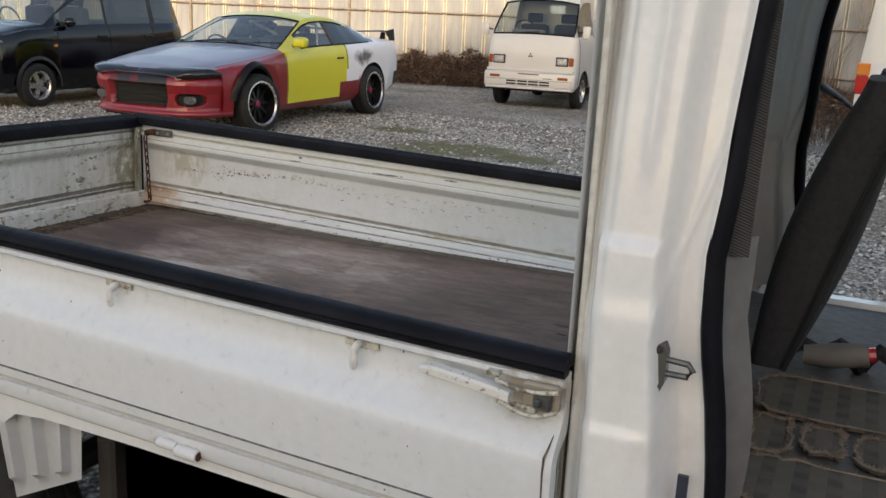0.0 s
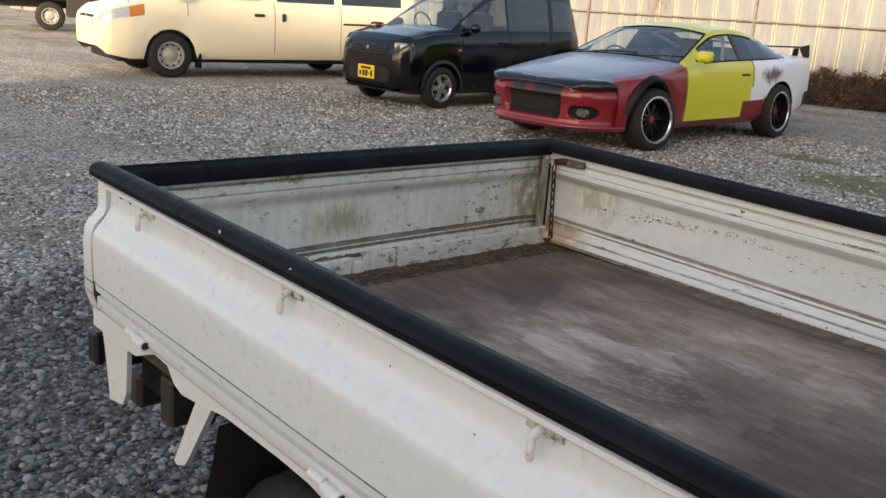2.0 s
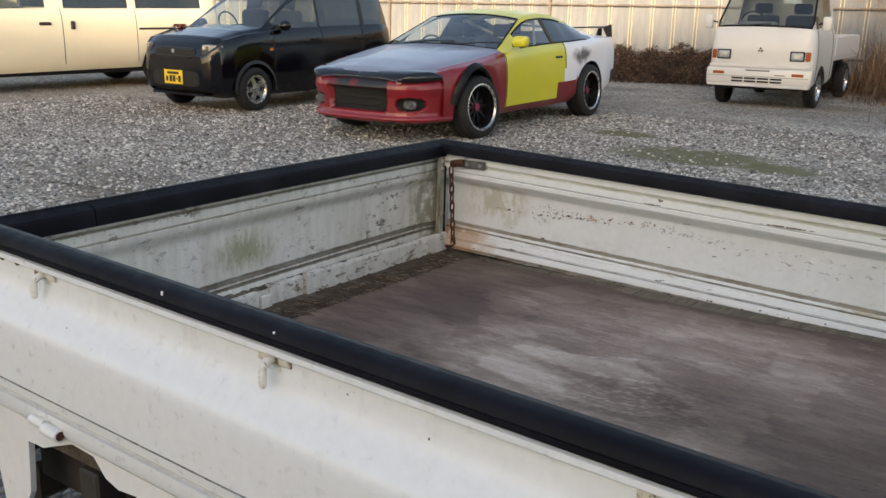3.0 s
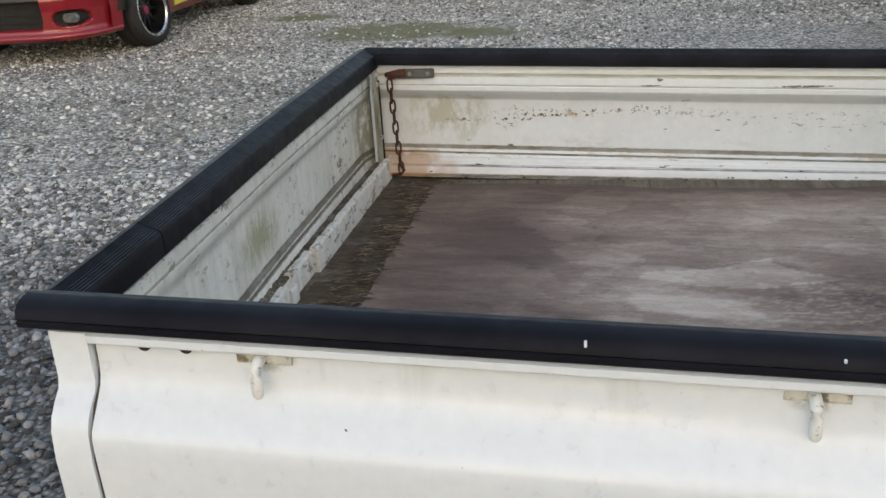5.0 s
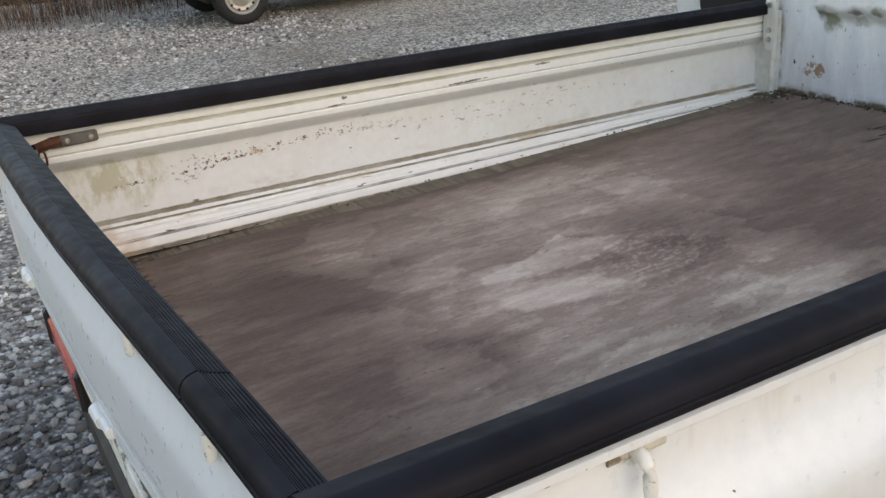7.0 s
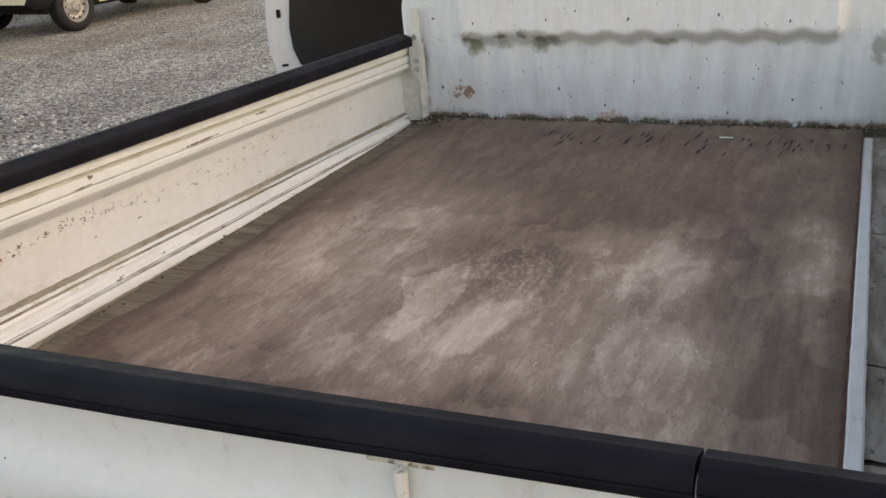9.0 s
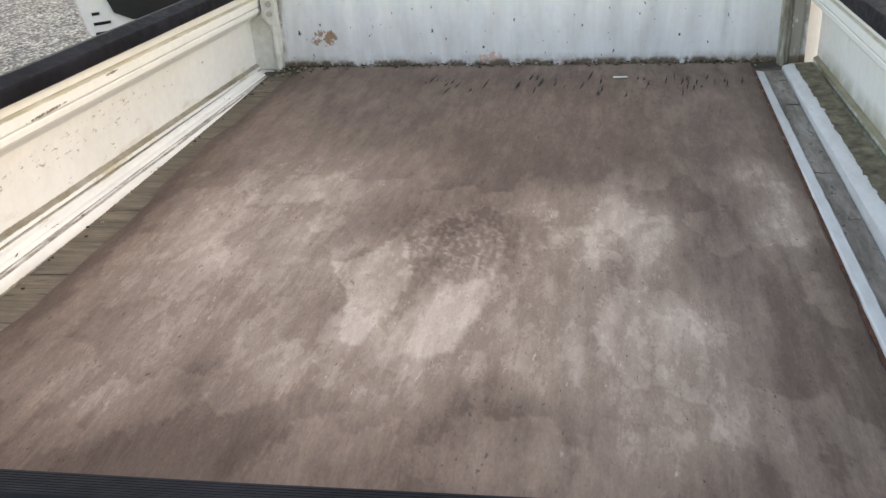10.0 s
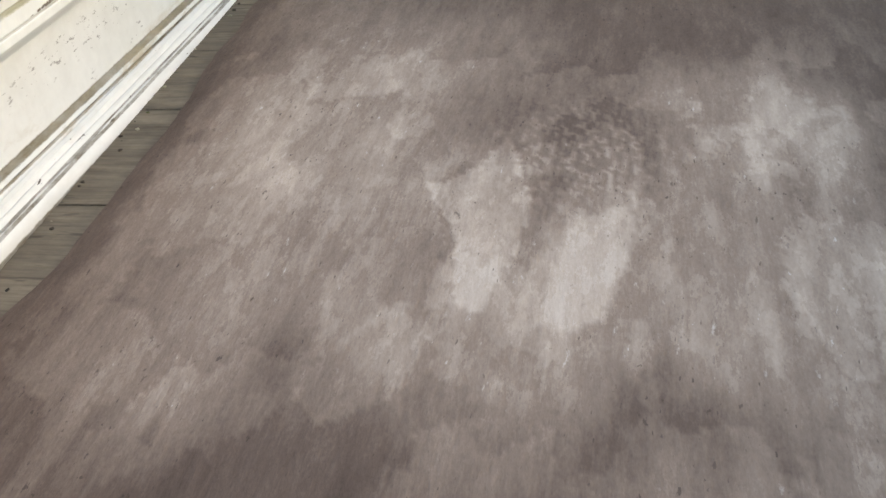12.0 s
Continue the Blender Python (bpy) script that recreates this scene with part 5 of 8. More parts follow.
def guard_skin(u, v):
    """Three raised ribs on a slanting plate, its foot cut askew."""
    rib = max(smoothstep(0.05, 0.0, abs(u - c) - 0.045) for c in (0.12, 0.45, 0.78))
    return (0.955 + 0.205 * u + (0.062 - 0.045 * u) * (1 - v), -0.022 - 0.018 * rib * smoothstep(0.10, 0.22, v) - 0.022 * (1 - v), 0.462 + 0.078 * u + (0.180 - 0.078 * u) * v)


sheet(bm2, 60, 14, guard_skin)
bmesh.ops.solidify(bm2, geom=bm2.faces[:], thickness=0.006)
part("splash_guard", bm2, M["paint_out"], truck, "white ribbed splash guard", smooth=True)
part("lamp_back", bm, M["black"], truck)
# dark meshed side guard ahead of the wheel
n = Nodes("dark_mesh_guard", 0.7)
wave = n.node("ShaderNodeTexVoronoi", Scale=110.0)
n.link(n.coord, wave.inputs["Vector"])
n.colour(n.mix(n.ramp(wave.outputs["Distance"], (0.2, 0.0), (0.5, 1.0)), (0.012, 0.012, 0.014), (0.045, 0.045, 0.048)))
n.bump(wave.outputs["Distance"], 0.8, 0.004)
M["mesh"] = n.mat
bm = bmesh.new()
sheet(bm, 40, 8, lambda u, v: (1.20 + u * 0.78, 0.03 + 0.0 * v, 0.26 + v * 0.37))
bmesh.ops.solidify(bm, geom=bm.faces[:], thickness=0.02)
part("side_guard", bm, M["mesh"], truck, "black perforated guard below the bed")
part("guard_post", boxed(1.165, 1.205, 0.0, 0.04, 0.25, 0.60, 0.006), M["dark_metal"], truck)
part("fuel_tank", boxed(1.25, 1.75, 0.9, 1.3, 0.24, 0.55, 0.03, 2), M["dark_metal"], truck)
part("engine_sump", boxed(1.1, 1.9, 0.42, 0.96, 0.22, 0.58, 0.03, 2), M["under"], truck)

# ---- the cab ----
DOOR_EDGE = [(0.40, 2.20), (0.60, 2.192), (0.72, 2.186), (0.80, 2.180), (0.88, 2.170), (0.96, 2.156), (1.06, 2.148), (1.14, 2.156), (1.24, 2.160), (1.36, 2.168), (1.55, 2.20), (1.66, 2.27)]


def pillar(side):
    """The pillar behind the door; side 0: near, 1: far."""
    bm = bmesh.new()

    def place(u, v):
        z = 0.44 + v * 1.26
        xe = interp(z, DOOR_EDGE)
        x = 2.004 + u * (xe - 2.004)
        lean = 0.10 * max(0.0, z - 0.98) ** 1.25
        y = 0.010 * (1 - smoothstep(0.02, 0.10, u)) - 0.030 * smoothstep(0.04, 0.22, u)
        jamb = smoothstep(0.62, 0.80, u)
        y += 0.042 * jamb - 0.010 * smoothstep(0.93, 1.0, u)
        groove = math.exp(-((u - 0.20) / 0.035) ** 2) * smoothstep(0.95, 1.05, z)
        y += 0.006 * groove
        panel = smoothstep(0.10, 0.16, u) * smoothstep(0.74, 0.66, u)
        y -= 0.011 * smoothstep(1.084, 1.070, z) * panel + 0.004 * smoothstep(1.02, 0.98, z) * (1 - jamb)
        y -= 0.006 * math.exp(-((u - 0.46) / 0.05) ** 2) * smoothstep(1.12, 1.22, z)
        fold = (z - 0.96) / 0.24 - (u - 0.62) / 0.36
        y -= 0.007 * math.exp(-(fold / 0.10) ** 2) * smoothstep(0.60, 0.70, u) * smoothstep(0.94, 1.0, z) * smoothstep(1.26, 1.18, z)
        y -= 0.006 * smoothstep(0.855, 0.835, z) * (1 - jamb)
        rec = math.exp(-((z - 0.915) / 0.09) ** 2) * jamb
        y += 0.010 * rec
        scoop = smoothstep(0.70, 0.78, z) * smoothstep(0.86, 0.80, z) * smoothstep(0.45, 0.7, u)
        y += 0.012 * scoop
        y += lean
        return (x, y if side == 0 else 1.372 - y, z)

    sheet(bm, 80, 200, place)
    ob = part("cab_pillar", bm, M["paint_cab"], truck, "white cab pillar behind the open door", smooth=True, angle=180)
    # rubber seal along the opening
    pts = []
    for k in range(40):
        z = 0.44 + 1.22 * k / 39
        lean = 0.10 * max(0.0, z - 0.98) ** 1.25
        y = 0.012 + lean
        pts.append((interp(z, DOOR_EDGE) + 0.008, y if side == 0 else 1.372 - y, z))
    bm = tube(bmesh.new(), pts, 0.013, 8)
    part("door_seal", bm, M["rubber"], truck, "black rubber door seal", smooth=True, angle=60)
    return ob


near_pillar = pillar(0)
pillar(1)
bm = bmesh.new()
prism(bm, [(2.106, 0.900), (2.116, 0.900), (2.120, 0.91), (2.120, 0.948), (2.116, 0.958), (2.108, 0.958), (2.103, 0.948), (2.102, 0.91)], lambda u, v, s: (u, s, v), -0.026, -0.004)
striker = part("door_striker", bm, M["striker"], truck, "steel door striker plate")
bm = tube(bmesh.new(), [(2.118, -0.020, 0.940), (2.146, -0.022, 0.939), (2.152, -0.022, 0.931), (2.146, -0.022, 0.923), (2.118, -0.020, 0.922)], 0.0042, 8)
part("striker_loop", bm, M["striker"], striker, smooth=True)
for z in (0.906, 0.952):
    part("screw", lathe(bmesh.new(), [(0.0001, -0.030), (0.004, -0.029), (0.006, -0.025)], 10, "y", (2.110, 0, z)), M["dark_metal"], striker)
for k in range(2):
    part("slot", boxed(2.075, 2.115, -0.032, -0.026, 0.735 + 0.018 * k, 0.741 + 0.018 * k, 0.002), M["under"], near_pillar)
part("sticker", boxed(2.147, 2.160, -0.010, -0.004, 0.70, 0.79), plain("blue_black_sticker", (0.03, 0.035, 0.06), 0.4), near_pillar, "small dark sticker")
# rubber gap strip between bed and cab
bm = boxed(2.000, 2.008, 0.004, 0.03, 0.60, 1.75, 0.002)
part("rear_seam", bm, M["sill"], truck)
part("cab_back", boxed(2.000, 2.020, 0.02, 1.352, 0.45, 1.10, 0.004), M["trim_grey"], truck, "grey lined back wall of the cab")
part("cab_back", boxed(2.000, 2.020, 0.12, 1.252, 1.55, 1.74, 0.004), M["trim_grey"], truck)
part("rear_window", boxed(2.004, 2.010, 0.10, 1.272, 1.10, 1.55), M["glass"], truck, "cab rear window")
bm = bmesh.new()
sheet(bm, 16, 16, lambda u, v: (1.99 + u * 1.05, 0.075 + v * 1.222, 1.735 + 0.05 * (1 - (2 * v - 1) ** 4) * (1 - (2 * u - 1) ** 4)))
bmesh.ops.solidify(bm, geom=bm.faces[:], thickness=0.025)
part("cab_roof", bm, M["paint_cab"], truck, "white cab roof", smooth=True, angle=50)
bm = bmesh.new()
sheet(bm, 12, 14, lambda u, v: (3.13 - 0.27 * smoothstep(0.42, 1.0, v) - 0.03 * abs(2 * u - 1) ** 3, -0.02 + 0.06 * smoothstep(0.5, 1, v) * 0.9 + u * (1.412 - 0.108 * smoothstep(0.5, 1, v)), 0.40 + v * 0.62))
part("cab_front", bm, M["paint_cab"], truck, "white cab front panel", smooth=True)
bm = bmesh.new()
sheet(bm, 8, 8, lambda u, v: (2.90 - 0.02 + 0.0 * u + (1 - v) * 0.0 - 0.32 * v + 0.02, 0.05 + u * 1.272, 1.02 + v * 0.71))
part("windscreen", bm, M["glass"], truck, "clear windscreen")
for y in (0.03, 1.342):
    part("front_pillar", tube(bmesh.new(), [(2.90, y, 1.0), (2.58, y + (0.05 if y < 1 else -0.05), 1.74)], 0.03, 8), M["paint_cab"], truck, smooth=True)
part("cab_floor", boxed(2.02, 3.08, 0.02, 1.352, 0.40, 0.44, 0.01), M["under"], truck, "dark cab floor")
part("dashboard", boxed(2.74, 2.95, 0.05, 1.32, 0.80, 1.02, 0.05, 3), M["black"], truck, "black dashboard")

# interior seen through the doorway
M["trim_dark"] = plain("dark_grey_trim", (0.17, 0.165, 0.16), 0.7, 0, 0.2, 30)
n = Nodes("plaid_cloth", 0.95)
plaid = n.mix(n.ramp(n.math("FRACT", n.math("MULTIPLY", n.axis(0), 22.0)), (0.42, 0.0), (0.5, 1.0)), (0.058, 0.053, 0.047), (0.115, 0.098, 0.076))
plaid = n.mix(n.ramp(n.math("FRACT", n.math("MULTIPLY", n.axis(1), 22.0)), (0.42, 0.0), (0.5, 0.6)), plaid, (0.085, 0.09, 0.075))
plaid = n.mix(n.ramp(n.noise(9, 5), (0.45, 0.0), (0.7, 0.8)), plaid, (0.15, 0.125, 0.10))
n.colour(plaid)
n.bump(n.noise(300, 2), 0.5, 0.002)
M["plaid"] = n.mat
n = Nodes("ribbed_liner", 0.85)
rib = n.ramp(n.math("FRACT", n.math("MULTIPLY", n.math("ADD", n.axis(2), n.axis(1)), 260.0)), (0.2, 0.0), (0.6, 1.0))
n.colour(n.mix(rib, (0.018, 0.018, 0.018), (0.085, 0.083, 0.08)))
n.bump(rib, 0.6, 0.003)
M["liner"] = n.mat
bm = bmesh.new()
sheet(bm, 10, 40, lambda u, v: (2.165 + 0.03 * u + 0.025 * math.sin(math.pi * min(v * 1.3, 1)) * u, 0.035 + 0.05 * u + 0.04 * max(0, v - 0.6), 0.62 + v * 0.46))
part("kick_trim", bm, M["trim_dark"], truck, "dark grey moulded trim behind the seat", smooth=True)
bm = bmesh.new()
sheet(bm, 4, 40, lambda u, v: (2.168 + 0.022 * u, 0.045 + 0.01 * u + 0.10 * max(0, 0.54 * v + 0.08) ** 1.25, 1.06 + v * 0.58))
part("liner_strip", bm, M["liner"], truck, "ribbed grey cloth edge strip", smooth=True)


def backrest(y0, y1, dx):
    bm = bmesh.new()

    def place(u, v):
        a = 2 * math.pi * u
        c, s = math.cos(a), math.sin(a)
        e = 0.35
        hx = 0.043 * abs(c) ** e * (1 if c > 0 else -1) * (0.72 + 0.5 * math.sin(math.pi * min(v * 1.05, 1)))
        hy = (y1 - y0) / 2 * abs(s) ** e * (1 if s > 0 else -1) * (1 - 0.16 * v ** 3)
        z = 0.85 + 0.42 * v
        return (2.214 + dx + 0.095 * v + 0.012 * v * v + hx, (y0 + y1) / 2 + hy, z + 0.02 * c * 0)

    sheet(bm, 32, 14, place)
    bmesh.ops.remove_doubles(bm, verts=bm.verts, dist=0.0008)
    bmesh.ops.holes_fill(bm, edges=[e for e in bm.edges if e.is_boundary])
    ob = part("seat_backrest", bm, M["seat"], truck, "worn black cloth seat back tipped forward", smooth=True, angle=70)
    bm = tube(bmesh.new(), [(2.235 + dx + 0.105 * k / 6, (y0 + 0.002), 0.85 + 0.37 * k / 6) for k in range(7)], 0.006, 6)
    part("piping", bm, M["black"], ob, smooth=True)


backrest(0.28, 0.70, 0.0)
backrest(0.84, 1.26, 0.02)
bm = boxed(2.03, 2.72, 0.07, 1.30, 0.44, 0.700, 0.02, 2)
part("seat_base", bm, plain("dark_vinyl", (0.13, 0.123, 0.115), 0.6, 0, 0.3, 30, 0.2), truck, "dark vinyl-covered seat base")
n = Nodes("frayed_edge", 0.95)
n.colour(n.mix(n.noise(120, 3), (0.12, 0.09, 0.065), (0.34, 0.29, 0.23)))
M["fray"] = n.mat


def torn_mat(x0, x1, y0, y1, z, seed):
    """A torn cloth patch with a frayed hem."""
    r = random.Random(seed)
    ring = []
    steps = 44
    for k in range(steps):
        a = 2 * math.pi * k / steps
        c, s = math.cos(a), math.sin(a)
        px = (x0 + x1) / 2 + (x1 - x0) / 2 * (abs(c) ** 0.4) * (1 if c > 0 else -1)
        py = (y0 + y1) / 2 + (y1 - y0) / 2 * (abs(s) ** 0.4) * (1 if s > 0 else -1)
        ring.append(Vector((px + r.uniform(-0.006, 0.006), py + r.uniform(-0.006, 0.006), z)))
    bm = bmesh.new()
    top = [bm.verts.new(p) for p in ring]
    low = [bm.verts.new(p - Vector((0, 0, 0.006))) for p in ring]
    bm.faces.new(top)
    for k in range(steps):
        bm.faces.new((top[k], low[k], low[(k + 1) % steps], top[(k + 1) % steps]))
    ob = part("seat_cover", bm, M["plaid"], truck, "torn plaid cover with frayed beige edges")
    bm = bmesh.new()
    for k in range(steps):
        for _ in range(18):
            p = ring[k].lerp(ring[(k + 1) % steps], r.random()) + Vector((0, 0, 0.001))
            d = Vector((r.uniform(-1, 1), r.uniform(-1, 1), r.uniform(0.0, 0.6))).normalized() * r.uniform(0.003, 0.010)
            tube(bm, [p, p + d * 0.5, p + d], [0.0006, 0.0005, 0.0002], 4)
    tube(bm, [p + Vector((r.uniform(-0.0015, 0.0015), r.uniform(-0.0015, 0.0015), 0.001)) for p in ring + ring[:1]], [r.uniform(0.0007, 0.0026) for _ in range(steps + 1)], 6, cap=False)
    part("frayed_hem", bm, M["fray"], ob, "frayed beige threads")["kind"] = "stuff"


torn_mat(2.185, 2.62, 0.46, 0.66, 0.712, 1)
torn_mat(2.195, 2.255, 0.30, 0.44, 0.712, 2)
torn_mat(2.275, 2.335, 0.33, 0.43, 0.713, 3)
torn_mat(2.355, 2.62, 0.31, 0.44, 0.712, 4)
torn_mat(2.195, 2.62, 0.12, 0.285, 0.712, 5)
bm = bmesh.new()
tube(bm, [(2.25, 0.70, 0.745), (2.30, 0.70, 0.752), (2.36, 0.70, 0.765)], [0.018, 0.024, 0.022], 10)
buckle = part("belt_buckle", bm, M["trim_grey"], truck, "grey seat belt buckle", smooth=True, angle=60)
part("release_button", tube(bmesh.new(), [(2.36, 0.70, 0.765), (2.372, 0.70, 0.768)], 0.014, 10), M["red_lens"], buckle, "red release button")
bm = bmesh.new()
for k in range(5):
    tube(bm, [(2.20 + 0.07 * k, 0.78 + 0.02 * math.sin(k * 2.0), 0.712), (2.24 + 0.07 * k, 0.80, 0.735 + 0.01 * math.sin(k)), (2.30 + 0.07 * k, 0.79, 0.714)], 0.016, 7)
part("seat_belt", bm, M["seat"], truck, "crumpled black belt webbing", smooth=True)
part("tunnel_lip", boxed(2.10, 2.72, 1.27, 1.33, 0.66, 0.712, 0.01), M["paint_cab"], truck, "white sill of the far doorway")
bm = tube(bmesh.new(), [(2.19, 1.30, 1.215), (2.24, 1.10, 1.20), (2.30, 0.90, 1.17)], [0.010, 0.006, 0.003], 8)
part("belt_anchor", bm, M["black"], truck, "black belt anchor", smooth=True)
part("belt_reel", boxed(2.13, 2.17, 0.10, 0.15, 1.28, 1.40, 0.008), M["black"], truck, "black belt reel cover")


def cab_door(hinge, tip, z0, z1, side):
    """An open door: steel shell with a black trim panel inside."""
    a, b = Vector((*hinge, 0)), Vector((*tip, 0))
    along = (b - a).normalized()
    out = Vector((-along.y, along.x, 0)) * side
    length = (b - a).length

    def place(s, d, z):
        return a + along * s + out * d + Vector((0, 0, z))

    shell = bmesh.new()
    outline = [(0.03, z0), (length - 0.07, z0), (length - 0.02, z0 + 0.04), (length, z0 + 0.16), (length - 0.01, z1 - 0.02), (length - 0.03, z1), (0.0, z1), (0.0, z0 + 0.05)]
    prism(shell, outline, lambda u, v, s: place(u, s, v), 0.0, 0.055)
    ob = part("cab_door", shell, M["paint_cab"], truck, "open white cab door with black inner trim", smooth=True, angle=30)
    bm = bmesh.new()
    l = length
    card = [(0.08, z0 + 0.07), (l - 0.16, z0 + 0.07), (l - 0.105, z0 + 0.10), (l - 0.085, z0 + 0.16), (l - 0.08, z0 + 0.24), (l - 0.105, z1 - 0.08), (l - 0.12, z1 - 0.03), (0.08, z1 - 0.03)]
    prism(bm, card, lambda u, v, s: place(u, s, v), -0.012, 0.0)
    part("door_card", bm, M["black"], ob, "black door trim panel", smooth=True, angle=30)
    for k, wide in ((0, 0.052), (1, 0.055), (2, 0.024)):
        zz = z0 + 0.035 + 0.032 * k
        bm = prism(bmesh.new(), [(l - 0.035 - wide, zz), (l - 0.035, zz), (l - 0.035, zz + 0.009), (l - 0.035 - wide, zz + 0.009)], lambda u, v, s: place(u, s, v), -0.003, 0.002)
        part("drain_slot", bm, M["under"], ob)
    bm = bmesh.new()
    prism(bm, [(l - 0.055, z1 - 0.22), (l - 0.04, z1 - 0.22), (l - 0.04, z1 - 0.19), (l - 0.055, z1 - 0.19)], lambda u, v, s: place(u, s, v), -0.004, 0.002)
    part("latch_hole", bm, M["under"], ob)
    bm = bmesh.new()
    tube(bm, [place(l * 0.45, -0.03, z1 - 0.17), place(l * 0.6, -0.045, z1 - 0.165), place(l * 0.75, -0.03, z1 - 0.16)], 0.012, 8)
    part("pull_handle", bm, M["black"], ob, smooth=True)
    bm = bmesh.new()
    tube(bm, [place(l - 0.02, 0.028, z1), place(l - 0.06, 0.028, z1 + 0.35), place(l - 0.14, 0.028, z1 + 0.55), place(0.30, 0.028, z1 + 0.58), place(0.02, 0.028, z1)], 0.018, 8)
    part("window_frame", bm, M["black"], ob, smooth=True)


cab_door((3.02, 1.43), (2.40, 2.165), 0.62, 1.12, -1)
cab_door((3.02, -0.06), (2.98, -1.05), 0.52, 1.08, 1)
# ---- parked vehicles ----
SIDE = [(0.90, 0.0), (0.985, 0.12), (1.0, 0.38), (1.0, 0.60), (0.99, 0.80), (0.97, 0.93), (0.94, 1.0)]
UP = [0.06, 0.40, 0.84, 1.0]


class Body:
    """A car body swept along its length from tables of heights and half widths; s runs from the nose back, +x is forwards from the front axle."""

    def __init__(self, parent, axle, length, low, belt, top, edge, wide, roof, arches, steps=90):
        self.parent, self.axle, self.length = parent, axle, length
        self.low, self.belt, self.top, self.edge, self.wide, self.roof, self.arches = low, belt, top, edge, wide, roof, arches
        keys = {0.0, length}
        for table in (low, belt, top, edge, wide, roof):
            keys |= {p[0] for p in table}
        for c, r, _ in arches:
            keys |= {c + r * math.sin(radians(a)) for a in range(-90, 91, 9)}
        keys |= {length * k / steps for k in range(steps + 1)}
        self.s = []
        for k in sorted(keys):
            if 0 <= k <= length and (not self.s or k - self.s[-1] > 0.012):
                self.s.append(k)

    def bottom(self, s):
        z = interp(s, self.low)
        for c, r, h in self.arches:
            if abs(s - c) < r:
                z = max(z, h + math.sqrt(r * r - (s - c) ** 2))
        return z

    def point(self, s, j):
        """Row j of the half section at s."""
        low, belt, top, edge, w, wr = self.bottom(s), interp(s, self.belt), interp(s, self.top), interp(s, self.edge), interp(s, self.wide), interp(s, self.roof)
        arch = any(abs(s - c) < r for c, r, _ in self.arches)
        if j < len(SIDE):
            f, t = SIDE[j]
            if arch and j == 0:
                f = 0.985
            return Vector((self.axle - s, w * f, low + (belt - low) * t))
        k = j - len(SIDE)
        if k < len(UP):
            t = UP[k]
            return Vector((self.axle - s, w * 0.93 + (wr - w * 0.93) * t, belt + (edge - belt) * t + 0.0))
        q = 1 - (k - len(UP) + 1) / 4
        return Vector((self.axle - s, wr * q, edge + (top - edge) * (1 - q ** 2.2)))

    rows = len(SIDE) + len(UP) + 4

    def build(self, sort, materials, labels=None, smooth_angle=40):
        """sort(s, j, p) names the part to which a face belongs."""
        meshes = {}

        def add(name, corners):
            bm, known = meshes.setdefault(name, (bmesh.new(), {}))
            vs = []
            for c in corners:
                key = (round(c.x, 4), round(c.y, 4), round(c.z, 4))
                if key not in known:
                    known[key] = bm.verts.new(c)
                if known[key] not in vs:
                    vs.append(known[key])
            if len(vs) >= 3:
                try:
                    bm.faces.new(vs)
                except ValueError:
                    pass

        flip = Vector((1, -1, 1))
        for s0, s1 in zip(self.s, self.s[1:]):
            for j in range(self.rows - 1):
                q = [self.point(s0, j), self.point(s1, j), self.point(s1, j + 1), self.point(s0, j + 1)]
                mid = sum(q, Vector()) / 4
                name = sort((s0 + s1) / 2, j, mid)
                if not name:
                    continue
                for side in (1, -1):
                    tag = name + ("" if name.endswith("*") else ("|L" if side > 0 else "|R"))
                    add(tag, [Vector((v.x, v.y * side, v.z)) for v in q])
        for s, name in ((self.s[0], "front"), (self.s[-1], "back")):
            ring = [self.point(s, j) for j in range(self.rows)]
            ring = ring + [Vector((v.x, -v.y, v.z)) for v in reversed(ring[:-1])]
            tag = sort(s, -1, ring[3])
            if tag:
                add(tag if tag.endswith("*") else tag + "|L", ring)
        made = {}
        for tag, (bm, _) in meshes.items():
            name = tag.rstrip("*").split("|")[0]
            made[tag] = part(name, bm, materials[name], self.parent, (labels or {}).get(name, ""), smooth=True, angle=smooth_angle)
        return made

    def screen_seal(self, s0, s1, j0, parent, r=0.012):
        """A black rubber seal round a front or rear screen."""
        half = [self.point(s0, j) for j in range(self.rows - 1, j0 - 1, -1)]
        half += [self.point(s0 + (s1 - s0) * k / 8, j0) for k in range(1, 8)]
        half += [self.point(s1, j) for j in range(j0, self.rows)]
        loop = half + [Vector((v.x, -v.y, v.z)) for v in reversed(half)]
        part("screen_seal", tube(bmesh.new(), loop, r, 6, cap=False), M["rubber"], parent, "black rubber screen seal", smooth=True)

    def seam(self, s, j0, j1, side, parent, r=0.0045):
        pts = [self.point(s, j) for j in range(j0, j1 + 1)]
        pts = [Vector((v.x, (v.y + 0.0005) * side, v.z)) for v in pts]
        part("panel_gap", tube(bmesh.new(), pts, r, 5), M["under"], parent)


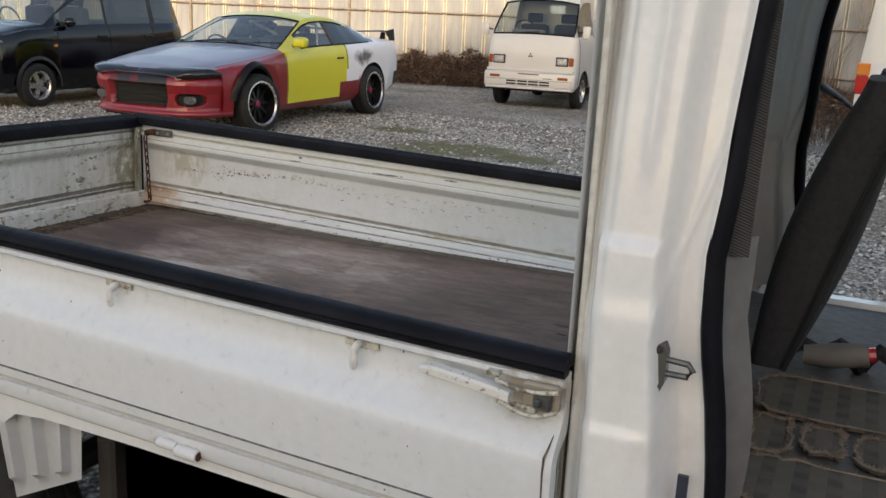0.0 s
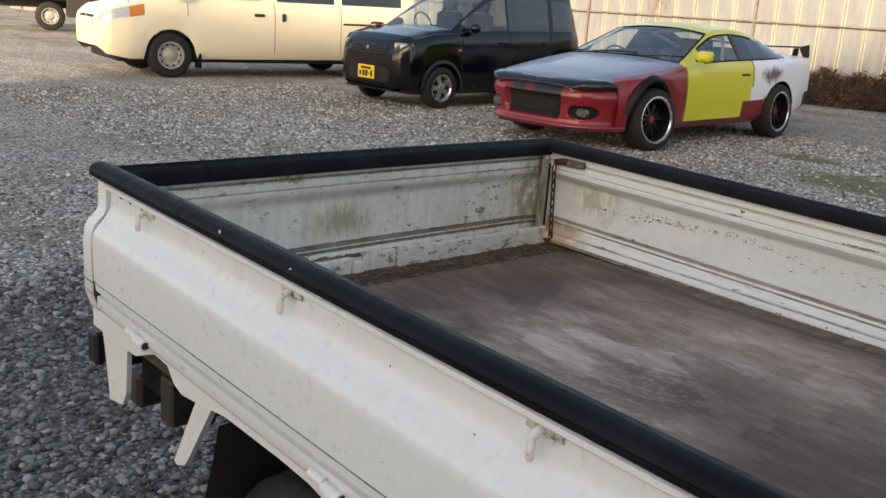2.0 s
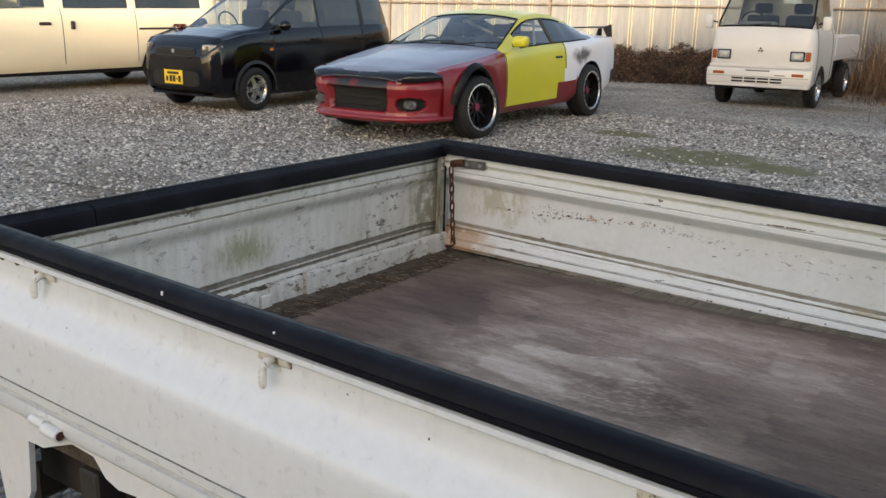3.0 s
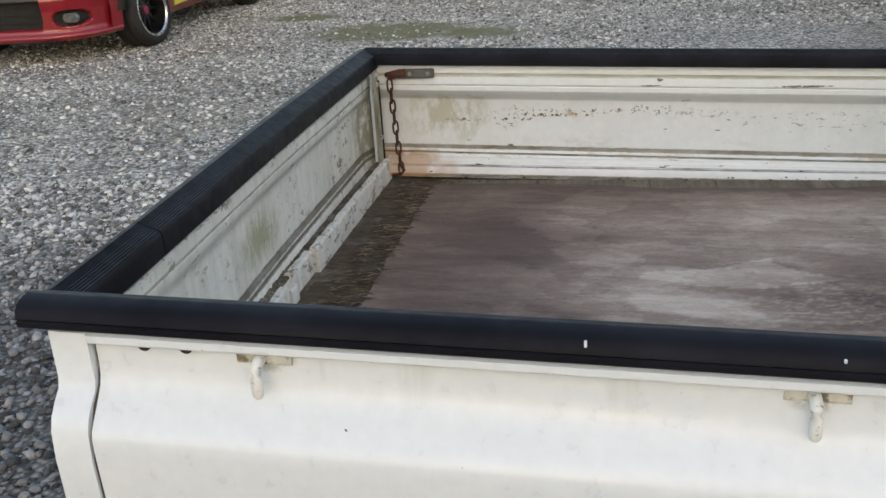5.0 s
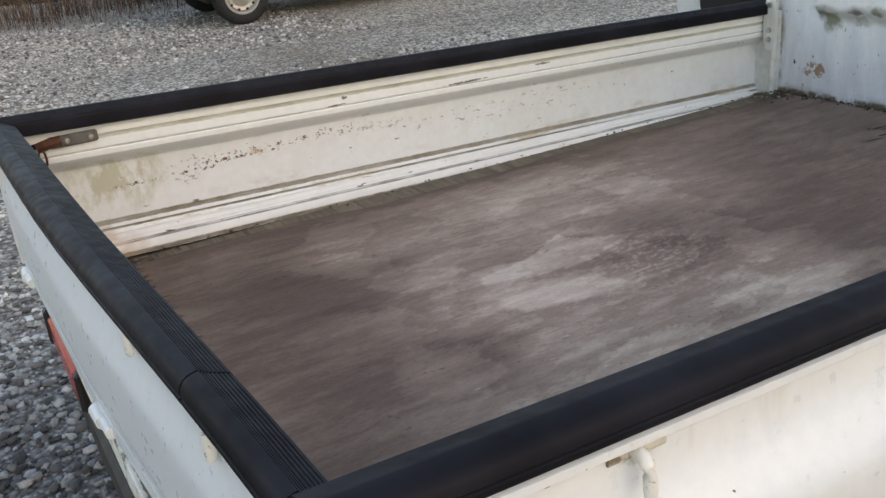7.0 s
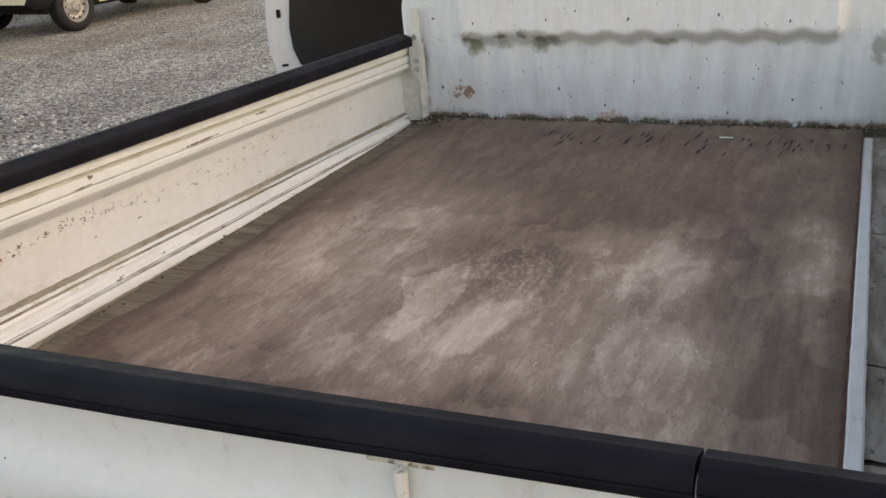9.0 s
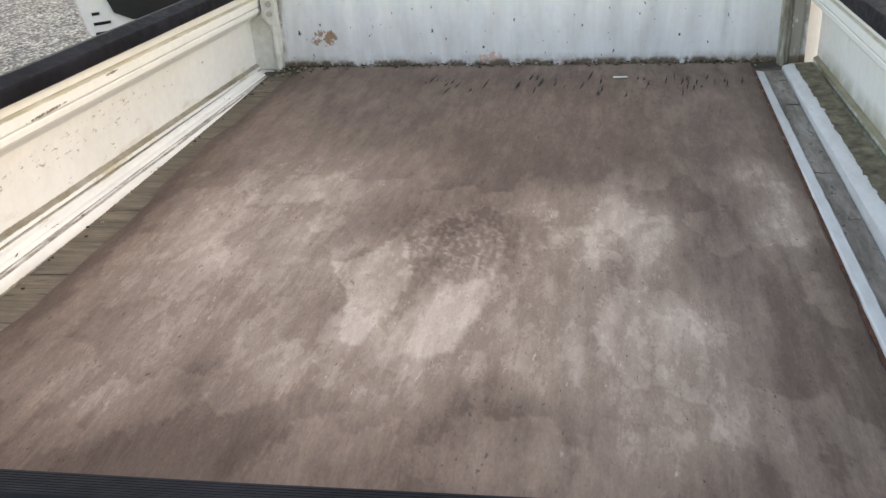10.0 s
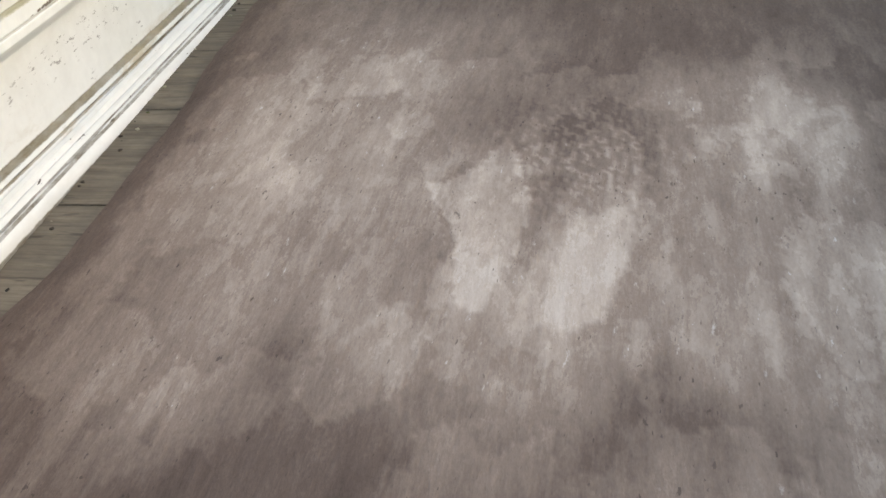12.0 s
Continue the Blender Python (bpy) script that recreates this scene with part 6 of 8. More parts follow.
def interior(parent, x0, x1, half, z0, z1, wheel_side, cloth=None):
    """Dark cabin floor, two front seats and a steering wheel behind the glass."""
    part("cabin_floor", boxed(x1, x0, -half, half, z0 - 0.25, z0, 0.02), M["under"], parent)
    for y in (-half * 0.5, half * 0.5):
        bm = bmesh.new()
        xs = x0 - 0.75
        box(bm, xs - 0.14, xs, y - 0.22, y + 0.22, z0 - 0.05, z1 - 0.22, 0.05, 2)
        box(bm, xs - 0.10, xs - 0.02, y - 0.12, y + 0.12, z1 - 0.20, z1 - 0.06, 0.03, 2)
        part("car_seat", bm, cloth or M["seat"], parent, "cloth car seat")
    part("dashboard", boxed(x0 - 0.28, x0 - 0.02, -half * 0.92, half * 0.92, z0 - 0.1, z0 + 0.05, 0.04, 2), M["black"], parent)
    bm = bmesh.new()
    pts = [(x0 - 0.33 + 0.05 * math.sin(a), wheel_side * half * 0.5 + 0.17 * math.cos(a), z0 + 0.10 + 0.15 * math.sin(a)) for a in (2 * math.pi * k / 20 for k in range(21))]
    part("steering_wheel", tube(bm, pts, 0.012, 6, cap=False), M["black"], parent, smooth=True)


def oval(centre, rx, rz, depth, axis="x", seg=24, power=1.0):
    """A rounded plate; its face looks along the axis."""
    bm = bmesh.new()
    c = Vector(centre)
    rings = []
    for off, k in ((0.0, 1.0), (depth * 0.7, 0.97), (depth, 0.85)):
        ring = []
        for q in range(seg):
            a = 2 * math.pi * q / seg
            u = rx * k * abs(math.cos(a)) ** power * (1 if math.cos(a) > 0 else -1)
            v = rz * k * abs(math.sin(a)) ** power * (1 if math.sin(a) > 0 else -1)
            ring.append(bm.verts.new(c + (Vector((off, u, v)) if axis == "x" else Vector((u, off, v)))))
        rings.append(ring)
    for r0, r1 in zip(rings, rings[1:]):
        for q in range(seg):
            bm.faces.new((r0[q], r0[(q + 1) % seg], r1[(q + 1) % seg], r1[q]))
    bm.faces.new(rings[-1])
    return bm


def mirror_pod(parent, x, y, z, side, mat, size=(0.09, 0.10, 0.065)):
    bm = bmesh.new()
    bmesh.ops.create_icosphere(bm, subdivisions=3, radius=1.0)
    for v in bm.verts:
        v.co = Vector((x + max(v.co.x, -0.35) * size[0], y + side * (size[1] * 0.6 + v.co.y * size[1]), z + v.co.z * size[2]))
    ob = part("door_mirror", bm, mat, parent, "", smooth=True, angle=50)
    part("mirror_stalk", boxed(x - 0.03, x + 0.03, min(y, y + side * 0.07), max(y, y + side * 0.07), z - 0.06, z - 0.02, 0.01), mat, ob)


M["fog_lens"] = plain("dull_fog_lens", (0.16, 0.165, 0.165), 0.12, 0.3, 0.5, 25, 0)
P_RED = car_paint("red_panel_paint", (0.20, 0.004, 0.010), 0.34, 0.35, 0.03)
P_YELLOW = car_paint("yellow_panel_paint", (0.60, 0.555, 0.028), 0.36, 0.35, 0.06)
P_WHITE = car_paint("white_panel_paint", (0.72, 0.72, 0.70), 0.32, 0.5, 0.1)
P_BLACK = car_paint("black_car_paint", (0.002, 0.002, 0.004), 0.14, 0.05, 0.0)
P_CREAM = car_paint("cream_van_paint", (0.86, 0.77, 0.56), 0.34, 0.4, 0.06)
P_KEI = car_paint("white_minitruck_paint", (0.62, 0.605, 0.57), 0.36, 0.4, 0.1)
M["flare"] = plain("black_fender_flare", (0.010, 0.010, 0.012), 0.45)


n = Nodes("oversprayed_white_paint", 0.38)
n.bsdf.inputs["Coat Weight"].default_value = 0.3
spray = n.math("MULTIPLY", n.spot((-2.30, 0.85, 0.74), (0.34, 0.5, 0.16)), n.ramp(n.noise(5, 4), (0.35, 0.5), (0.65, 1.6)))
n.colour(n.mix(n.ramp(spray, (0.2, 0.0), (0.6, 0.9)), (0.74, 0.74, 0.76), (0.03, 0.03, 0.035)))
P_OVERSPRAY = n.mat
n = Nodes("lilac_bonnet_paint", 0.42)
n.bsdf.inputs["Coat Weight"].default_value = 0.25
smear = n.math("MULTIPLY", n.spot((-0.30, 0.15, 0.85), (0.30, 0.55, 0.3)), n.ramp(n.noise(4, 4, 0.6, (2, 1, 1)), (0.4, 0.0), (0.62, 1.6)))
n.colour(n.mix(n.ramp(smear, (0.15, 0.0), (0.5, 0.75)), n.ramp(n.noise(2.5, 5), (0.35, (0.165, 0.18, 0.235)), (0.7, (0.22, 0.235, 0.29))), (0.07, 0.06, 0.09)))
P_BONNET = n.mat


def coupe():
    """The multi-coloured drift coupe."""
    car = thing("sports_coupe", "drift coupe with red bumper, yellow door and mismatched panels", "car", on_yard(-4.42, 6.96, -88.5))
    b = Body(car, 0.93, 4.46,
             low=[(0, 0.22), (0.2, 0.20), (0.5, 0.20), (1.4, 0.20), (2.9, 0.20), (4.0, 0.26), (4.46, 0.34)],
             belt=[(0, 0.55), (0.04, 0.60), (0.10, 0.640), (0.2, 0.662), (0.5, 0.702), (1.0, 0.768), (1.5, 0.835), (1.9, 0.86), (3.0, 0.89), (3.6, 0.925), (4.2, 0.925), (4.38, 0.89), (4.46, 0.80)],
             top=[(0, 0.575), (0.04, 0.625), (0.10, 0.672), (0.2, 0.712), (0.5, 0.775), (1.0, 0.842), (1.45, 0.895), (1.80, 1.06), (2.12, 1.205), (2.3, 1.25), (2.6, 1.265), (2.9, 1.245), (3.2, 1.185), (3.5, 1.09), (3.82, 0.985), (4.25, 0.965), (4.40, 0.93), (4.46, 0.82)],
             edge=[(0, 0.565), (0.04, 0.615), (0.10, 0.660), (0.2, 0.695), (0.5, 0.745), (1.0, 0.808), (1.45, 0.865), (1.80, 1.02), (2.12, 1.16), (2.3, 1.205), (2.6, 1.22), (2.9, 1.20), (3.2, 1.14), (3.5, 1.05), (3.82, 0.955), (4.25, 0.94), (4.40, 0.905), (4.46, 0.81)],
             wide=[(0, 0.36), (0.02, 0.45), (0.06, 0.54), (0.12, 0.625), (0.22, 0.705), (0.35, 0.765), (0.48, 0.795), (0.62, 0.825), (0.78, 0.855), (0.93, 0.865), (1.2, 0.865), (1.6, 0.845), (2.6, 0.845), (3.1, 0.86), (3.45, 0.875), (3.9, 0.86), (4.25, 0.80), (4.40, 0.72), (4.46, 0.62)],
             roof=[(0, 0.30), (0.1, 0.44), (0.3, 0.57), (1.0, 0.69), (1.45, 0.715), (1.8, 0.64), (2.12, 0.57), (2.6, 0.545), (3.0, 0.545), (3.5, 0.58), (3.82, 0.66), (4.25, 0.66), (4.46, 0.52)],
             arches=[(0.89, 0.355, 0.33), (3.455, 0.36, 0.31)])

    def sort(s, j, p):
        g = len(SIDE)
        if j == -1:
            return None if s < 1 else "rear_bumper*"
        if s < 0.40 and j < 5 or s < 0.05:
            return None
        if s < 1.45 and j >= (g - 1 if s < 0.34 else g if s < 0.42 else g + 1):
            return "bonnet*"
        if s < 1.46 and j < g + 3:
            return "front_fender" if not (s > 1.26 and j == 0) else "side_skirt"
        if 1.45 <= s < 2.12 and j >= g + 3:
            return "windscreen*"
        if 3.10 <= s < 3.82 and j >= g + 3:
            return "rear_window*"
        if j >= g + 3:
            return "roof*" if s < 3.2 else "boot_lid*"
        if g <= j < g + 3 and s < 3.62:
            if j == g + 2 and s < 3.2:
                return "roof*"
            if s < 1.82:
                return "roof*"
            return "door_window" if s < 2.58 else ("quarter_window" if s < 3.56 - 0.12 * (j - g) else "rear_quarter")
        if j <= 0 and 1.26 < s < 3.12:
            return "side_skirt"
        if 1.46 <= s < 2.80 - 1.6 * max(0.0, 0.56 - p.z) ** 1.3:
            return "door" if p.z > 0.31 else "side_skirt"
        if s < 3.20 and p.z < 0.48:
            return "side_skirt"
        if s > 4.12 and p.z < 0.56:
            return "rear_bumper*"
        if s > 4.30 and p.z > 0.47 and j < g - 1:
            return "tail_lamp"
        return "rear_quarter"

    smoked = plain("smoked_quarter_glass", (0.008, 0.008, 0.010), 0.12, 0, 0.2, 10, 0)
    mats = {"rear_bumper": M["flare"], "front_fender": P_RED, "bonnet": P_BONNET,
            "side_skirt": P_RED, "windscreen": M["glass"], "rear_window": M["glass"], "roof": P_YELLOW, "boot_lid": P_WHITE, "door_window": M["glass"], "quarter_window": smoked,
            "door": P_YELLOW, "tail_lamp": M["red_lens"], "rear_quarter": P_OVERSPRAY}
    labels = {"bonnet": "pale lilac-white bonnet", "door": "hand-painted yellow door", "roof": "yellow roof", "rear_quarter": "white quarter panel with dark overspray", "front_fender": "red front wing"}
    b.build(sort, mats, labels, 42)
    lens = plain("smoked_headlight", (0.010, 0.010, 0.012), 0.10, 0, 0.3, 20, 0)

    def skin(s, row, out):
        """A point on the body at a fractional row, lifted off its skin."""
        k = min(int(row), b.rows - 2)
        q = b.point(s, k).lerp(b.point(s, k + 1), row - k)
        return Vector((q.x + out * max(0.0, 1 - 3 * s), q.y + out * min(1.0, 0.35 + 2 * s), q.z + out * 0.6))

    b.screen_seal(1.45, 2.12, len(SIDE) + 3, car, 0.010)
    for side in (1, -1):
        b.seam(1.46, 1, 6, side, car)
        b.seam(2.80, 3, 7, side, car)
        # long smoked headlights, blunt at their outer end
        bm = bmesh.new()

        def row_at(s, z):
            """The row of the half section at s that lies at height z."""
            for k in range(b.rows - 1):
                z0, z1 = b.point(s, k).z, b.point(s, k + 1).z
                if z0 <= z <= z1:
                    return k + (z - z0) / max(z1 - z0, 1e-6)
            return b.rows - 1.001

        def lamp(u, v):
            s = 0.045 + 0.33 * u ** 1.5
            low = 0.588 + 0.022 * u ** 2
            high = 0.625 + 0.068 * math.sin(min(u * 1.5, 1.0) * math.pi / 2) - 0.045 * smoothstep(0.80, 1.0, u)
            edge = math.sin(math.pi * v) ** 0.4 * math.sin(math.pi * min(max(u, 0.03), 0.97)) ** 0.3
            q = skin(s, row_at(s, low + (high - low) * v), 0.010 + 0.022 * edge)
            return (q.x, q.y * side, q.z)

        sheet(bm, 26, 8, lamp)
        part("headlight", bm, lens, car, "smoked dark headlight", smooth=True, angle=60)
        # black seals round the side glass, and the dark post between the panes
        for row in (len(SIDE), len(SIDE) + 2):
            pts = [b.point(1.84 + (3.40 - 0.35 * (row > len(SIDE)) - 1.84) * k / 16, row) for k in range(17)]
            part("window_seal", tube(bmesh.new(), [(q.x, q.y * side, q.z) for q in pts], 0.011, 6), M["rubber"], car, smooth=True)
        pts = [b.point(2.58, len(SIDE) + k) for k in range(3)]
        part("window_post", tube(bmesh.new(), [(q.x, q.y * side, q.z) for q in pts], 0.020, 6), M["black"], car, smooth=True)
        # black bolt-on flares over the front wheels
        bm = bmesh.new()

        def flare(u, v):
            a = radians(-82 + 150 * u)
            rx, rz = 0.300 + 0.068 * v, 0.372 + 0.074 * v
            return (0.085 - rx * math.sin(a), side * (0.852 + 0.052 * math.sin(math.pi * min(v * 0.75 + 0.15, 1)) - 0.026 * v - 0.05 * smoothstep(0.25, 0.0, u)), 0.315 + rz * math.cos(a))

        sheet(bm, 30, 6, flare)
        bmesh.ops.solidify(bm, geom=bm.faces[:], thickness=0.006)
        part("wheel_flare", bm, M["flare"], car, "black bolt-on wheel flare", smooth=True)
        if side > 0:
            pod = part("door_mirror", boxed(b.axle - 1.72, b.axle - 1.60, side * 0.88 - 0.08, side * 0.88 + 0.09, 0.885, 1.00, 0.040, 3), P_YELLOW, car, "yellow block-shaped door mirror", smooth=True, angle=60)
            part("mirror_stalk", boxed(b.axle - 1.69, b.axle - 1.63, side * 0.79, side * 0.83, 0.885, 0.93, 0.01), M["black"], pod)
        part("door_handle", boxed(b.axle - 2.70, b.axle - 2.55, min(side * 0.838, side * 0.856), max(side * 0.838, side * 0.856), 0.735, 0.757, 0.006), M["black"], car)
        wheel(car, 0, side * 0.765, 0.312, 0.312, 0.262, 0.226, "deep", side, "stretched tyre on a deep-lip wheel", steer=-6, camber=side * 4)
        wheel(car, -2.525, side * 0.775, 0.312, 0.312, 0.235, 0.226, "deep", side, "wide tyre on a deep-lip wheel", camber=side * 3)
        part("fog_lamp", oval((0.775, side * 0.555, 0.378), 0.072, 0.044, 0.030, power=0.75), M["fog_lens"], car, "clear fog lamp in a dark recess", smooth=True)
    # the bumper: a skin round the nose with a wide mouth and two lamp recesses
    plan = [(0.0, 0.0), (0.20, 0.006), (0.34, 0.020), (0.46, 0.048), (0.56, 0.092), (0.64, 0.155), (0.705, 0.245), (0.75, 0.35), (0.782, 0.47), (0.80, 0.53)]
    skirt = [(0.205, 0.040), (0.218, 0.012), (0.235, 0.0), (0.252, 0.004), (0.270, 0.022), (0.300, 0.028), (0.44, 0.018), (0.490, 0.004), (0.525, -0.002), (0.560, 0.004), (0.590, 0.020), (0.615, 0.048), (0.645, 0.095)]

    def mouth(y, z):
        return smoothstep(0.030, 0.0, max(abs(z - 0.415) - 0.092, abs(y) - 0.345 + 0.25 * max(0.0, 0.38 - z)))

    def recess(y, z):
        q = (abs(abs(y) - 0.575) / 0.118) ** 2.6 + (abs(z - 0.380) / 0.060) ** 2.6
        return smoothstep(1.35, 0.85, q)

    NU, NV = 150, 60
    table = {}
    for i in range(NU + 1):
        a = -1 + 2 * i / NU
        y = 0.800 * (abs(a) ** 0.80) * (1 if a > 0 else -1)
        back = interp(abs(y), plan)
        slope = (interp(abs(y) + 0.01, plan) - interp(max(abs(y) - 0.01, 0), plan)) / 0.02
        nx, ny = 1 / math.hypot(1, slope), slope / math.hypot(1, slope) * (1 if a > 0 else -1)
        for j in range(NV + 1):
            z = 0.205 + 0.440 * j / NV
            depth = interp(z, skirt) + 0.075 * mouth(y, z) + 0.055 * recess(y, z)
            table[i, j] = (y, z, (0.935 - back - depth * nx, y - depth * ny, z))
    skins = {}
    for i in range(NU):
        for j in range(NV):
            y, z = table[i, j][0] + 0.003, table[i, j][1] + 0.004
            which = "mouth" if mouth(y, z) > 0.5 else ("recess_l" if y > 0 else "recess_r") if recess(y, z) > 0.55 else "strip" if z > 0.530 and abs(y) < 0.37 else "red"
            bm, known = skins.setdefault(which, (bmesh.new(), {}))
            ring = []
            for key in ((i, j), (i + 1, j), (i + 1, j + 1), (i, j + 1)):
                if key not in known:
                    known[key] = bm.verts.new(table[key][2])
                ring.append(known[key])
            bm.faces.new(ring)
    bumper = part("front_bumper", skins["red"][0], P_RED, car, "red front bumper", smooth=True, angle=50)
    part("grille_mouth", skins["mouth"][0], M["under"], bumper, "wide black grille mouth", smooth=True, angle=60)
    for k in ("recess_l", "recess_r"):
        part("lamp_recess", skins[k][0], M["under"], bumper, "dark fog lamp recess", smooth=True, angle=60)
    tape = Nodes("taped_nose", 0.4)
    tape.colour(tape.mix(tape.ramp(tape.noise(7, 3, 0.5, (1, 1, 0.3)), (0.56, 0.0), (0.60, 0.8)), (0.010, 0.010, 0.013), (0.13, 0.004, 0.008)))
    part("nose_strip", skins["strip"][0], tape.mat, bumper, "black taped strip with red showing through", smooth=True, angle=60)
    for k in range(3):
        part("grille_bar", boxed(0.838, 0.848, -0.31, 0.31, 0.355 + 0.055 * k, 0.361 + 0.055 * k, 0.002), M["black"], bumper)
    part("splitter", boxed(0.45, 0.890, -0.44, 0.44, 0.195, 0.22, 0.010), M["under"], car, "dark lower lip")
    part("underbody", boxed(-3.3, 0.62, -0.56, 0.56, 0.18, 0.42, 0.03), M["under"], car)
    interior(car, b.axle - 1.45, b.axle - 3.6, 0.62, 0.72, 1.16, -1)
    # roll cage and window sticker
    part("roll_bar", tube(bmesh.new(), [(-1.75, -0.5, 0.8), (-1.72, -0.48, 1.12), (-1.70, 0, 1.18), (-1.72, 0.48, 1.12), (-1.75, 0.5, 0.8)], 0.02, 8), M["paint_cab"], car, "white roll bar", smooth=True)
    part("cage_brace", tube(bmesh.new(), [(-1.74, 0.50, 0.78), (-1.72, -0.46, 1.12)], 0.018, 8), M["paint_cab"], car, "white diagonal cage brace", smooth=True)
    for k in (-0.6, 0.6):
        bm = prism(bmesh.new(), [(-3.32, 0.92), (-3.18, 0.92), (-3.24, 1.035), (-3.32, 1.035)], lambda u, v, s: (u, s, v), k - 0.012, k + 0.012)
        part("wing_stand", bm, M["black"], car, "black rear wing stand")
    bm = bmesh.new()
    sheet(bm, 20, 10, lambda u, v: (-3.17 - 0.20 * v, -0.70 + 1.40 * u, 1.03 + 0.02 * math.sin(v * 2.4) - 0.012 * math.cos((u - 0.5) * 6)))
    bmesh.ops.solidify(bm, geom=bm.faces[:], thickness=0.016)
    part("rear_wing", bm, M["black"], car, "black rear wing", smooth=True)
    for k in (-0.705, 0.705):
        bm = prism(bmesh.new(), [(-3.42, 0.93), (-3.28, 0.93), (-3.16, 1.03), (-3.18, 1.06), (-3.38, 1.085)], lambda u, v, s: (u, s, v), k - 0.007, k + 0.007)
        part("wing_endplate", bm, M["black"], car)
    part("inspection_sticker", boxed(-0.96, -0.945, 0.40, 0.47, 1.02, 1.07), plain("pale_pink_sticker", (0.7, 0.6, 0.58), 0.6), car).matrix_basis = pose(-0.015, 0.03, 0.09, 0, -20, 0)
    frit = plain("pale_screen_border", (0.42, 0.52, 0.50), 0.5, 0, 0.2, 20, 0)
    bm = bmesh.new()

    def border(u, v):
        q = b.point(1.50 + 0.58 * u, len(SIDE) + 3).lerp(b.point(1.50 + 0.58 * u, len(SIDE) + 4), 0.12 + 0.55 * v)
        return (q.x, -q.y, q.z + 0.006 + 0.010 * math.sin(math.pi * v))

    sheet(bm, 10, 4, border)
    rim = part("screen_border", bm, frit, car, "pale dotted windscreen border")
    for k in range(9):
        q = Vector(border(0.08 + 0.105 * k, 0.45)) + Vector((0.004, 0, 0.004))
        part("border_dot", oval(q, 0.007, 0.010, 0.004, seg=8), M["trim_grey"], rim)
    for k in (-0.35, 0.25):
        bm = tube(bmesh.new(), [(b.axle - 1.40, k, 0.905), (b.axle - 1.47, k + 0.25, 0.925), (b.axle - 1.50, k + 0.5, 0.93)], 0.008, 6)
        part("wiper", bm, M["black"], car, smooth=True)
    return car


coupe()


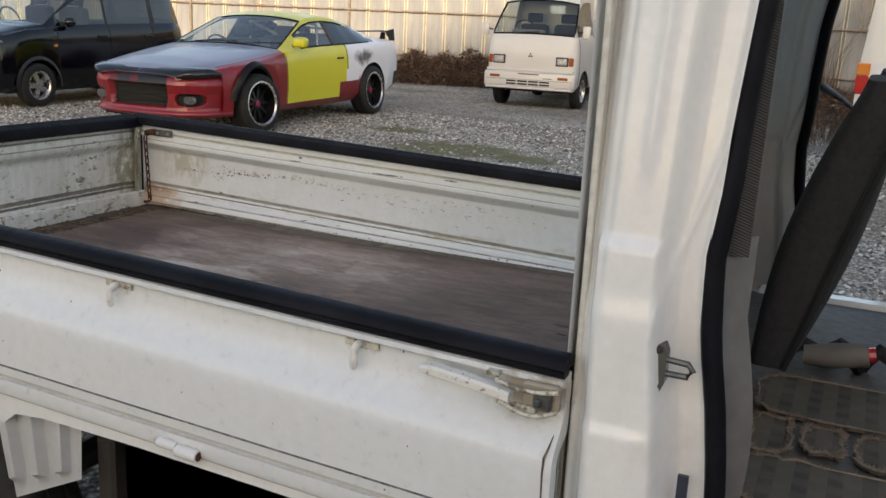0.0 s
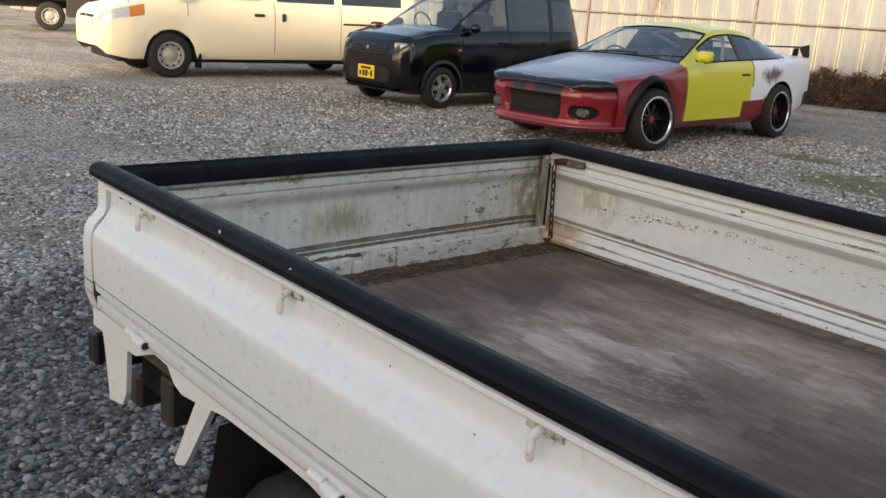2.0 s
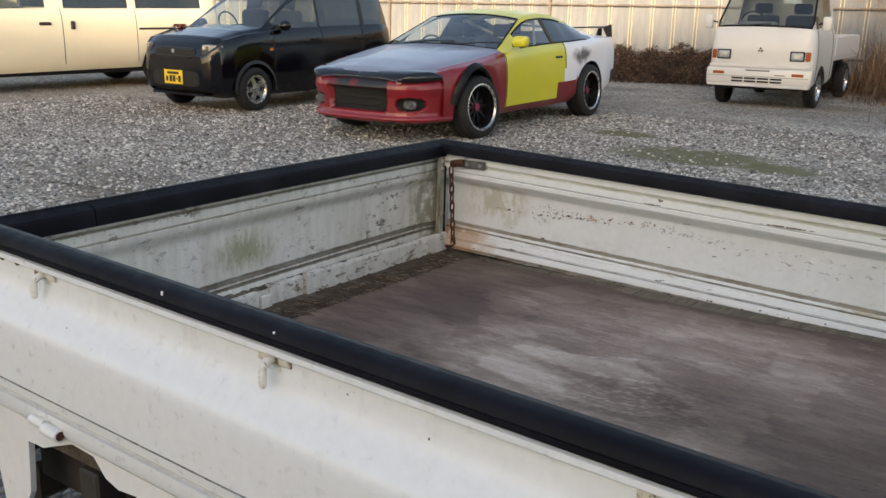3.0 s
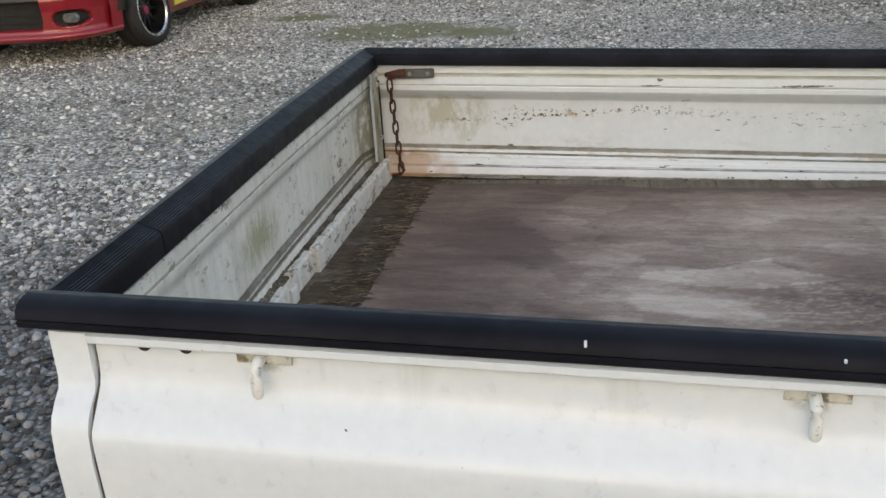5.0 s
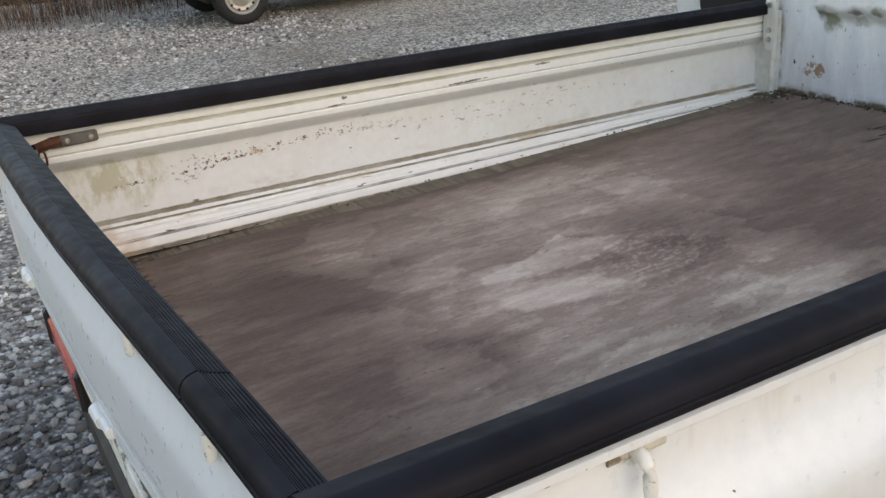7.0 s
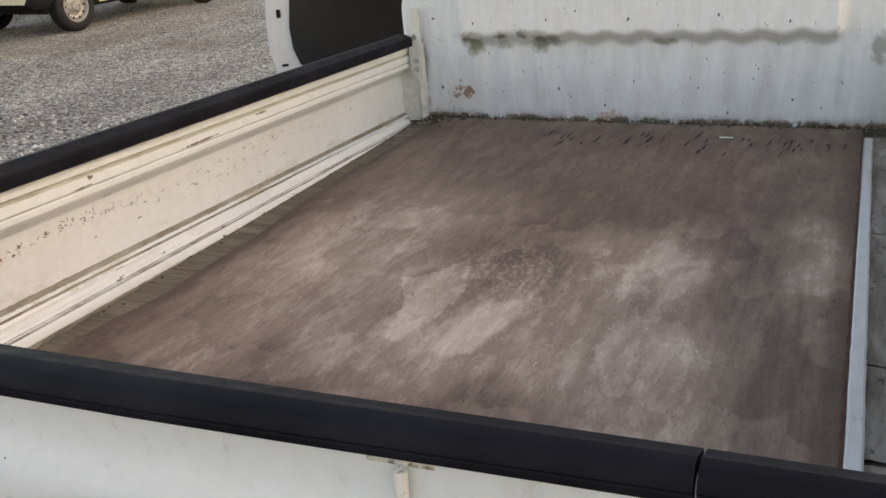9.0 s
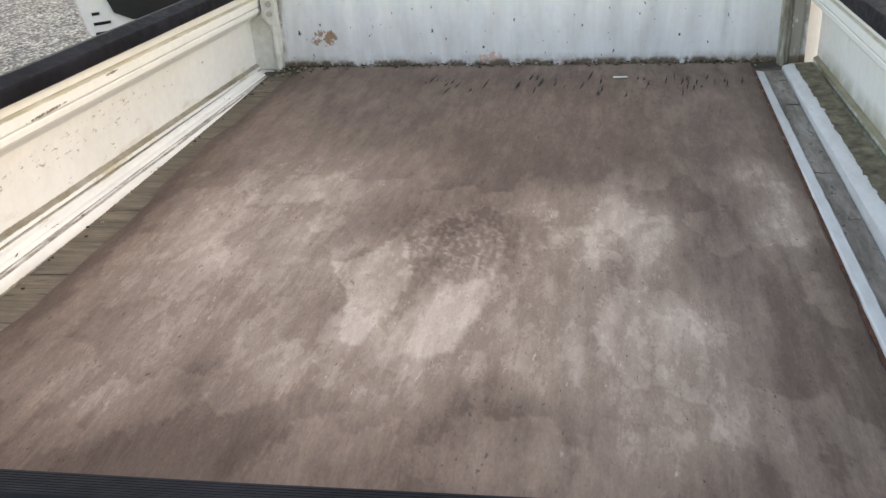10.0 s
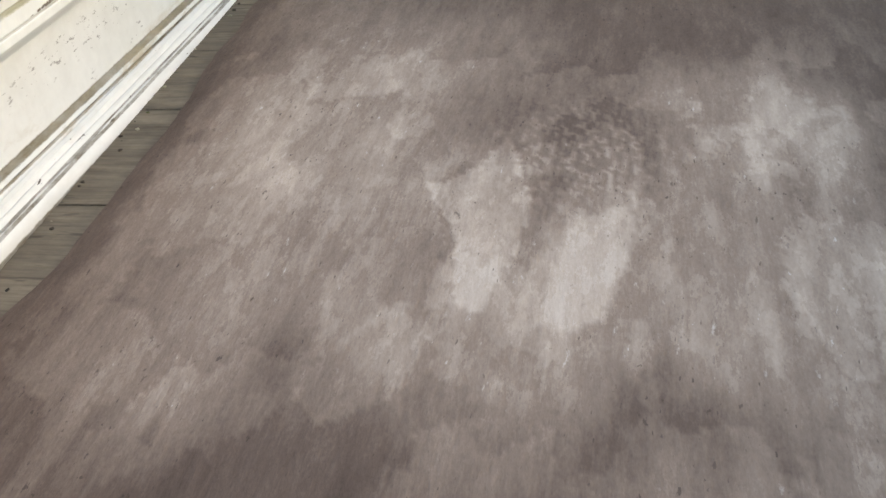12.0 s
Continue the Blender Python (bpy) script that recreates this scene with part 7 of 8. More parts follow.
def kei_wagon():
    car = thing("compact_wagon", "glossy black compact wagon with a yellow number plate", "car", on_yard(-7.66, 7.10, -89.0))
    b = Body(car, 0.62, 3.395,
             low=[(0, 0.28), (0.2, 0.20), (0.5, 0.20), (3.0, 0.21), (3.395, 0.30)],
             belt=[(0, 0.66), (0.05, 0.74), (0.18, 0.86), (0.5, 0.925), (0.9, 0.955), (1.6, 0.965), (3.2, 0.99), (3.34, 0.96), (3.395, 0.85)],
             top=[(0, 0.68), (0.05, 0.80), (0.18, 0.90), (0.5, 0.985), (0.80, 1.02), (1.15, 1.26), (1.52, 1.49), (1.75, 1.545), (2.3, 1.565), (3.0, 1.55), (3.18, 1.50), (3.30, 1.20), (3.37, 0.98), (3.395, 0.88)],
             edge=[(0, 0.67), (0.05, 0.785), (0.18, 0.885), (0.5, 0.955), (0.80, 0.99), (1.15, 1.22), (1.52, 1.445), (1.75, 1.50), (2.3, 1.52), (3.0, 1.505), (3.18, 1.46), (3.30, 1.17), (3.37, 0.97), (3.395, 0.86)],
             wide=[(0, 0.48), (0.03, 0.58), (0.12, 0.68), (0.3, 0.725), (0.7, 0.7375), (3.1, 0.7375), (3.3, 0.70), (3.395, 0.62)],
             roof=[(0, 0.40), (0.1, 0.55), (0.5, 0.63), (0.8, 0.65), (1.15, 0.60), (1.52, 0.565), (2.3, 0.56), (3.0, 0.555), (3.18, 0.55), (3.3, 0.58), (3.395, 0.55)],
             arches=[(0.62, 0.305, 0.262), (2.96, 0.305, 0.262)], steps=70)
    g = len(SIDE)

    def sort(s, j, p):
        if j == -1:
            return "front_bumper*" if s < 1 else "tailgate*"
        if s < 0.30 and j < g and p.z < 0.62:
            return "front_bumper*"
        if s < 0.80 and j >= g:
            return "bonnet*"
        if s < 0.95 and j < g:
            return "front_wing"
        if 0.80 <= s < 1.52 and j >= g + 3:
            return "windscreen*"
        if s >= 3.18 and j >= g + 3:
            return "rear_window*" if s < 3.32 else "tailgate*"
        if j >= g + 2:
            return "roof*"
        if j >= g:
            if s < 0.98 or s > 3.2:
                return "roof*"
            if 1.78 < s < 1.86:
                return "window_post"
            if 2.66 < s < 2.74:
                return "rear_window_post"
            return "front_window" if s < 1.8 else ("rear_door_window" if s < 2.7 else "quarter_window")
        if s < 1.84:
            return "front_door"
        if s < 2.66:
            return "rear_door"
        return "rear_panel"

    mats = {k: P_BLACK for k in ("front_bumper", "tailgate", "bonnet", "front_wing", "roof", "front_door", "rear_door", "rear_panel")}
    mats |= {"windscreen": M["glass"], "rear_window": M["glass_dark"], "front_window": M["glass"], "rear_door_window": M["glass_dark"], "quarter_window": M["glass_dark"], "window_post": M["black"], "rear_window_post": M["black"]}
    b.build(sort, mats, {"rear_door_window": "dark privacy glass"}, 40)
    for side in (1, -1):
        lamp = part("headlight", boxed(-0.05, 0.03, -0.125, 0.125, -0.065, 0.065, 0.02, 2), M["fog_lens"], car, "clear rounded headlight", smooth=True)
        lamp.matrix_basis = pose(0.520, side * 0.570, 0.745, 0, 0, side * 42)
        part("lamp_reflector", boxed(0.025, 0.034, -0.05, 0.06, -0.045, 0.045, 0.012, 2), M["steel"], lamp)
        b.seam(0.95, 1, 6, side, car)
        b.seam(1.84, 1, 7, side, car)
        b.seam(2.66, 2, 7, side, car)
        mirror_pod(car, b.axle - 1.12, side * 0.72, 1.02, side, P_BLACK, (0.075, 0.075, 0.06))
        wheel(car, 0, side * 0.66, 0.265, 0.265, 0.155, 0.165, "alloy", side, "tyre on a silver five-spoke alloy wheel")
        wheel(car, -2.34, side * 0.66, 0.265, 0.265, 0.155, 0.165, "alloy", side, "tyre on a silver five-spoke alloy wheel")
        for x in (-1.08, -1.95):
            part("door_handle", boxed(x - 0.08, x + 0.08, min(side * 0.725, side * 0.752), max(side * 0.725, side * 0.752), 0.83, 0.86, 0.01), M["black"], car)
        part("side_repeater", boxed(b.axle - 0.93, b.axle - 0.86, min(side * 0.725, side * 0.742), max(side * 0.725, side * 0.742), 0.72, 0.755, 0.008), M["amber"], car, "small orange side lamp")
        part("arch_trim", sheet(bmesh.new(), 24, 2, lambda u, v: (-(0.315 + 0.04 * v) * math.sin(radians(-95 + 190 * u)) * -1, side * (0.735 + 0.012 * (1 - v)), 0.262 + (0.315 + 0.04 * v) * math.cos(radians(-95 + 190 * u)))), M["flare"], car, smooth=True)
    plate = part("number_plate", boxed(0.628, 0.640, -0.31 + 0.12, 0.02 + 0.12 - 0.0, 0.33, 0.495, 0.004), plain("yellow_plate", (0.80, 0.55, 0.03), 0.4, 0, 0.05), car, "yellow number plate with plain dark bars")
    for k, (y0, y1, z0, z1) in enumerate(((-0.13, 0.08, 0.445, 0.475), (-0.155, -0.115, 0.36, 0.42), (-0.09, -0.045, 0.355, 0.43), (-0.03, 0.015, 0.355, 0.43), (0.03, 0.06, 0.385, 0.40), (0.07, 0.11, 0.355, 0.43))):
        part("plate_bar", boxed(0.6405, 0.643, y0, y1, z0, z1), M["black"], plate)
    part("grille", oval((0.600, 0, 0.70), 0.36, 0.07, 0.03, power=0.4), M["black"], car, "black barred grille")
    for k in range(3):
        part("grille_bar", boxed(0.628, 0.640, -0.33, 0.33, 0.655 + 0.038 * k, 0.668 + 0.038 * k, 0.004), M["flare"], car)
    part("badge", oval((0.635, 0, 0.72), 0.03, 0.028, 0.012, seg=6), M["steel"], car, "small silver emblem shape")
    part("lower_grille", oval((0.605, 0, 0.40), 0.44, 0.10, 0.02, power=0.35), M["under"], car)
    part("lower_lip", boxed(0.45, 0.615, -0.47, 0.47, 0.20, 0.235, 0.012), P_BLACK, car)
    part("underbody", boxed(-2.7, 0.45, -0.66, 0.66, 0.18, 0.42, 0.03), M["under"], car)
    part("antenna", tube(bmesh.new(), [(-1.0, 0.05, 1.55), (-1.03, 0.05, 1.59), (-1.25, 0.05, 1.62)], [0.022, 0.012, 0.004], 8), M["black"], car)
    for k in range(9):
        a = 2 * math.pi * k / 9
        part("leaf", sheet(bmesh.new(), 3, 2, lambda u, v: (0.10 + 0.10 * u * math.cos(a) - 0.03 * v * math.sin(a), -0.50 + 0.10 * u * math.sin(a) + 0.03 * v * math.cos(a), 0.97 + 0.05 * math.sin(u * 3))), plain("dry_red_leaf", (0.22, 0.05, 0.03), 0.8) if k == 0 else bpy.data.materials["dry_red_leaf"], car)
    interior(car, b.axle - 0.82, b.axle - 3.0, 0.60, 0.92, 1.42, -1)


kei_wagon()


def cream_van():
    car = thing("passenger_van", "large cream passenger van with steel wheels", "van", on_yard(-11.86, 5.52, -97))
    b = Body(car, 0.98, 5.35,
             low=[(0, 0.42), (0.1, 0.32), (0.4, 0.26), (1.5, 0.27), (4.9, 0.30), (5.35, 0.40)],
             belt=[(0, 0.78), (0.05, 0.86), (0.2, 0.95), (0.6, 1.04), (1.0, 1.09), (1.6, 1.11), (5.25, 1.13), (5.35, 1.0)],
             top=[(0, 0.80), (0.05, 0.90), (0.2, 1.0), (0.6, 1.10), (0.85, 1.15), (1.25, 1.50), (1.65, 1.82), (1.95, 1.92), (2.6, 1.95), (5.05, 1.93), (5.2, 1.85), (5.3, 1.4), (5.35, 1.02)],
             edge=[(0, 0.79), (0.05, 0.89), (0.2, 0.985), (0.6, 1.07), (0.85, 1.12), (1.25, 1.46), (1.65, 1.76), (1.95, 1.86), (2.6, 1.89), (5.05, 1.87), (5.2, 1.80), (5.3, 1.38), (5.35, 1.01)],
             wide=[(0, 0.60), (0.04, 0.70), (0.15, 0.78), (0.4, 0.84), (0.8, 0.845), (5.05, 0.845), (5.25, 0.80), (5.35, 0.72)],
             roof=[(0, 0.5), (0.15, 0.66), (0.6, 0.74), (0.85, 0.75), (1.25, 0.70), (1.65, 0.68), (2.6, 0.68), (5.05, 0.68), (5.35, 0.66)],
             arches=[(0.98, 0.37, 0.33), (4.23, 0.37, 0.33)], steps=80)
    g = len(SIDE)

    def sort(s, j, p):
        if j == -1:
            return "front_bumper*" if s < 1 else "tail_door*"
        if s < 0.62 and 4 <= j <= 5 and p.y > 0.42 and p.z > 0.70:
            return "headlight" if s < 0.40 else "indicator"
        if s < 0.55 and j < g and p.z < 0.70:
            return "front_bumper*"
        if s < 0.85 and j >= g:
            return "bonnet*"
        if 0.85 <= s < 1.65 and j >= g + 3:
            return "windscreen*"
        if j >= g + 2 and s < 5.2:
            return "roof*"
        if s >= 5.05:
            return "tail_door*"
        if j >= g:
            if s < 1.30 or s > 4.95:
                return "roof*"
            if 2.42 < s < 2.66 or 3.66 < s < 3.80:
                return "roof*"
            return "front_window" if s < 2.5 else ("sliding_window" if s < 3.7 else "rear_side_window")
        if s < 1.24:
            return "front_wing"
        if s < 2.62:
            return "front_door"
        if s < 3.78:
            return "sliding_door"
        return "rear_panel"

    mats = {k: P_CREAM for k in ("front_bumper", "tail_door", "bonnet", "roof", "front_wing", "front_door", "sliding_door", "rear_panel")}
    mats |= {"headlight": M["lamp_glass"], "indicator": M["amber"], "windscreen": M["glass"], "front_window": M["glass"], "sliding_window": M["glass_dark"], "rear_side_window": M["glass_dark"]}
    b.build(sort, mats, {"indicator": "amber corner indicator", "headlight": "clear headlight"}, 40)
    for side in (1, -1):
        b.seam(1.24, 3, 6, side, car)
        b.seam(2.62, 1, 7, side, car)
        b.seam(3.78, 1, 7, side, car)
        wheel(car, 0, side * 0.74, 0.325, 0.325, 0.20, 0.19, "steel", side, "tyre on a pressed steel wheel")
        wheel(car, -3.25, side * 0.74, 0.325, 0.325, 0.20, 0.19, "steel", side, "tyre on a pressed steel wheel")
        y0, y1 = min(side * 0.83, side * 0.862), max(side * 0.83, side * 0.862)
        part("door_handle", boxed(-1.47, -1.30, y0, y1, 0.93, 0.975, 0.01), M["dark_metal"], car)
        part("door_handle", boxed(-1.82, -1.76, y0, y1, 0.87, 0.99, 0.01), M["dark_metal"], car)
        part("slide_rail", boxed(-4.25, -2.84, y0, y1 - 0.01 if side > 0 else y1, 0.855, 0.885, 0.004), M["under"], car, "dark sliding door rail")
        part("mud_guard", boxed(-0.46, -0.43, min(side * 0.62, side * 0.84), max(side * 0.62, side * 0.84), 0.14, 0.36, 0.004), M["rubber"], car)
        part("fog_lamp", oval((0.80, side * 0.56, 0.50), 0.05, 0.035, 0.04), M["lamp_glass"], car)
        mirror_pod(car, -0.12, side * 0.84, 1.22, side, P_CREAM, (0.08, 0.09, 0.11))
    part("grille", oval((0.925, 0, 0.80), 0.42, 0.05, 0.05, power=0.4), M["black"], car, "dark grille")
    part("badge", oval((0.965, 0, 0.80), 0.05, 0.05, 0.015), M["steel"], car, "round silver emblem shape")
    part("lower_grille", oval((0.945, 0, 0.545), 0.40, 0.055, 0.03, power=0.4), M["under"], car)
    for k in range(3):
        part("bumper_slot", boxed(0.95, 0.975, 0.05 - 0.30 * k + 0.18, 0.05 - 0.30 * k + 0.34, 0.415, 0.455, 0.01), M["under"], car)
    part("underbody", boxed(-4.2, 0.75, -0.72, 0.72, 0.22, 0.5, 0.03), M["under"], car)
    part("parking_mirror", tube(bmesh.new(), [(0.55, 0.66, 1.05), (0.56, 0.67, 1.16), (0.57, 0.68, 1.22)], [0.006, 0.006, 0.03], 8), M["black"], car)
    interior(car, b.axle - 0.9, b.axle - 4.8, 0.70, 1.05, 1.75, -1)


cream_van()


M["corner_lens"] = plain("dark_orange_lens", (0.34, 0.075, 0.015), 0.18, 0, 0.15, 30, 0)


def minitruck():
    car = thing("mini_truck", "old white cab-over mini truck facing the yard", "truck", on_yard(-2.36, 12.45, -87.5))
    b = Body(car, 0.55, 1.30,
             low=[(0, 0.30), (0.1, 0.27), (1.30, 0.30)],
             belt=[(0, 0.80), (0.02, 0.92), (0.05, 1.01), (0.10, 1.04), (1.25, 1.05), (1.30, 1.02)],
             top=[(0, 0.82), (0.02, 0.95), (0.05, 1.05), (0.08, 1.095), (0.28, 1.36), (0.46, 1.575), (0.52, 1.640), (0.62, 1.695), (0.8, 1.72), (1.22, 1.72), (1.27, 1.67), (1.30, 1.05)],
             edge=[(0, 0.81), (0.02, 0.94), (0.05, 1.035), (0.08, 1.075), (0.28, 1.325), (0.46, 1.525), (0.52, 1.580), (0.62, 1.635), (0.8, 1.66), (1.22, 1.66), (1.27, 1.62), (1.30, 1.03)],
             wide=[(0, 0.58), (0.03, 0.655), (0.12, 0.69), (0.3, 0.6975), (1.25, 0.6975), (1.30, 0.68)],
             roof=[(0, 0.52), (0.05, 0.60), (0.10, 0.620), (0.46, 0.555), (0.8, 0.545), (1.25, 0.545), (1.30, 0.60)],
             arches=[(0.55, 0.30, 0.27)], steps=46)
    g = len(SIDE)

    def sort(s, j, p):
        if j == -1:
            return "front_panel*" if s < 0.5 else "cab_back*"
        if 0.07 <= s < 0.46 and j >= g + 3:
            return "windscreen*"
        if s < 0.16 and j < g:
            return "front_panel*"
        if j >= g + 2:
            return "roof*" if s > 0.07 else "front_panel*"
        if j >= g:
            return "door_window" if 0.2 < s < 1.08 and j < g + 2 else "roof*"
        return "cab_door"

    mats = {"front_panel": P_KEI, "cab_back": P_KEI, "windscreen": M["glass"], "roof": P_KEI, "door_window": M["glass"], "cab_door": P_KEI}
    b.build(sort, mats, {"front_panel": "flat white front panel"}, 40)
    b.screen_seal(0.075, 0.455, g + 3, car, 0.014)
    for side in (1, -1):
        b.seam(0.20, 1, 6, side, car)
        b.seam(1.10, 1, 8, side, car)
        lamp = part("headlight", boxed(0.548, 0.574, min(side * 0.405, side * 0.560), max(side * 0.405, side * 0.560), 0.655, 0.755, 0.020, 3), M["lamp_glass"], car, "rounded glass headlight", smooth=True)
        part("lamp_bezel", boxed(0.530, 0.562, min(side * 0.385, side * 0.578), max(side * 0.385, side * 0.578), 0.638, 0.772, 0.016, 2), M["black"], lamp)
        part("lamp_bowl", boxed(0.570, 0.5765, min(side * 0.435, side * 0.530), max(side * 0.435, side * 0.530), 0.675, 0.735, 0.014, 2), M["steel"], lamp)
        part("indicator", boxed(0.500, 0.556, min(side * 0.582, side * 0.645), max(side * 0.582, side * 0.645), 0.645, 0.765, 0.012, 2), M["corner_lens"], car, "dark orange corner indicator")
        part("bumper_lamp", boxed(0.585, 0.610, min(side * 0.44, side * 0.60), max(side * 0.44, side * 0.60), 0.440, 0.485, 0.008), M["corner_lens"], car, "dark orange bumper lamp")
        wheel(car, 0, side * 0.60, 0.265, 0.265, 0.15, 0.165, "alloy", side, "small tyre on a silver wheel")
        wheel(car, -1.95, side * 0.60, 0.265, 0.265, 0.15, 0.165, "alloy", side, "small tyre on a silver wheel")
        m = part("door_mirror", boxed(0.36, 0.42, min(side * 0.72, side * 0.83), max(side * 0.72, side * 0.83), 1.04, 1.22, 0.02, 2), P_KEI, car, "white square door mirror", smooth=True)
        part("mirror_arm", tube(bmesh.new(), [(0.39, side * 0.66, 1.12), (0.39, side * 0.75, 1.14)], 0.012, 8), M["black"], m)
        bm = boxed(-2.60, -0.80, min(side * 0.672, side * 0.6975), max(side * 0.672, side * 0.6975), 0.66, 0.93, 0.008)
        part("side_gate", bm, P_KEI, car, "white drop side")
    bumper = part("bumper", boxed(0.44, 0.605, -0.695, 0.695, 0.31, 0.535, 0.035, 3), P_KEI, car, "white plastic bumper", smooth=True)
    part("bumper_shelf", boxed(0.50, 0.585, -0.66, 0.66, 0.538, 0.575, 0.006), P_KEI, bumper)
    part("bumper_groove", boxed(0.598, 0.607, -0.66, 0.66, 0.420, 0.426, 0.001), M["trim_grey"], bumper)
    part("bumper_lip", boxed(0.46, 0.612, -0.67, 0.67, 0.285, 0.318, 0.012, 2), P_KEI, bumper)
    part("tow_slot", boxed(0.600, 0.608, 0.22, 0.36, 0.445, 0.460, 0.004), M["trim_grey"], bumper)
    for z in (0.345, 0.385):
        for k in range(4):
            part("air_slot", boxed(0.598, 0.608, -0.34 + 0.17 * k, -0.185 + 0.17 * k, z, z + 0.026, 0.004), M["under"], bumper, "black bumper air slot")
    part("plate_holder", boxed(0.598, 0.610, -0.16, 0.16, 0.495, 0.515, 0.004), M["trim_grey"], car)
    for k in range(3):
        a = 2 * math.pi * k / 3 + math.pi / 2
        part("badge", oval((0.556, 0.022 * math.cos(a), 0.775 + 0.022 * math.sin(a)), 0.016, 0.016, 0.01, seg=4), M["black"], car)
    part("tail_board", boxed(-2.64, -2.60, -0.69, 0.69, 0.66, 0.93, 0.008), P_KEI, car)
    part("bed_floor", boxed(-2.62, -0.78, -0.68, 0.68, 0.60, 0.66, 0.008), P_KEI, car)
    part("underbody", boxed(-2.4, 0.40, -0.52, 0.52, 0.24, 0.60, 0.03), M["under"], car)
    bm = tube(bmesh.new(), [(-0.66, -0.55, 1.66), (-0.66, -0.54, 1.785), (-0.66, 0.54, 1.785), (-0.66, 0.55, 1.66)], 0.016, 8)
    part("rack_bar", bm, plain("cream_rack", (0.7, 0.6, 0.38), 0.4), car, "cream bar over the cab", smooth=True)
    for k in (-0.3, 0.2):
        part("wiper", tube(bmesh.new(), [(0.505, k, 1.08), (0.485, k + 0.2, 1.105), (0.475, k + 0.38, 1.115)], 0.009, 6), M["black"], car)
    interior(car, 0.36, -0.68, 0.54, 1.02, 1.44, -1, M["seat"])
    part("notice", boxed(0.115, 0.118, 0.14, 0.36, 1.40, 1.52), plain("white_card", (0.75, 0.75, 0.72), 0.6), car, "white card behind the windscreen").matrix_basis = pose(0.02, 0, -0.02)
    part("dash_clutter", boxed(0.16, 0.30, -0.40, 0.10, 1.07, 1.14, 0.03, 2), M["trim_grey"], car, "things lying on the dashboard")


minitruck()


def kei_van(x, y, heading, paint, label):
    car = thing("kei_van", label, "van", on_yard(x, y, heading), "vans parked in the far row")
    b = Body(car, 0.62, 3.40,
             low=[(0, 0.36), (0.1, 0.30), (3.3, 0.30), (3.40, 0.36)],
             belt=[(0, 0.80), (0.04, 0.90), (0.2, 0.98), (3.3, 1.0), (3.40, 0.96)],
             top=[(0, 0.82), (0.04, 0.95), (0.2, 1.06), (0.45, 1.35), (0.80, 1.72), (1.1, 1.82), (3.2, 1.82), (3.34, 1.70), (3.40, 1.0)],
             edge=[(0, 0.81), (0.04, 0.94), (0.2, 1.04), (0.45, 1.32), (0.80, 1.67), (1.1, 1.76), (3.2, 1.76), (3.34, 1.66), (3.40, 0.99)],
             wide=[(0, 0.58), (0.05, 0.67), (0.2, 0.73), (3.25, 0.7375), (3.40, 0.70)],
             roof=[(0, 0.5), (0.1, 0.63), (0.5, 0.64), (0.9, 0.61), (3.2, 0.61), (3.40, 0.64)],
             arches=[(0.62, 0.31, 0.27), (2.80, 0.31, 0.27)], steps=60)
    g = len(SIDE)

    def sort(s, j, p):
        if j == -1:
            return "front_panel*" if s < 1 else "tail_door*"
        if (s < 0.30 or s > 3.02) and p.z < 0.58 and j < g:
            return "bumper*" if s < 1 else "rear_bumper"
        if 0.2 <= s < 0.80 and j >= g + 3:
            return "windscreen*"
        if j >= g + 2:
            return "roof*"
        if j >= g:
            return "side_window" if 0.4 < s < 3.1 and not (1.3 < s < 1.38 or 2.2 < s < 2.27) else "roof*"
        return "front_door" if s < 1.34 else ("sliding_door" if s < 2.25 else "rear_panel")

    mats = {k: paint for k in ("front_panel", "tail_door", "roof", "front_door", "sliding_door", "rear_panel")}
    mats |= {"bumper": M["flare"], "rear_bumper": M["flare"], "windscreen": M["glass"], "side_window": M["glass_dark"]}
    b.build(sort, mats, {"rear_bumper": "black rear bumper corner"}, 40)
    for side in (1, -1):
        b.seam(1.34, 1, 7, side, car)
        b.seam(2.25, 1, 7, side, car)
        y0, y1 = min(side * 0.60, side * 0.722), max(side * 0.60, side * 0.722)
        part("amber_lamp", boxed(0.62 - 3.41, 0.62 - 3.30, y0, y1, 0.93, 1.04, 0.008), M["amber"], car, "orange rear indicator")
        part("tail_lamp", boxed(0.62 - 3.41, 0.62 - 3.30, y0, y1, 0.76, 0.925, 0.008), M["red_lens"], car, "red tail lamp")
        wheel(car, 0, side * 0.64, 0.272, 0.272, 0.155, 0.165, "steel", side, "tyre on a pale steel wheel")
        wheel(car, -2.18, side * 0.64, 0.272, 0.272, 0.155, 0.165, "steel", side, "tyre on a pale steel wheel")
        part("sill_strip", boxed(-1.85, -0.34, min(side * 0.715, side * 0.735), max(side * 0.715, side * 0.735), 0.27, 0.33, 0.01), P_CREAM, car)
    part("underbody", boxed(-2.5, 0.4, -0.6, 0.6, 0.22, 0.5, 0.03), M["under"], car)
    interior(car, 0.35, -2.6, 0.6, 0.98, 1.6, -1)


kei_van(4.94, 8.98, -2, P_KEI, "white mini van with black bumpers on pale steel wheels")
kei_van(9.45, 8.66, -2, P_CREAM, "cream mini van with black bumpers parked at the verge")


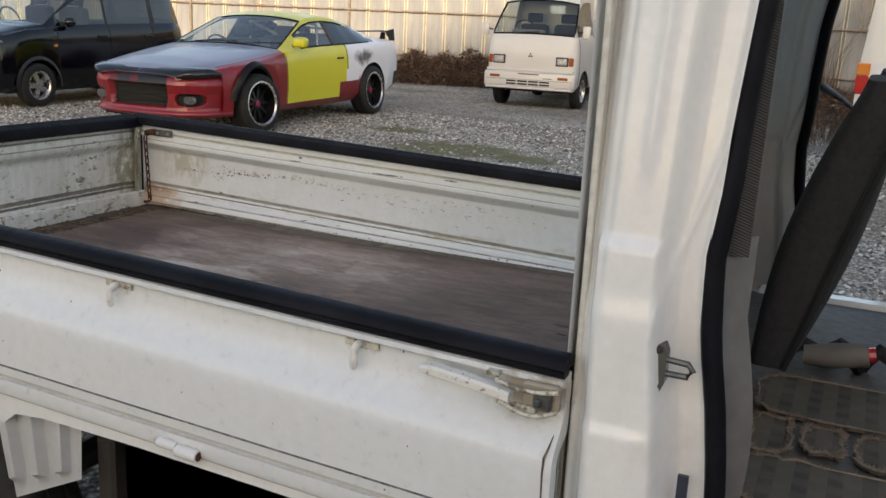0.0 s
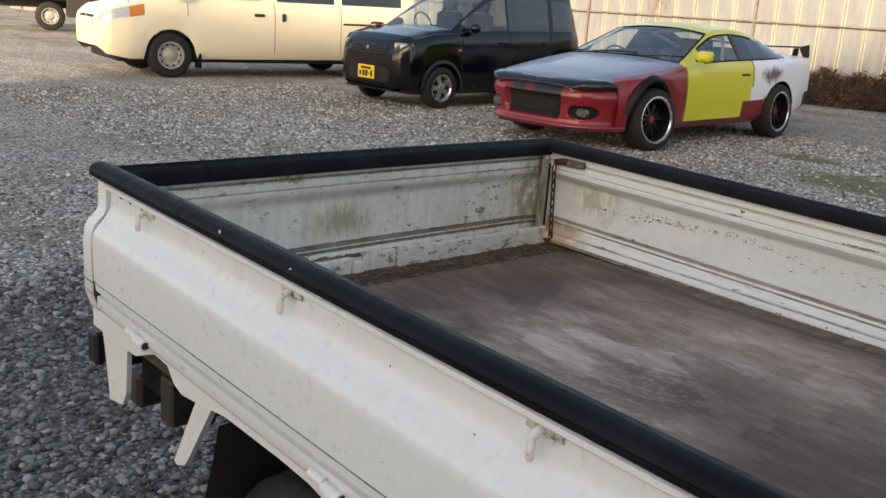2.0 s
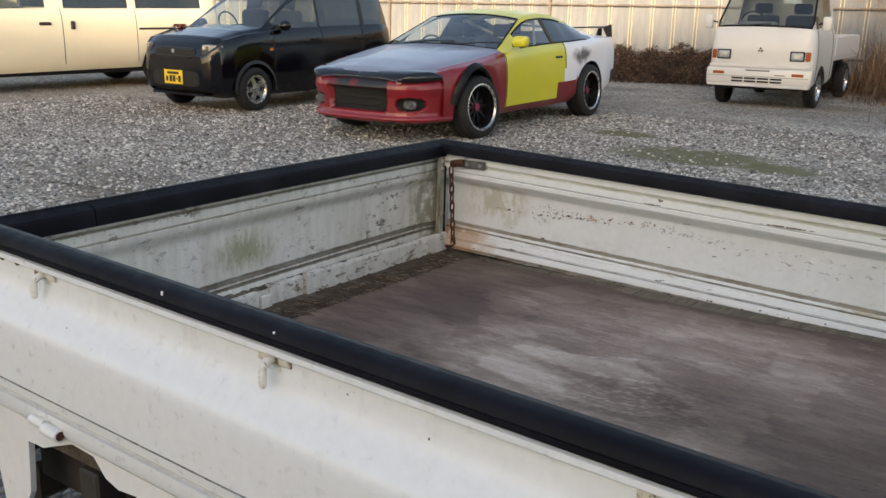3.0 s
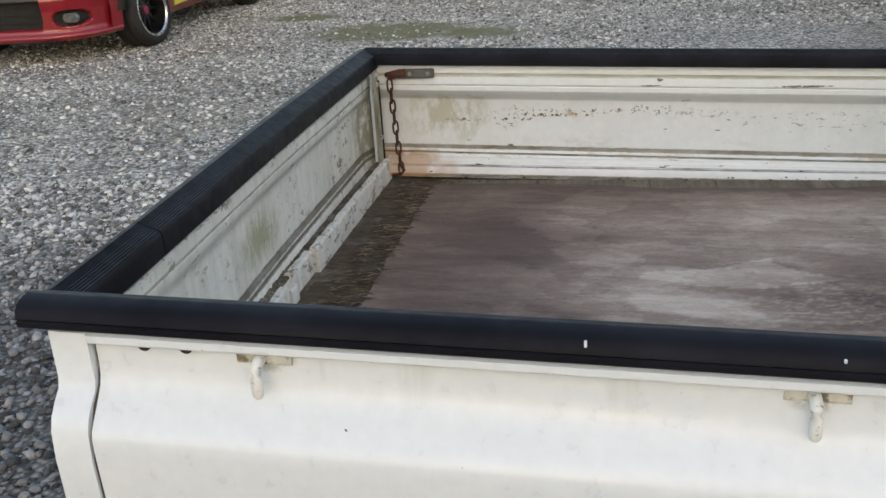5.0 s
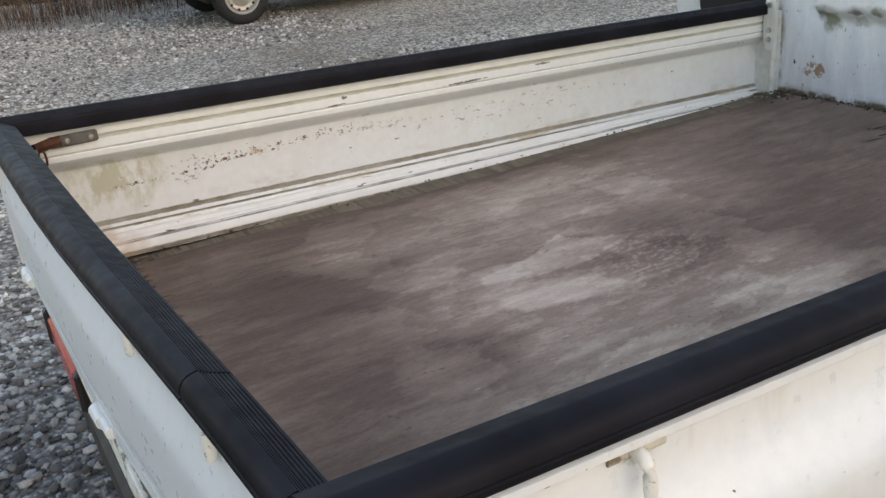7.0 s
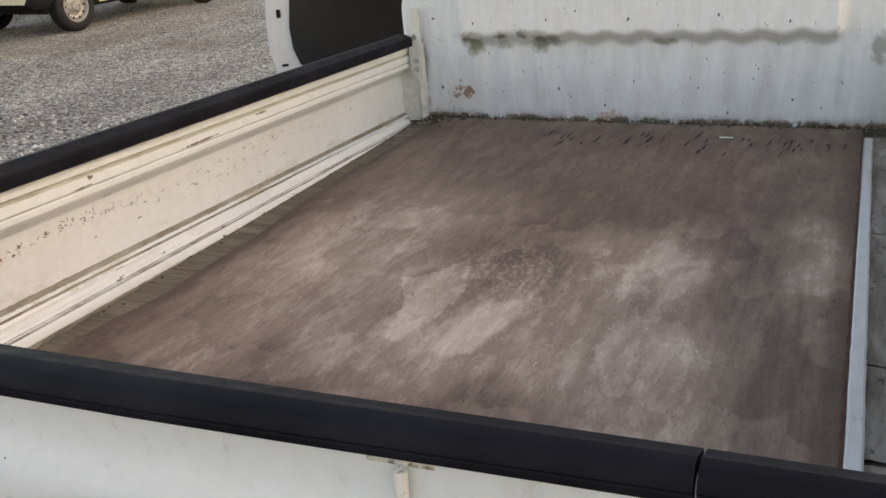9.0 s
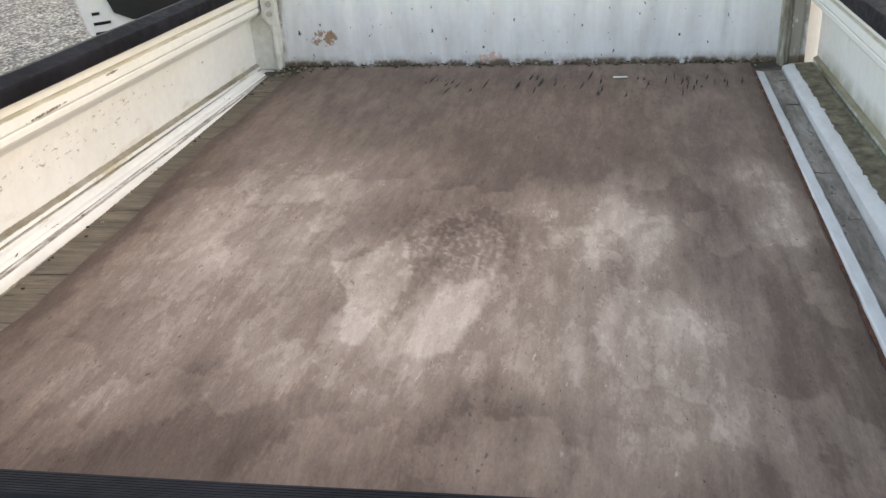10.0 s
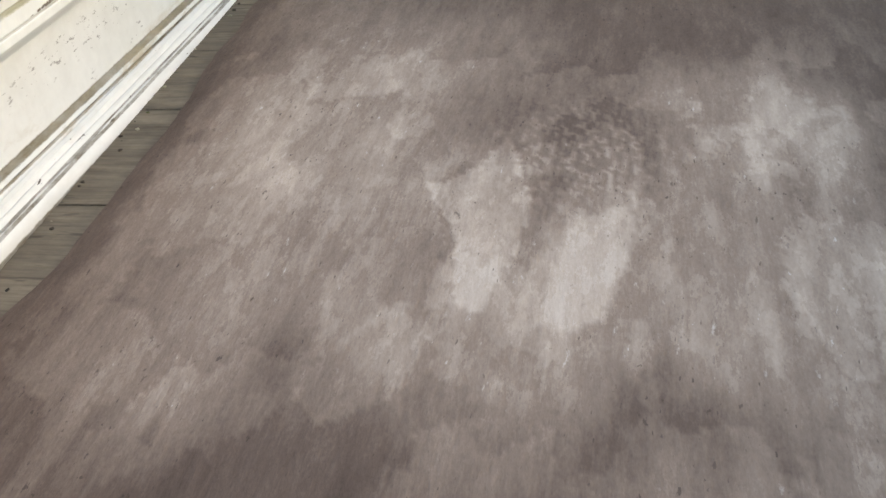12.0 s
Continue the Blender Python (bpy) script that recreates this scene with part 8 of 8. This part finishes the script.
def far_truck():
    car = thing("flatbed_truck", "grey flatbed lorry parked at the far end of the yard", "truck", on_yard(-22.86, 10.32, 71))
    part("load_bed", boxed(-4.5, 0.9, -0.95, 0.95, 0.95, 1.45, 0.02), plain("grey_bed_paint", (0.34, 0.35, 0.35), 0.5), car, "grey drop-side bed")
    part("chassis", boxed(-4.4, 1.2, -0.4, 0.4, 0.55, 0.8, 0.02), M["dark_metal"], car)
    part("under_tray", boxed(-3.9, 0.6, -0.85, 0.85, 0.75, 0.95, 0.02), M["under"], car)
    part("cab", boxed(1.0, 2.6, -0.9, 0.9, 0.5, 2.2, 0.12, 3), P_WHITE, car, "white lorry cab", smooth=True)
    part("windscreen", boxed(2.58, 2.62, -0.78, 0.78, 1.3, 2.0, 0.02), M["glass_dark"], car)
    for side in (1, -1):
        wheel(car, 1.6, side * 0.78, 0.36, 0.36, 0.22, 0.2, "steel", side)
        wheel(car, -2.4, side * 0.78, 0.36, 0.36, 0.22, 0.2, "steel", side)
        part("mud_wing", boxed(-2.0, -1.4, min(side * 0.6, side * 0.9), max(side * 0.6, side * 0.9), 0.35, 0.9, 0.02), M["dark_metal"], car)


far_truck()
# ---- the fence ----
FENCE_DIR = Vector((math.cos(radians(8)), math.sin(radians(8)), 0))
FENCE_OUT = Vector((-FENCE_DIR.y, FENCE_DIR.x, 0))
FENCE_AT = Vector((2.12, -1.0, 0)) + FENCE_OUT * 18.3


def fence_point(s, d, z):
    p = FENCE_AT + FENCE_DIR * s + FENCE_OUT * d
    return Vector((p.x, p.y, ground_z(p.x, p.y) + z))


n = Nodes("fence_sheet", 0.55)
streaks = n.ramp(n.noise(3, 6, 0.65, (3, 3, 0.35)), (0.35, 0.0), (0.7, 1.0))
col = n.mix(streaks, (0.195, 0.208, 0.215), (0.29, 0.30, 0.30))
stain = n.ramp(n.noise(7, 5, 0.7, (2, 2, 0.5)), (0.62, 0.0), (0.72, 1.0))
col = n.mix(n.math("MULTIPLY", stain, 0.6), col, (0.30, 0.17, 0.08))
n.colour(col)
M["fence"] = n.mat
M["fence_rib"] = plain("fence_rib_paint", (0.74, 0.67, 0.52), 0.6, 0, 0.35, 6)
M["fence_rail"] = plain("rusty_fence_rail", (0.30, 0.25, 0.20), 0.7, 0.2, 0.4, 8)


def build_fence():
    fence = thing("fence", "tall weathered sheet metal fence with ribs and rusty rails", "fence", kind="structure")
    bay, height = 0.42, 3.2
    kinds = []
    for k in range(3):
        r = random.Random(k)
        bm = bmesh.new()
        dent = [r.uniform(-1, 1) for _ in range(6)]
        front = [(bay * u / 8, 0.012 * math.sin(math.pi * u / 8) * dent[0]) for u in range(9)]
        prism(bm, front + [(u, v + 0.008) for u, v in reversed(front)], lambda u, v, s: (u, v + 0.006 * math.sin(2.2 * s + dent[1]) * math.sin(math.pi * u / bay), s), -0.1, height - 0.1, cuts=10)
        kinds.append(part("panel", bm, M["fence"], fence, "pale grey-blue sheet panel"))
    bm = bmesh.new()
    for u in (-0.035, 0.022):
        box(bm, u, u + 0.016, -0.045, 0.0, -0.1, height, 0.003)
    rib = part("rib", bm, M["fence_rib"], fence, "pale fence rib")
    bm = boxed(-0.026, 0.026, -0.07, -0.02, -0.2, height, 0.006)
    post = part("post", bm, M["fence_rail"], fence, "rusty post")
    turn = pose(0, 0, 0, 0, 0, 8)
    first = True
    for k in range(-92, 22):
        base = fence_point(k * bay, 0, 0)
        src = kinds[(k * 7) % 3]
        ob = src if src.location.length == 0 and src.matrix_basis == Matrix() else src.copy()
        if ob is not src:
            scene.collection.objects.link(ob)
            ob.parent = fence
        ob.matrix_basis = Matrix.Translation(base) @ turn
        source = post if k % 9 == 0 else rib
        ob = source if source.matrix_basis == Matrix() else source.copy()
        if ob is not source:
            scene.collection.objects.link(ob)
            ob.parent = fence
        ob.matrix_basis = Matrix.Translation(base) @ turn
    for z in (0.45, 1.32, 2.25):
        bm = tube(bmesh.new(), [fence_point(-92 * bay, -0.06, z), fence_point(-30 * bay, -0.06, z), fence_point(22 * bay, -0.06, z)], 0.020, 8)
        part("rail", bm, M["fence_rail"], fence, "horizontal fence rail", smooth=True)


build_fence()

# ---- dry weeds ----
n = Nodes("dry_weeds", 0.9)
n.colour(n.ramp(n.island(), (0.0, (0.028, 0.017, 0.013)), (0.5, (0.075, 0.042, 0.028)), (0.85, (0.15, 0.088, 0.05)), (1.0, (0.30, 0.20, 0.10))))
M["weeds"] = n.mat
n = Nodes("green_verge", 0.9)
n.colour(n.ramp(n.island(), (0.0, (0.04, 0.055, 0.015)), (0.5, (0.10, 0.12, 0.03)), (1.0, (0.26, 0.21, 0.09))))
M["verge"] = n.mat


def blades(name, label, mat, spots, seed, category="weeds"):
    """Many thin bent blades; spots are (x, y, spread x, spread y, count, height, lean)."""
    r = np.random.default_rng(seed)
    verts, faces = [], []
    for cx, cy, sx, sy, count, height, lean in spots:
        for _ in range(count):
            x, y = cx + r.normal() * sx, cy + r.normal() * sy
            h = height * r.uniform(0.35, 1.15)
            a = r.uniform(0, 2 * math.pi)
            h *= 1.0 if lean < 1.5 else r.uniform(0.5, 1.3)
            bend = lean * h * r.uniform(0.2, 1.4)
            w = r.uniform(0.0022, 0.0065)
            ca, sa = math.cos(a), math.sin(a)
            z0 = ground_z(x, y) - 0.02
            b0 = len(verts)
            for t in (0.0, 0.5, 0.85, 1.0):
                off = bend * t * t
                ww = w * (1 - 0.8 * t)
                drop = 0.25 * bend * t ** 3
                verts.append((x + ca * off - sa * ww, y + sa * off + ca * ww, z0 + h * t - drop))
                verts.append((x + ca * off + sa * ww, y + sa * off - ca * ww, z0 + h * t - drop))
            for k in range(3):
                faces.append((b0 + 2 * k, b0 + 2 * k + 1, b0 + 2 * k + 3, b0 + 2 * k + 2))
    data = bpy.data.meshes.new(name)
    data.from_pydata(verts, [], faces)
    data.materials.append(mat)
    tagged(new(name, data), label, category, kind="stuff")


def fence_xy(s, d):
    p = fence_point(s, d, 0)
    return p.x, p.y


spots = []
rs = random.Random(3)
for k in range(46):
    x, y = fence_xy(-14.5 + k * 0.42, -rs.uniform(0.4, 1.0))
    spots.append((x, y, 0.35, 0.40, 800, rs.uniform(0.30, 0.58), 2.0))
for k in range(26):
    x, y = fence_xy(-1.3 + k * 0.24, -rs.uniform(0.6, 3.0))
    spots.append((x, y, 0.36, 0.40, 620, rs.uniform(0.28, 0.52), 2.2))
for s, h in ((-17.5, 1.5), (-17, 1.2), (-20, 1.0), (-12.5, 0.9), (-1.3, 1.1), (1.5, 1.8), (3.5, 1.5)):
    x, y = fence_xy(s, -0.35)
    spots.append((x, y, 0.22, 0.15, 420, h, 0.5))
for k in range(7):
    spots.append((-6.6 + 0.4 * k, 16.0 + rs.uniform(-0.3, 0.3), 0.30, 0.30, 350, rs.uniform(0.5, 0.9), 1.6))
blades("dry_weeds", "brown dry weeds piled along the fence", M["weeds"], spots, 1)
blades("dry_grass", "short dry straw lying on the gravel", M["weeds"], [(-11.5, 8.1, 0.45, 1.1, 3000, 0.06, 1.8), (-1.5, 13.2, 1.8, 0.5, 900, 0.05, 1.6), (1.0, 12.6, 1.2, 0.5, 600, 0.06, 1.5), (2.2, 10.4, 1.0, 0.6, 700, 0.10, 1.4)], 2, "grass")
spots = []
for k in range(16):
    spots.append((0.2 + 0.28 * k, 10.9 + rs.uniform(-0.3, 0.6), 0.35, 0.35, 120, rs.uniform(0.3, 0.8), 0.7))
blades("dry_weeds", "tangled dry weeds behind the parked vans", M["weeds"], spots, 5)
spots = [(6.0 + 0.6 * k, 10.6 + rs.uniform(-0.4, 0.6), 0.6, 0.5, 220, rs.uniform(0.10, 0.25), 0.9) for k in range(16)]
spots += [(10.8 + 0.5 * k, 8.4 + rs.uniform(-0.5, 0.6), 0.5, 0.5, 200, rs.uniform(0.06, 0.16), 1.0) for k in range(10)]
blades("verge_grass", "green and straw grass along the yard's verge", M["verge"], spots, 6, "grass")


n = Nodes("tan_brush", 0.9)
n.colour(n.ramp(n.island(), (0.0, (0.09, 0.05, 0.03)), (0.5, (0.26, 0.15, 0.08)), (1.0, (0.45, 0.30, 0.18))))
M["brush"] = n.mat
blades("dry_brush", "tan dry brush standing beside the mini truck", M["brush"], [(-1.35, 15.2, 0.30, 0.30, 420, 1.25, 0.9), (-0.95, 14.9, 0.30, 0.30, 260, 0.95, 1.3), (-0.7, 13.6, 0.35, 0.30, 220, 0.40, 1.8)], 9)


n = Nodes("dead_leaf", 0.9)
n.colour(n.ramp(n.island(), (0.0, (0.022, 0.013, 0.010)), (0.45, (0.075, 0.042, 0.029)), (0.8, (0.14, 0.082, 0.050)), (0.95, (0.24, 0.14, 0.07)), (1.0, (0.32, 0.21, 0.12))))
M["dead_leaf"] = n.mat


def brush_heap(label, mounds, seed):
    """A heap of dead leaves and twigs; mounds are (x, y, half x, half y, height, count)."""
    r = np.random.default_rng(seed)
    verts, faces = [], []
    for cx, cy, rx, ry, height, count in mounds:
        for _ in range(count):
            a, q = r.uniform(0, 2 * math.pi), math.sqrt(r.uniform(0, 1))
            x, y = cx + rx * q * math.cos(a), cy + ry * q * math.sin(a)
            lump = 0.65 + 0.55 * noise.noise((x * 2.2, y * 2.2, seed))
            z = ground_z(x, y) + max(0.02, height * (1 - q ** 2.4) * lump * r.uniform(0.75, 1.03))
            u = Vector((r.normal(), r.normal(), r.normal() * 0.7)).normalized()
            w = u.cross(Vector((r.normal(), r.normal(), r.normal()))).normalized()
            if r.uniform() < 0.55:
                u, w = u * r.uniform(0.06, 0.26), w * r.uniform(0.0020, 0.0045)
            else:
                u, w = u * r.uniform(0.018, 0.05), w * r.uniform(0.010, 0.028)
            p, b0 = Vector((x, y, z)), len(verts)
            verts += [p - u, p + w, p + u, p - w]
            faces.append((b0, b0 + 1, b0 + 2, b0 + 3))
    data = bpy.data.meshes.new("brush_heap")
    data.from_pydata(verts, [], faces)
    data.materials.append(M["dead_leaf"])
    tagged(new("brush_heap", data), label, "brush", kind="stuff")


brush_heap("low heap of dark brown dead creepers beside the fence", [(-5.9, 15.2, 1.4, 0.7, 0.72, 6500), (-5.0, 15.5, 1.4, 0.7, 0.75, 6000), (-4.2, 15.7, 1.1, 0.7, 0.78, 5500), (-7.1, 15.1, 1.5, 0.6, 0.70, 6500), (-8.6, 15.0, 1.4, 0.5, 0.60, 4500)], 31)
brush_heap("tall heap of dead leaves and twigs behind the mini truck", [(-0.9, 15.4, 0.6, 0.5, 0.95, 5500), (-0.35, 14.4, 0.8, 0.8, 0.85, 6500), (0.6, 13.8, 0.9, 0.7, 0.85, 6500), (-0.5, 15.2, 0.6, 0.5, 1.15, 4500), (1.9, 13.4, 1.0, 0.7, 0.8, 6000)], 32)


def vines():
    """Dead creepers hanging on the fence."""
    r = random.Random(8)
    bm = bmesh.new()
    for s0, spread in ((-1.55, 0.12), (-1.20, 0.10), (-0.85, 0.10), (-0.75, 0.16), (0.2, 0.3), (1.1, 0.25), (2.7, 0.3), (4.4, 0.4), (-9.6, 0.2)):
        for _ in range(34):
            s, z = s0 + r.gauss(0, spread * 0.6), r.uniform(1.9, 3.1)
            pts = []
            for _ in range(9):
                pts.append(fence_point(s, -0.07 - r.uniform(0, 0.06), z))
                s += r.gauss(0, 0.06)
                z -= r.uniform(0.05, 0.18)
            tube(bm, pts, [0.007 * (1 - 0.08 * k) for k in range(9)], 4)
    tagged(part("creeper", bm, M["brush"]), "dead brown creepers hanging on the fence", "plant", kind="stuff")


vines()

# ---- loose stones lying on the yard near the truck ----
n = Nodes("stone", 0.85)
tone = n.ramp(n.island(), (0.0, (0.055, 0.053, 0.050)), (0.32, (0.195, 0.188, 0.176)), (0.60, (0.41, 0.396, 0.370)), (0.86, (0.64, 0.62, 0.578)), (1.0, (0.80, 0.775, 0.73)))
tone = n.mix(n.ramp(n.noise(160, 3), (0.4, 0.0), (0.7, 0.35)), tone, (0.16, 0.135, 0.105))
n.colour(darken_gravel(n, tone))
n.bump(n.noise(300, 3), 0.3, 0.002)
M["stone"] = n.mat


def stones(name, zones, seed, skip):
    r = np.random.default_rng(seed)
    bm = bmesh.new()
    bmesh.ops.create_icosphere(bm, subdivisions=1, radius=1.0)
    ico = np.array([v.co[:] for v in bm.verts])
    tri = np.array([[v.index for v in f.verts] for f in bm.faces])
    bm.free()
    points, sizes = [], []
    for x0, x1, y0, y1, count, r0, r1 in zones:
        p = np.column_stack([r.uniform(x0, x1, count), r.uniform(y0, y1, count)])
        points.append(p)
        sizes.append(r0 + (r1 - r0) * r.random(count) ** 2.8)
    p, size = np.concatenate(points), np.concatenate(sizes)
    keep = np.ones(len(p), bool)
    for cx, cy, sx, sy in skip:
        inside_patch = ((p[:, 0] - cx) / sx) ** 2 + ((p[:, 1] - cy) / sy) ** 2 < 0.75
        keep &= ~(inside_patch & (r.random(len(p)) < 0.85))
    p, size = p[keep], size[keep]
    m = len(p)
    angle = r.uniform(0, 2 * np.pi, m)
    scale = size[:, None] * np.column_stack([r.uniform(0.8, 1.35, m), r.uniform(0.7, 1.05, m), r.uniform(0.45, 0.8, m)])
    rough = 1 + r.uniform(-0.46, 0.30, (m, len(ico)))
    v = ico[None] * scale[:, None, :] * rough[:, :, None]
    tilt = r.uniform(-0.5, 0.5, m)
    y2 = v[:, :, 1] * np.cos(tilt)[:, None] - v[:, :, 2] * np.sin(tilt)[:, None]
    z2 = v[:, :, 1] * np.sin(tilt)[:, None] + v[:, :, 2] * np.cos(tilt)[:, None]
    x3 = v[:, :, 0] * np.cos(angle)[:, None] - y2 * np.sin(angle)[:, None]
    y3 = v[:, :, 0] * np.sin(angle)[:, None] + y2 * np.cos(angle)[:, None]
    ground = SLOPE * np.maximum(p[:, 1], 0)
    lift = r.uniform(0.0, 0.45, m) * size
    co = np.stack([x3 + p[:, :1], y3 + p[:, 1:2], z2 + (ground + lift)[:, None]], -1).reshape(-1, 3)
    faces = (tri[None] + (np.arange(m) * len(ico))[:, None, None]).reshape(-1, 3)
    data = bpy.data.meshes.new(name)
    data.vertices.add(len(co))
    data.vertices.foreach_set("co", co.ravel())
    data.loops.add(len(faces) * 3)
    data.loops.foreach_set("vertex_index", faces.ravel().astype(np.int32))
    data.polygons.add(len(faces))
    data.polygons.foreach_set("loop_start", np.arange(0, len(faces) * 3, 3, dtype=np.int32))
    data.polygons.foreach_set("loop_total", np.full(len(faces), 3, dtype=np.int32))
    data.update(calc_edges=True)
    data.materials.append(M["stone"])
    tagged(new(name, data), "loose grey and white crushed stones covering the yard", "gravel", kind="stuff")


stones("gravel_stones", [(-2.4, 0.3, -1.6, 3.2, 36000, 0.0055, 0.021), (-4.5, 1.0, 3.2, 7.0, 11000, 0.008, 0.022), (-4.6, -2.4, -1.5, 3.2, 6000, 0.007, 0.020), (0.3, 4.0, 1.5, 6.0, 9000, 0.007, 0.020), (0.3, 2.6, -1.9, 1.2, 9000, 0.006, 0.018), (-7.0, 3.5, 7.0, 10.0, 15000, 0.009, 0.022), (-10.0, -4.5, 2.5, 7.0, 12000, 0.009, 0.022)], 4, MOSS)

# ---- an unseen wall added behind the camera; its outline shades truck, cars and fence ----
shade_bm = bmesh.new()
prism(shade_bm, [(3.0, 0), (3.0, 10.4), (8.0, 11.7), (11.0, 12.6), (13.5, 13.35), (17.3, 14.26), (18.85, 14.68), (22.0, 15.3), (60.0, 15.3), (60.0, 0)], lambda u, v, s: (u, s, v), -26.5, -25.5)
tagged(part("shade_wall", shade_bm, plain("pale_shade_wall", (0.45, 0.46, 0.47), 0.8, 0, 0.15, 2)), "unseen plain pale wall added to shade the truck and the yard", "wall", kind="structure")
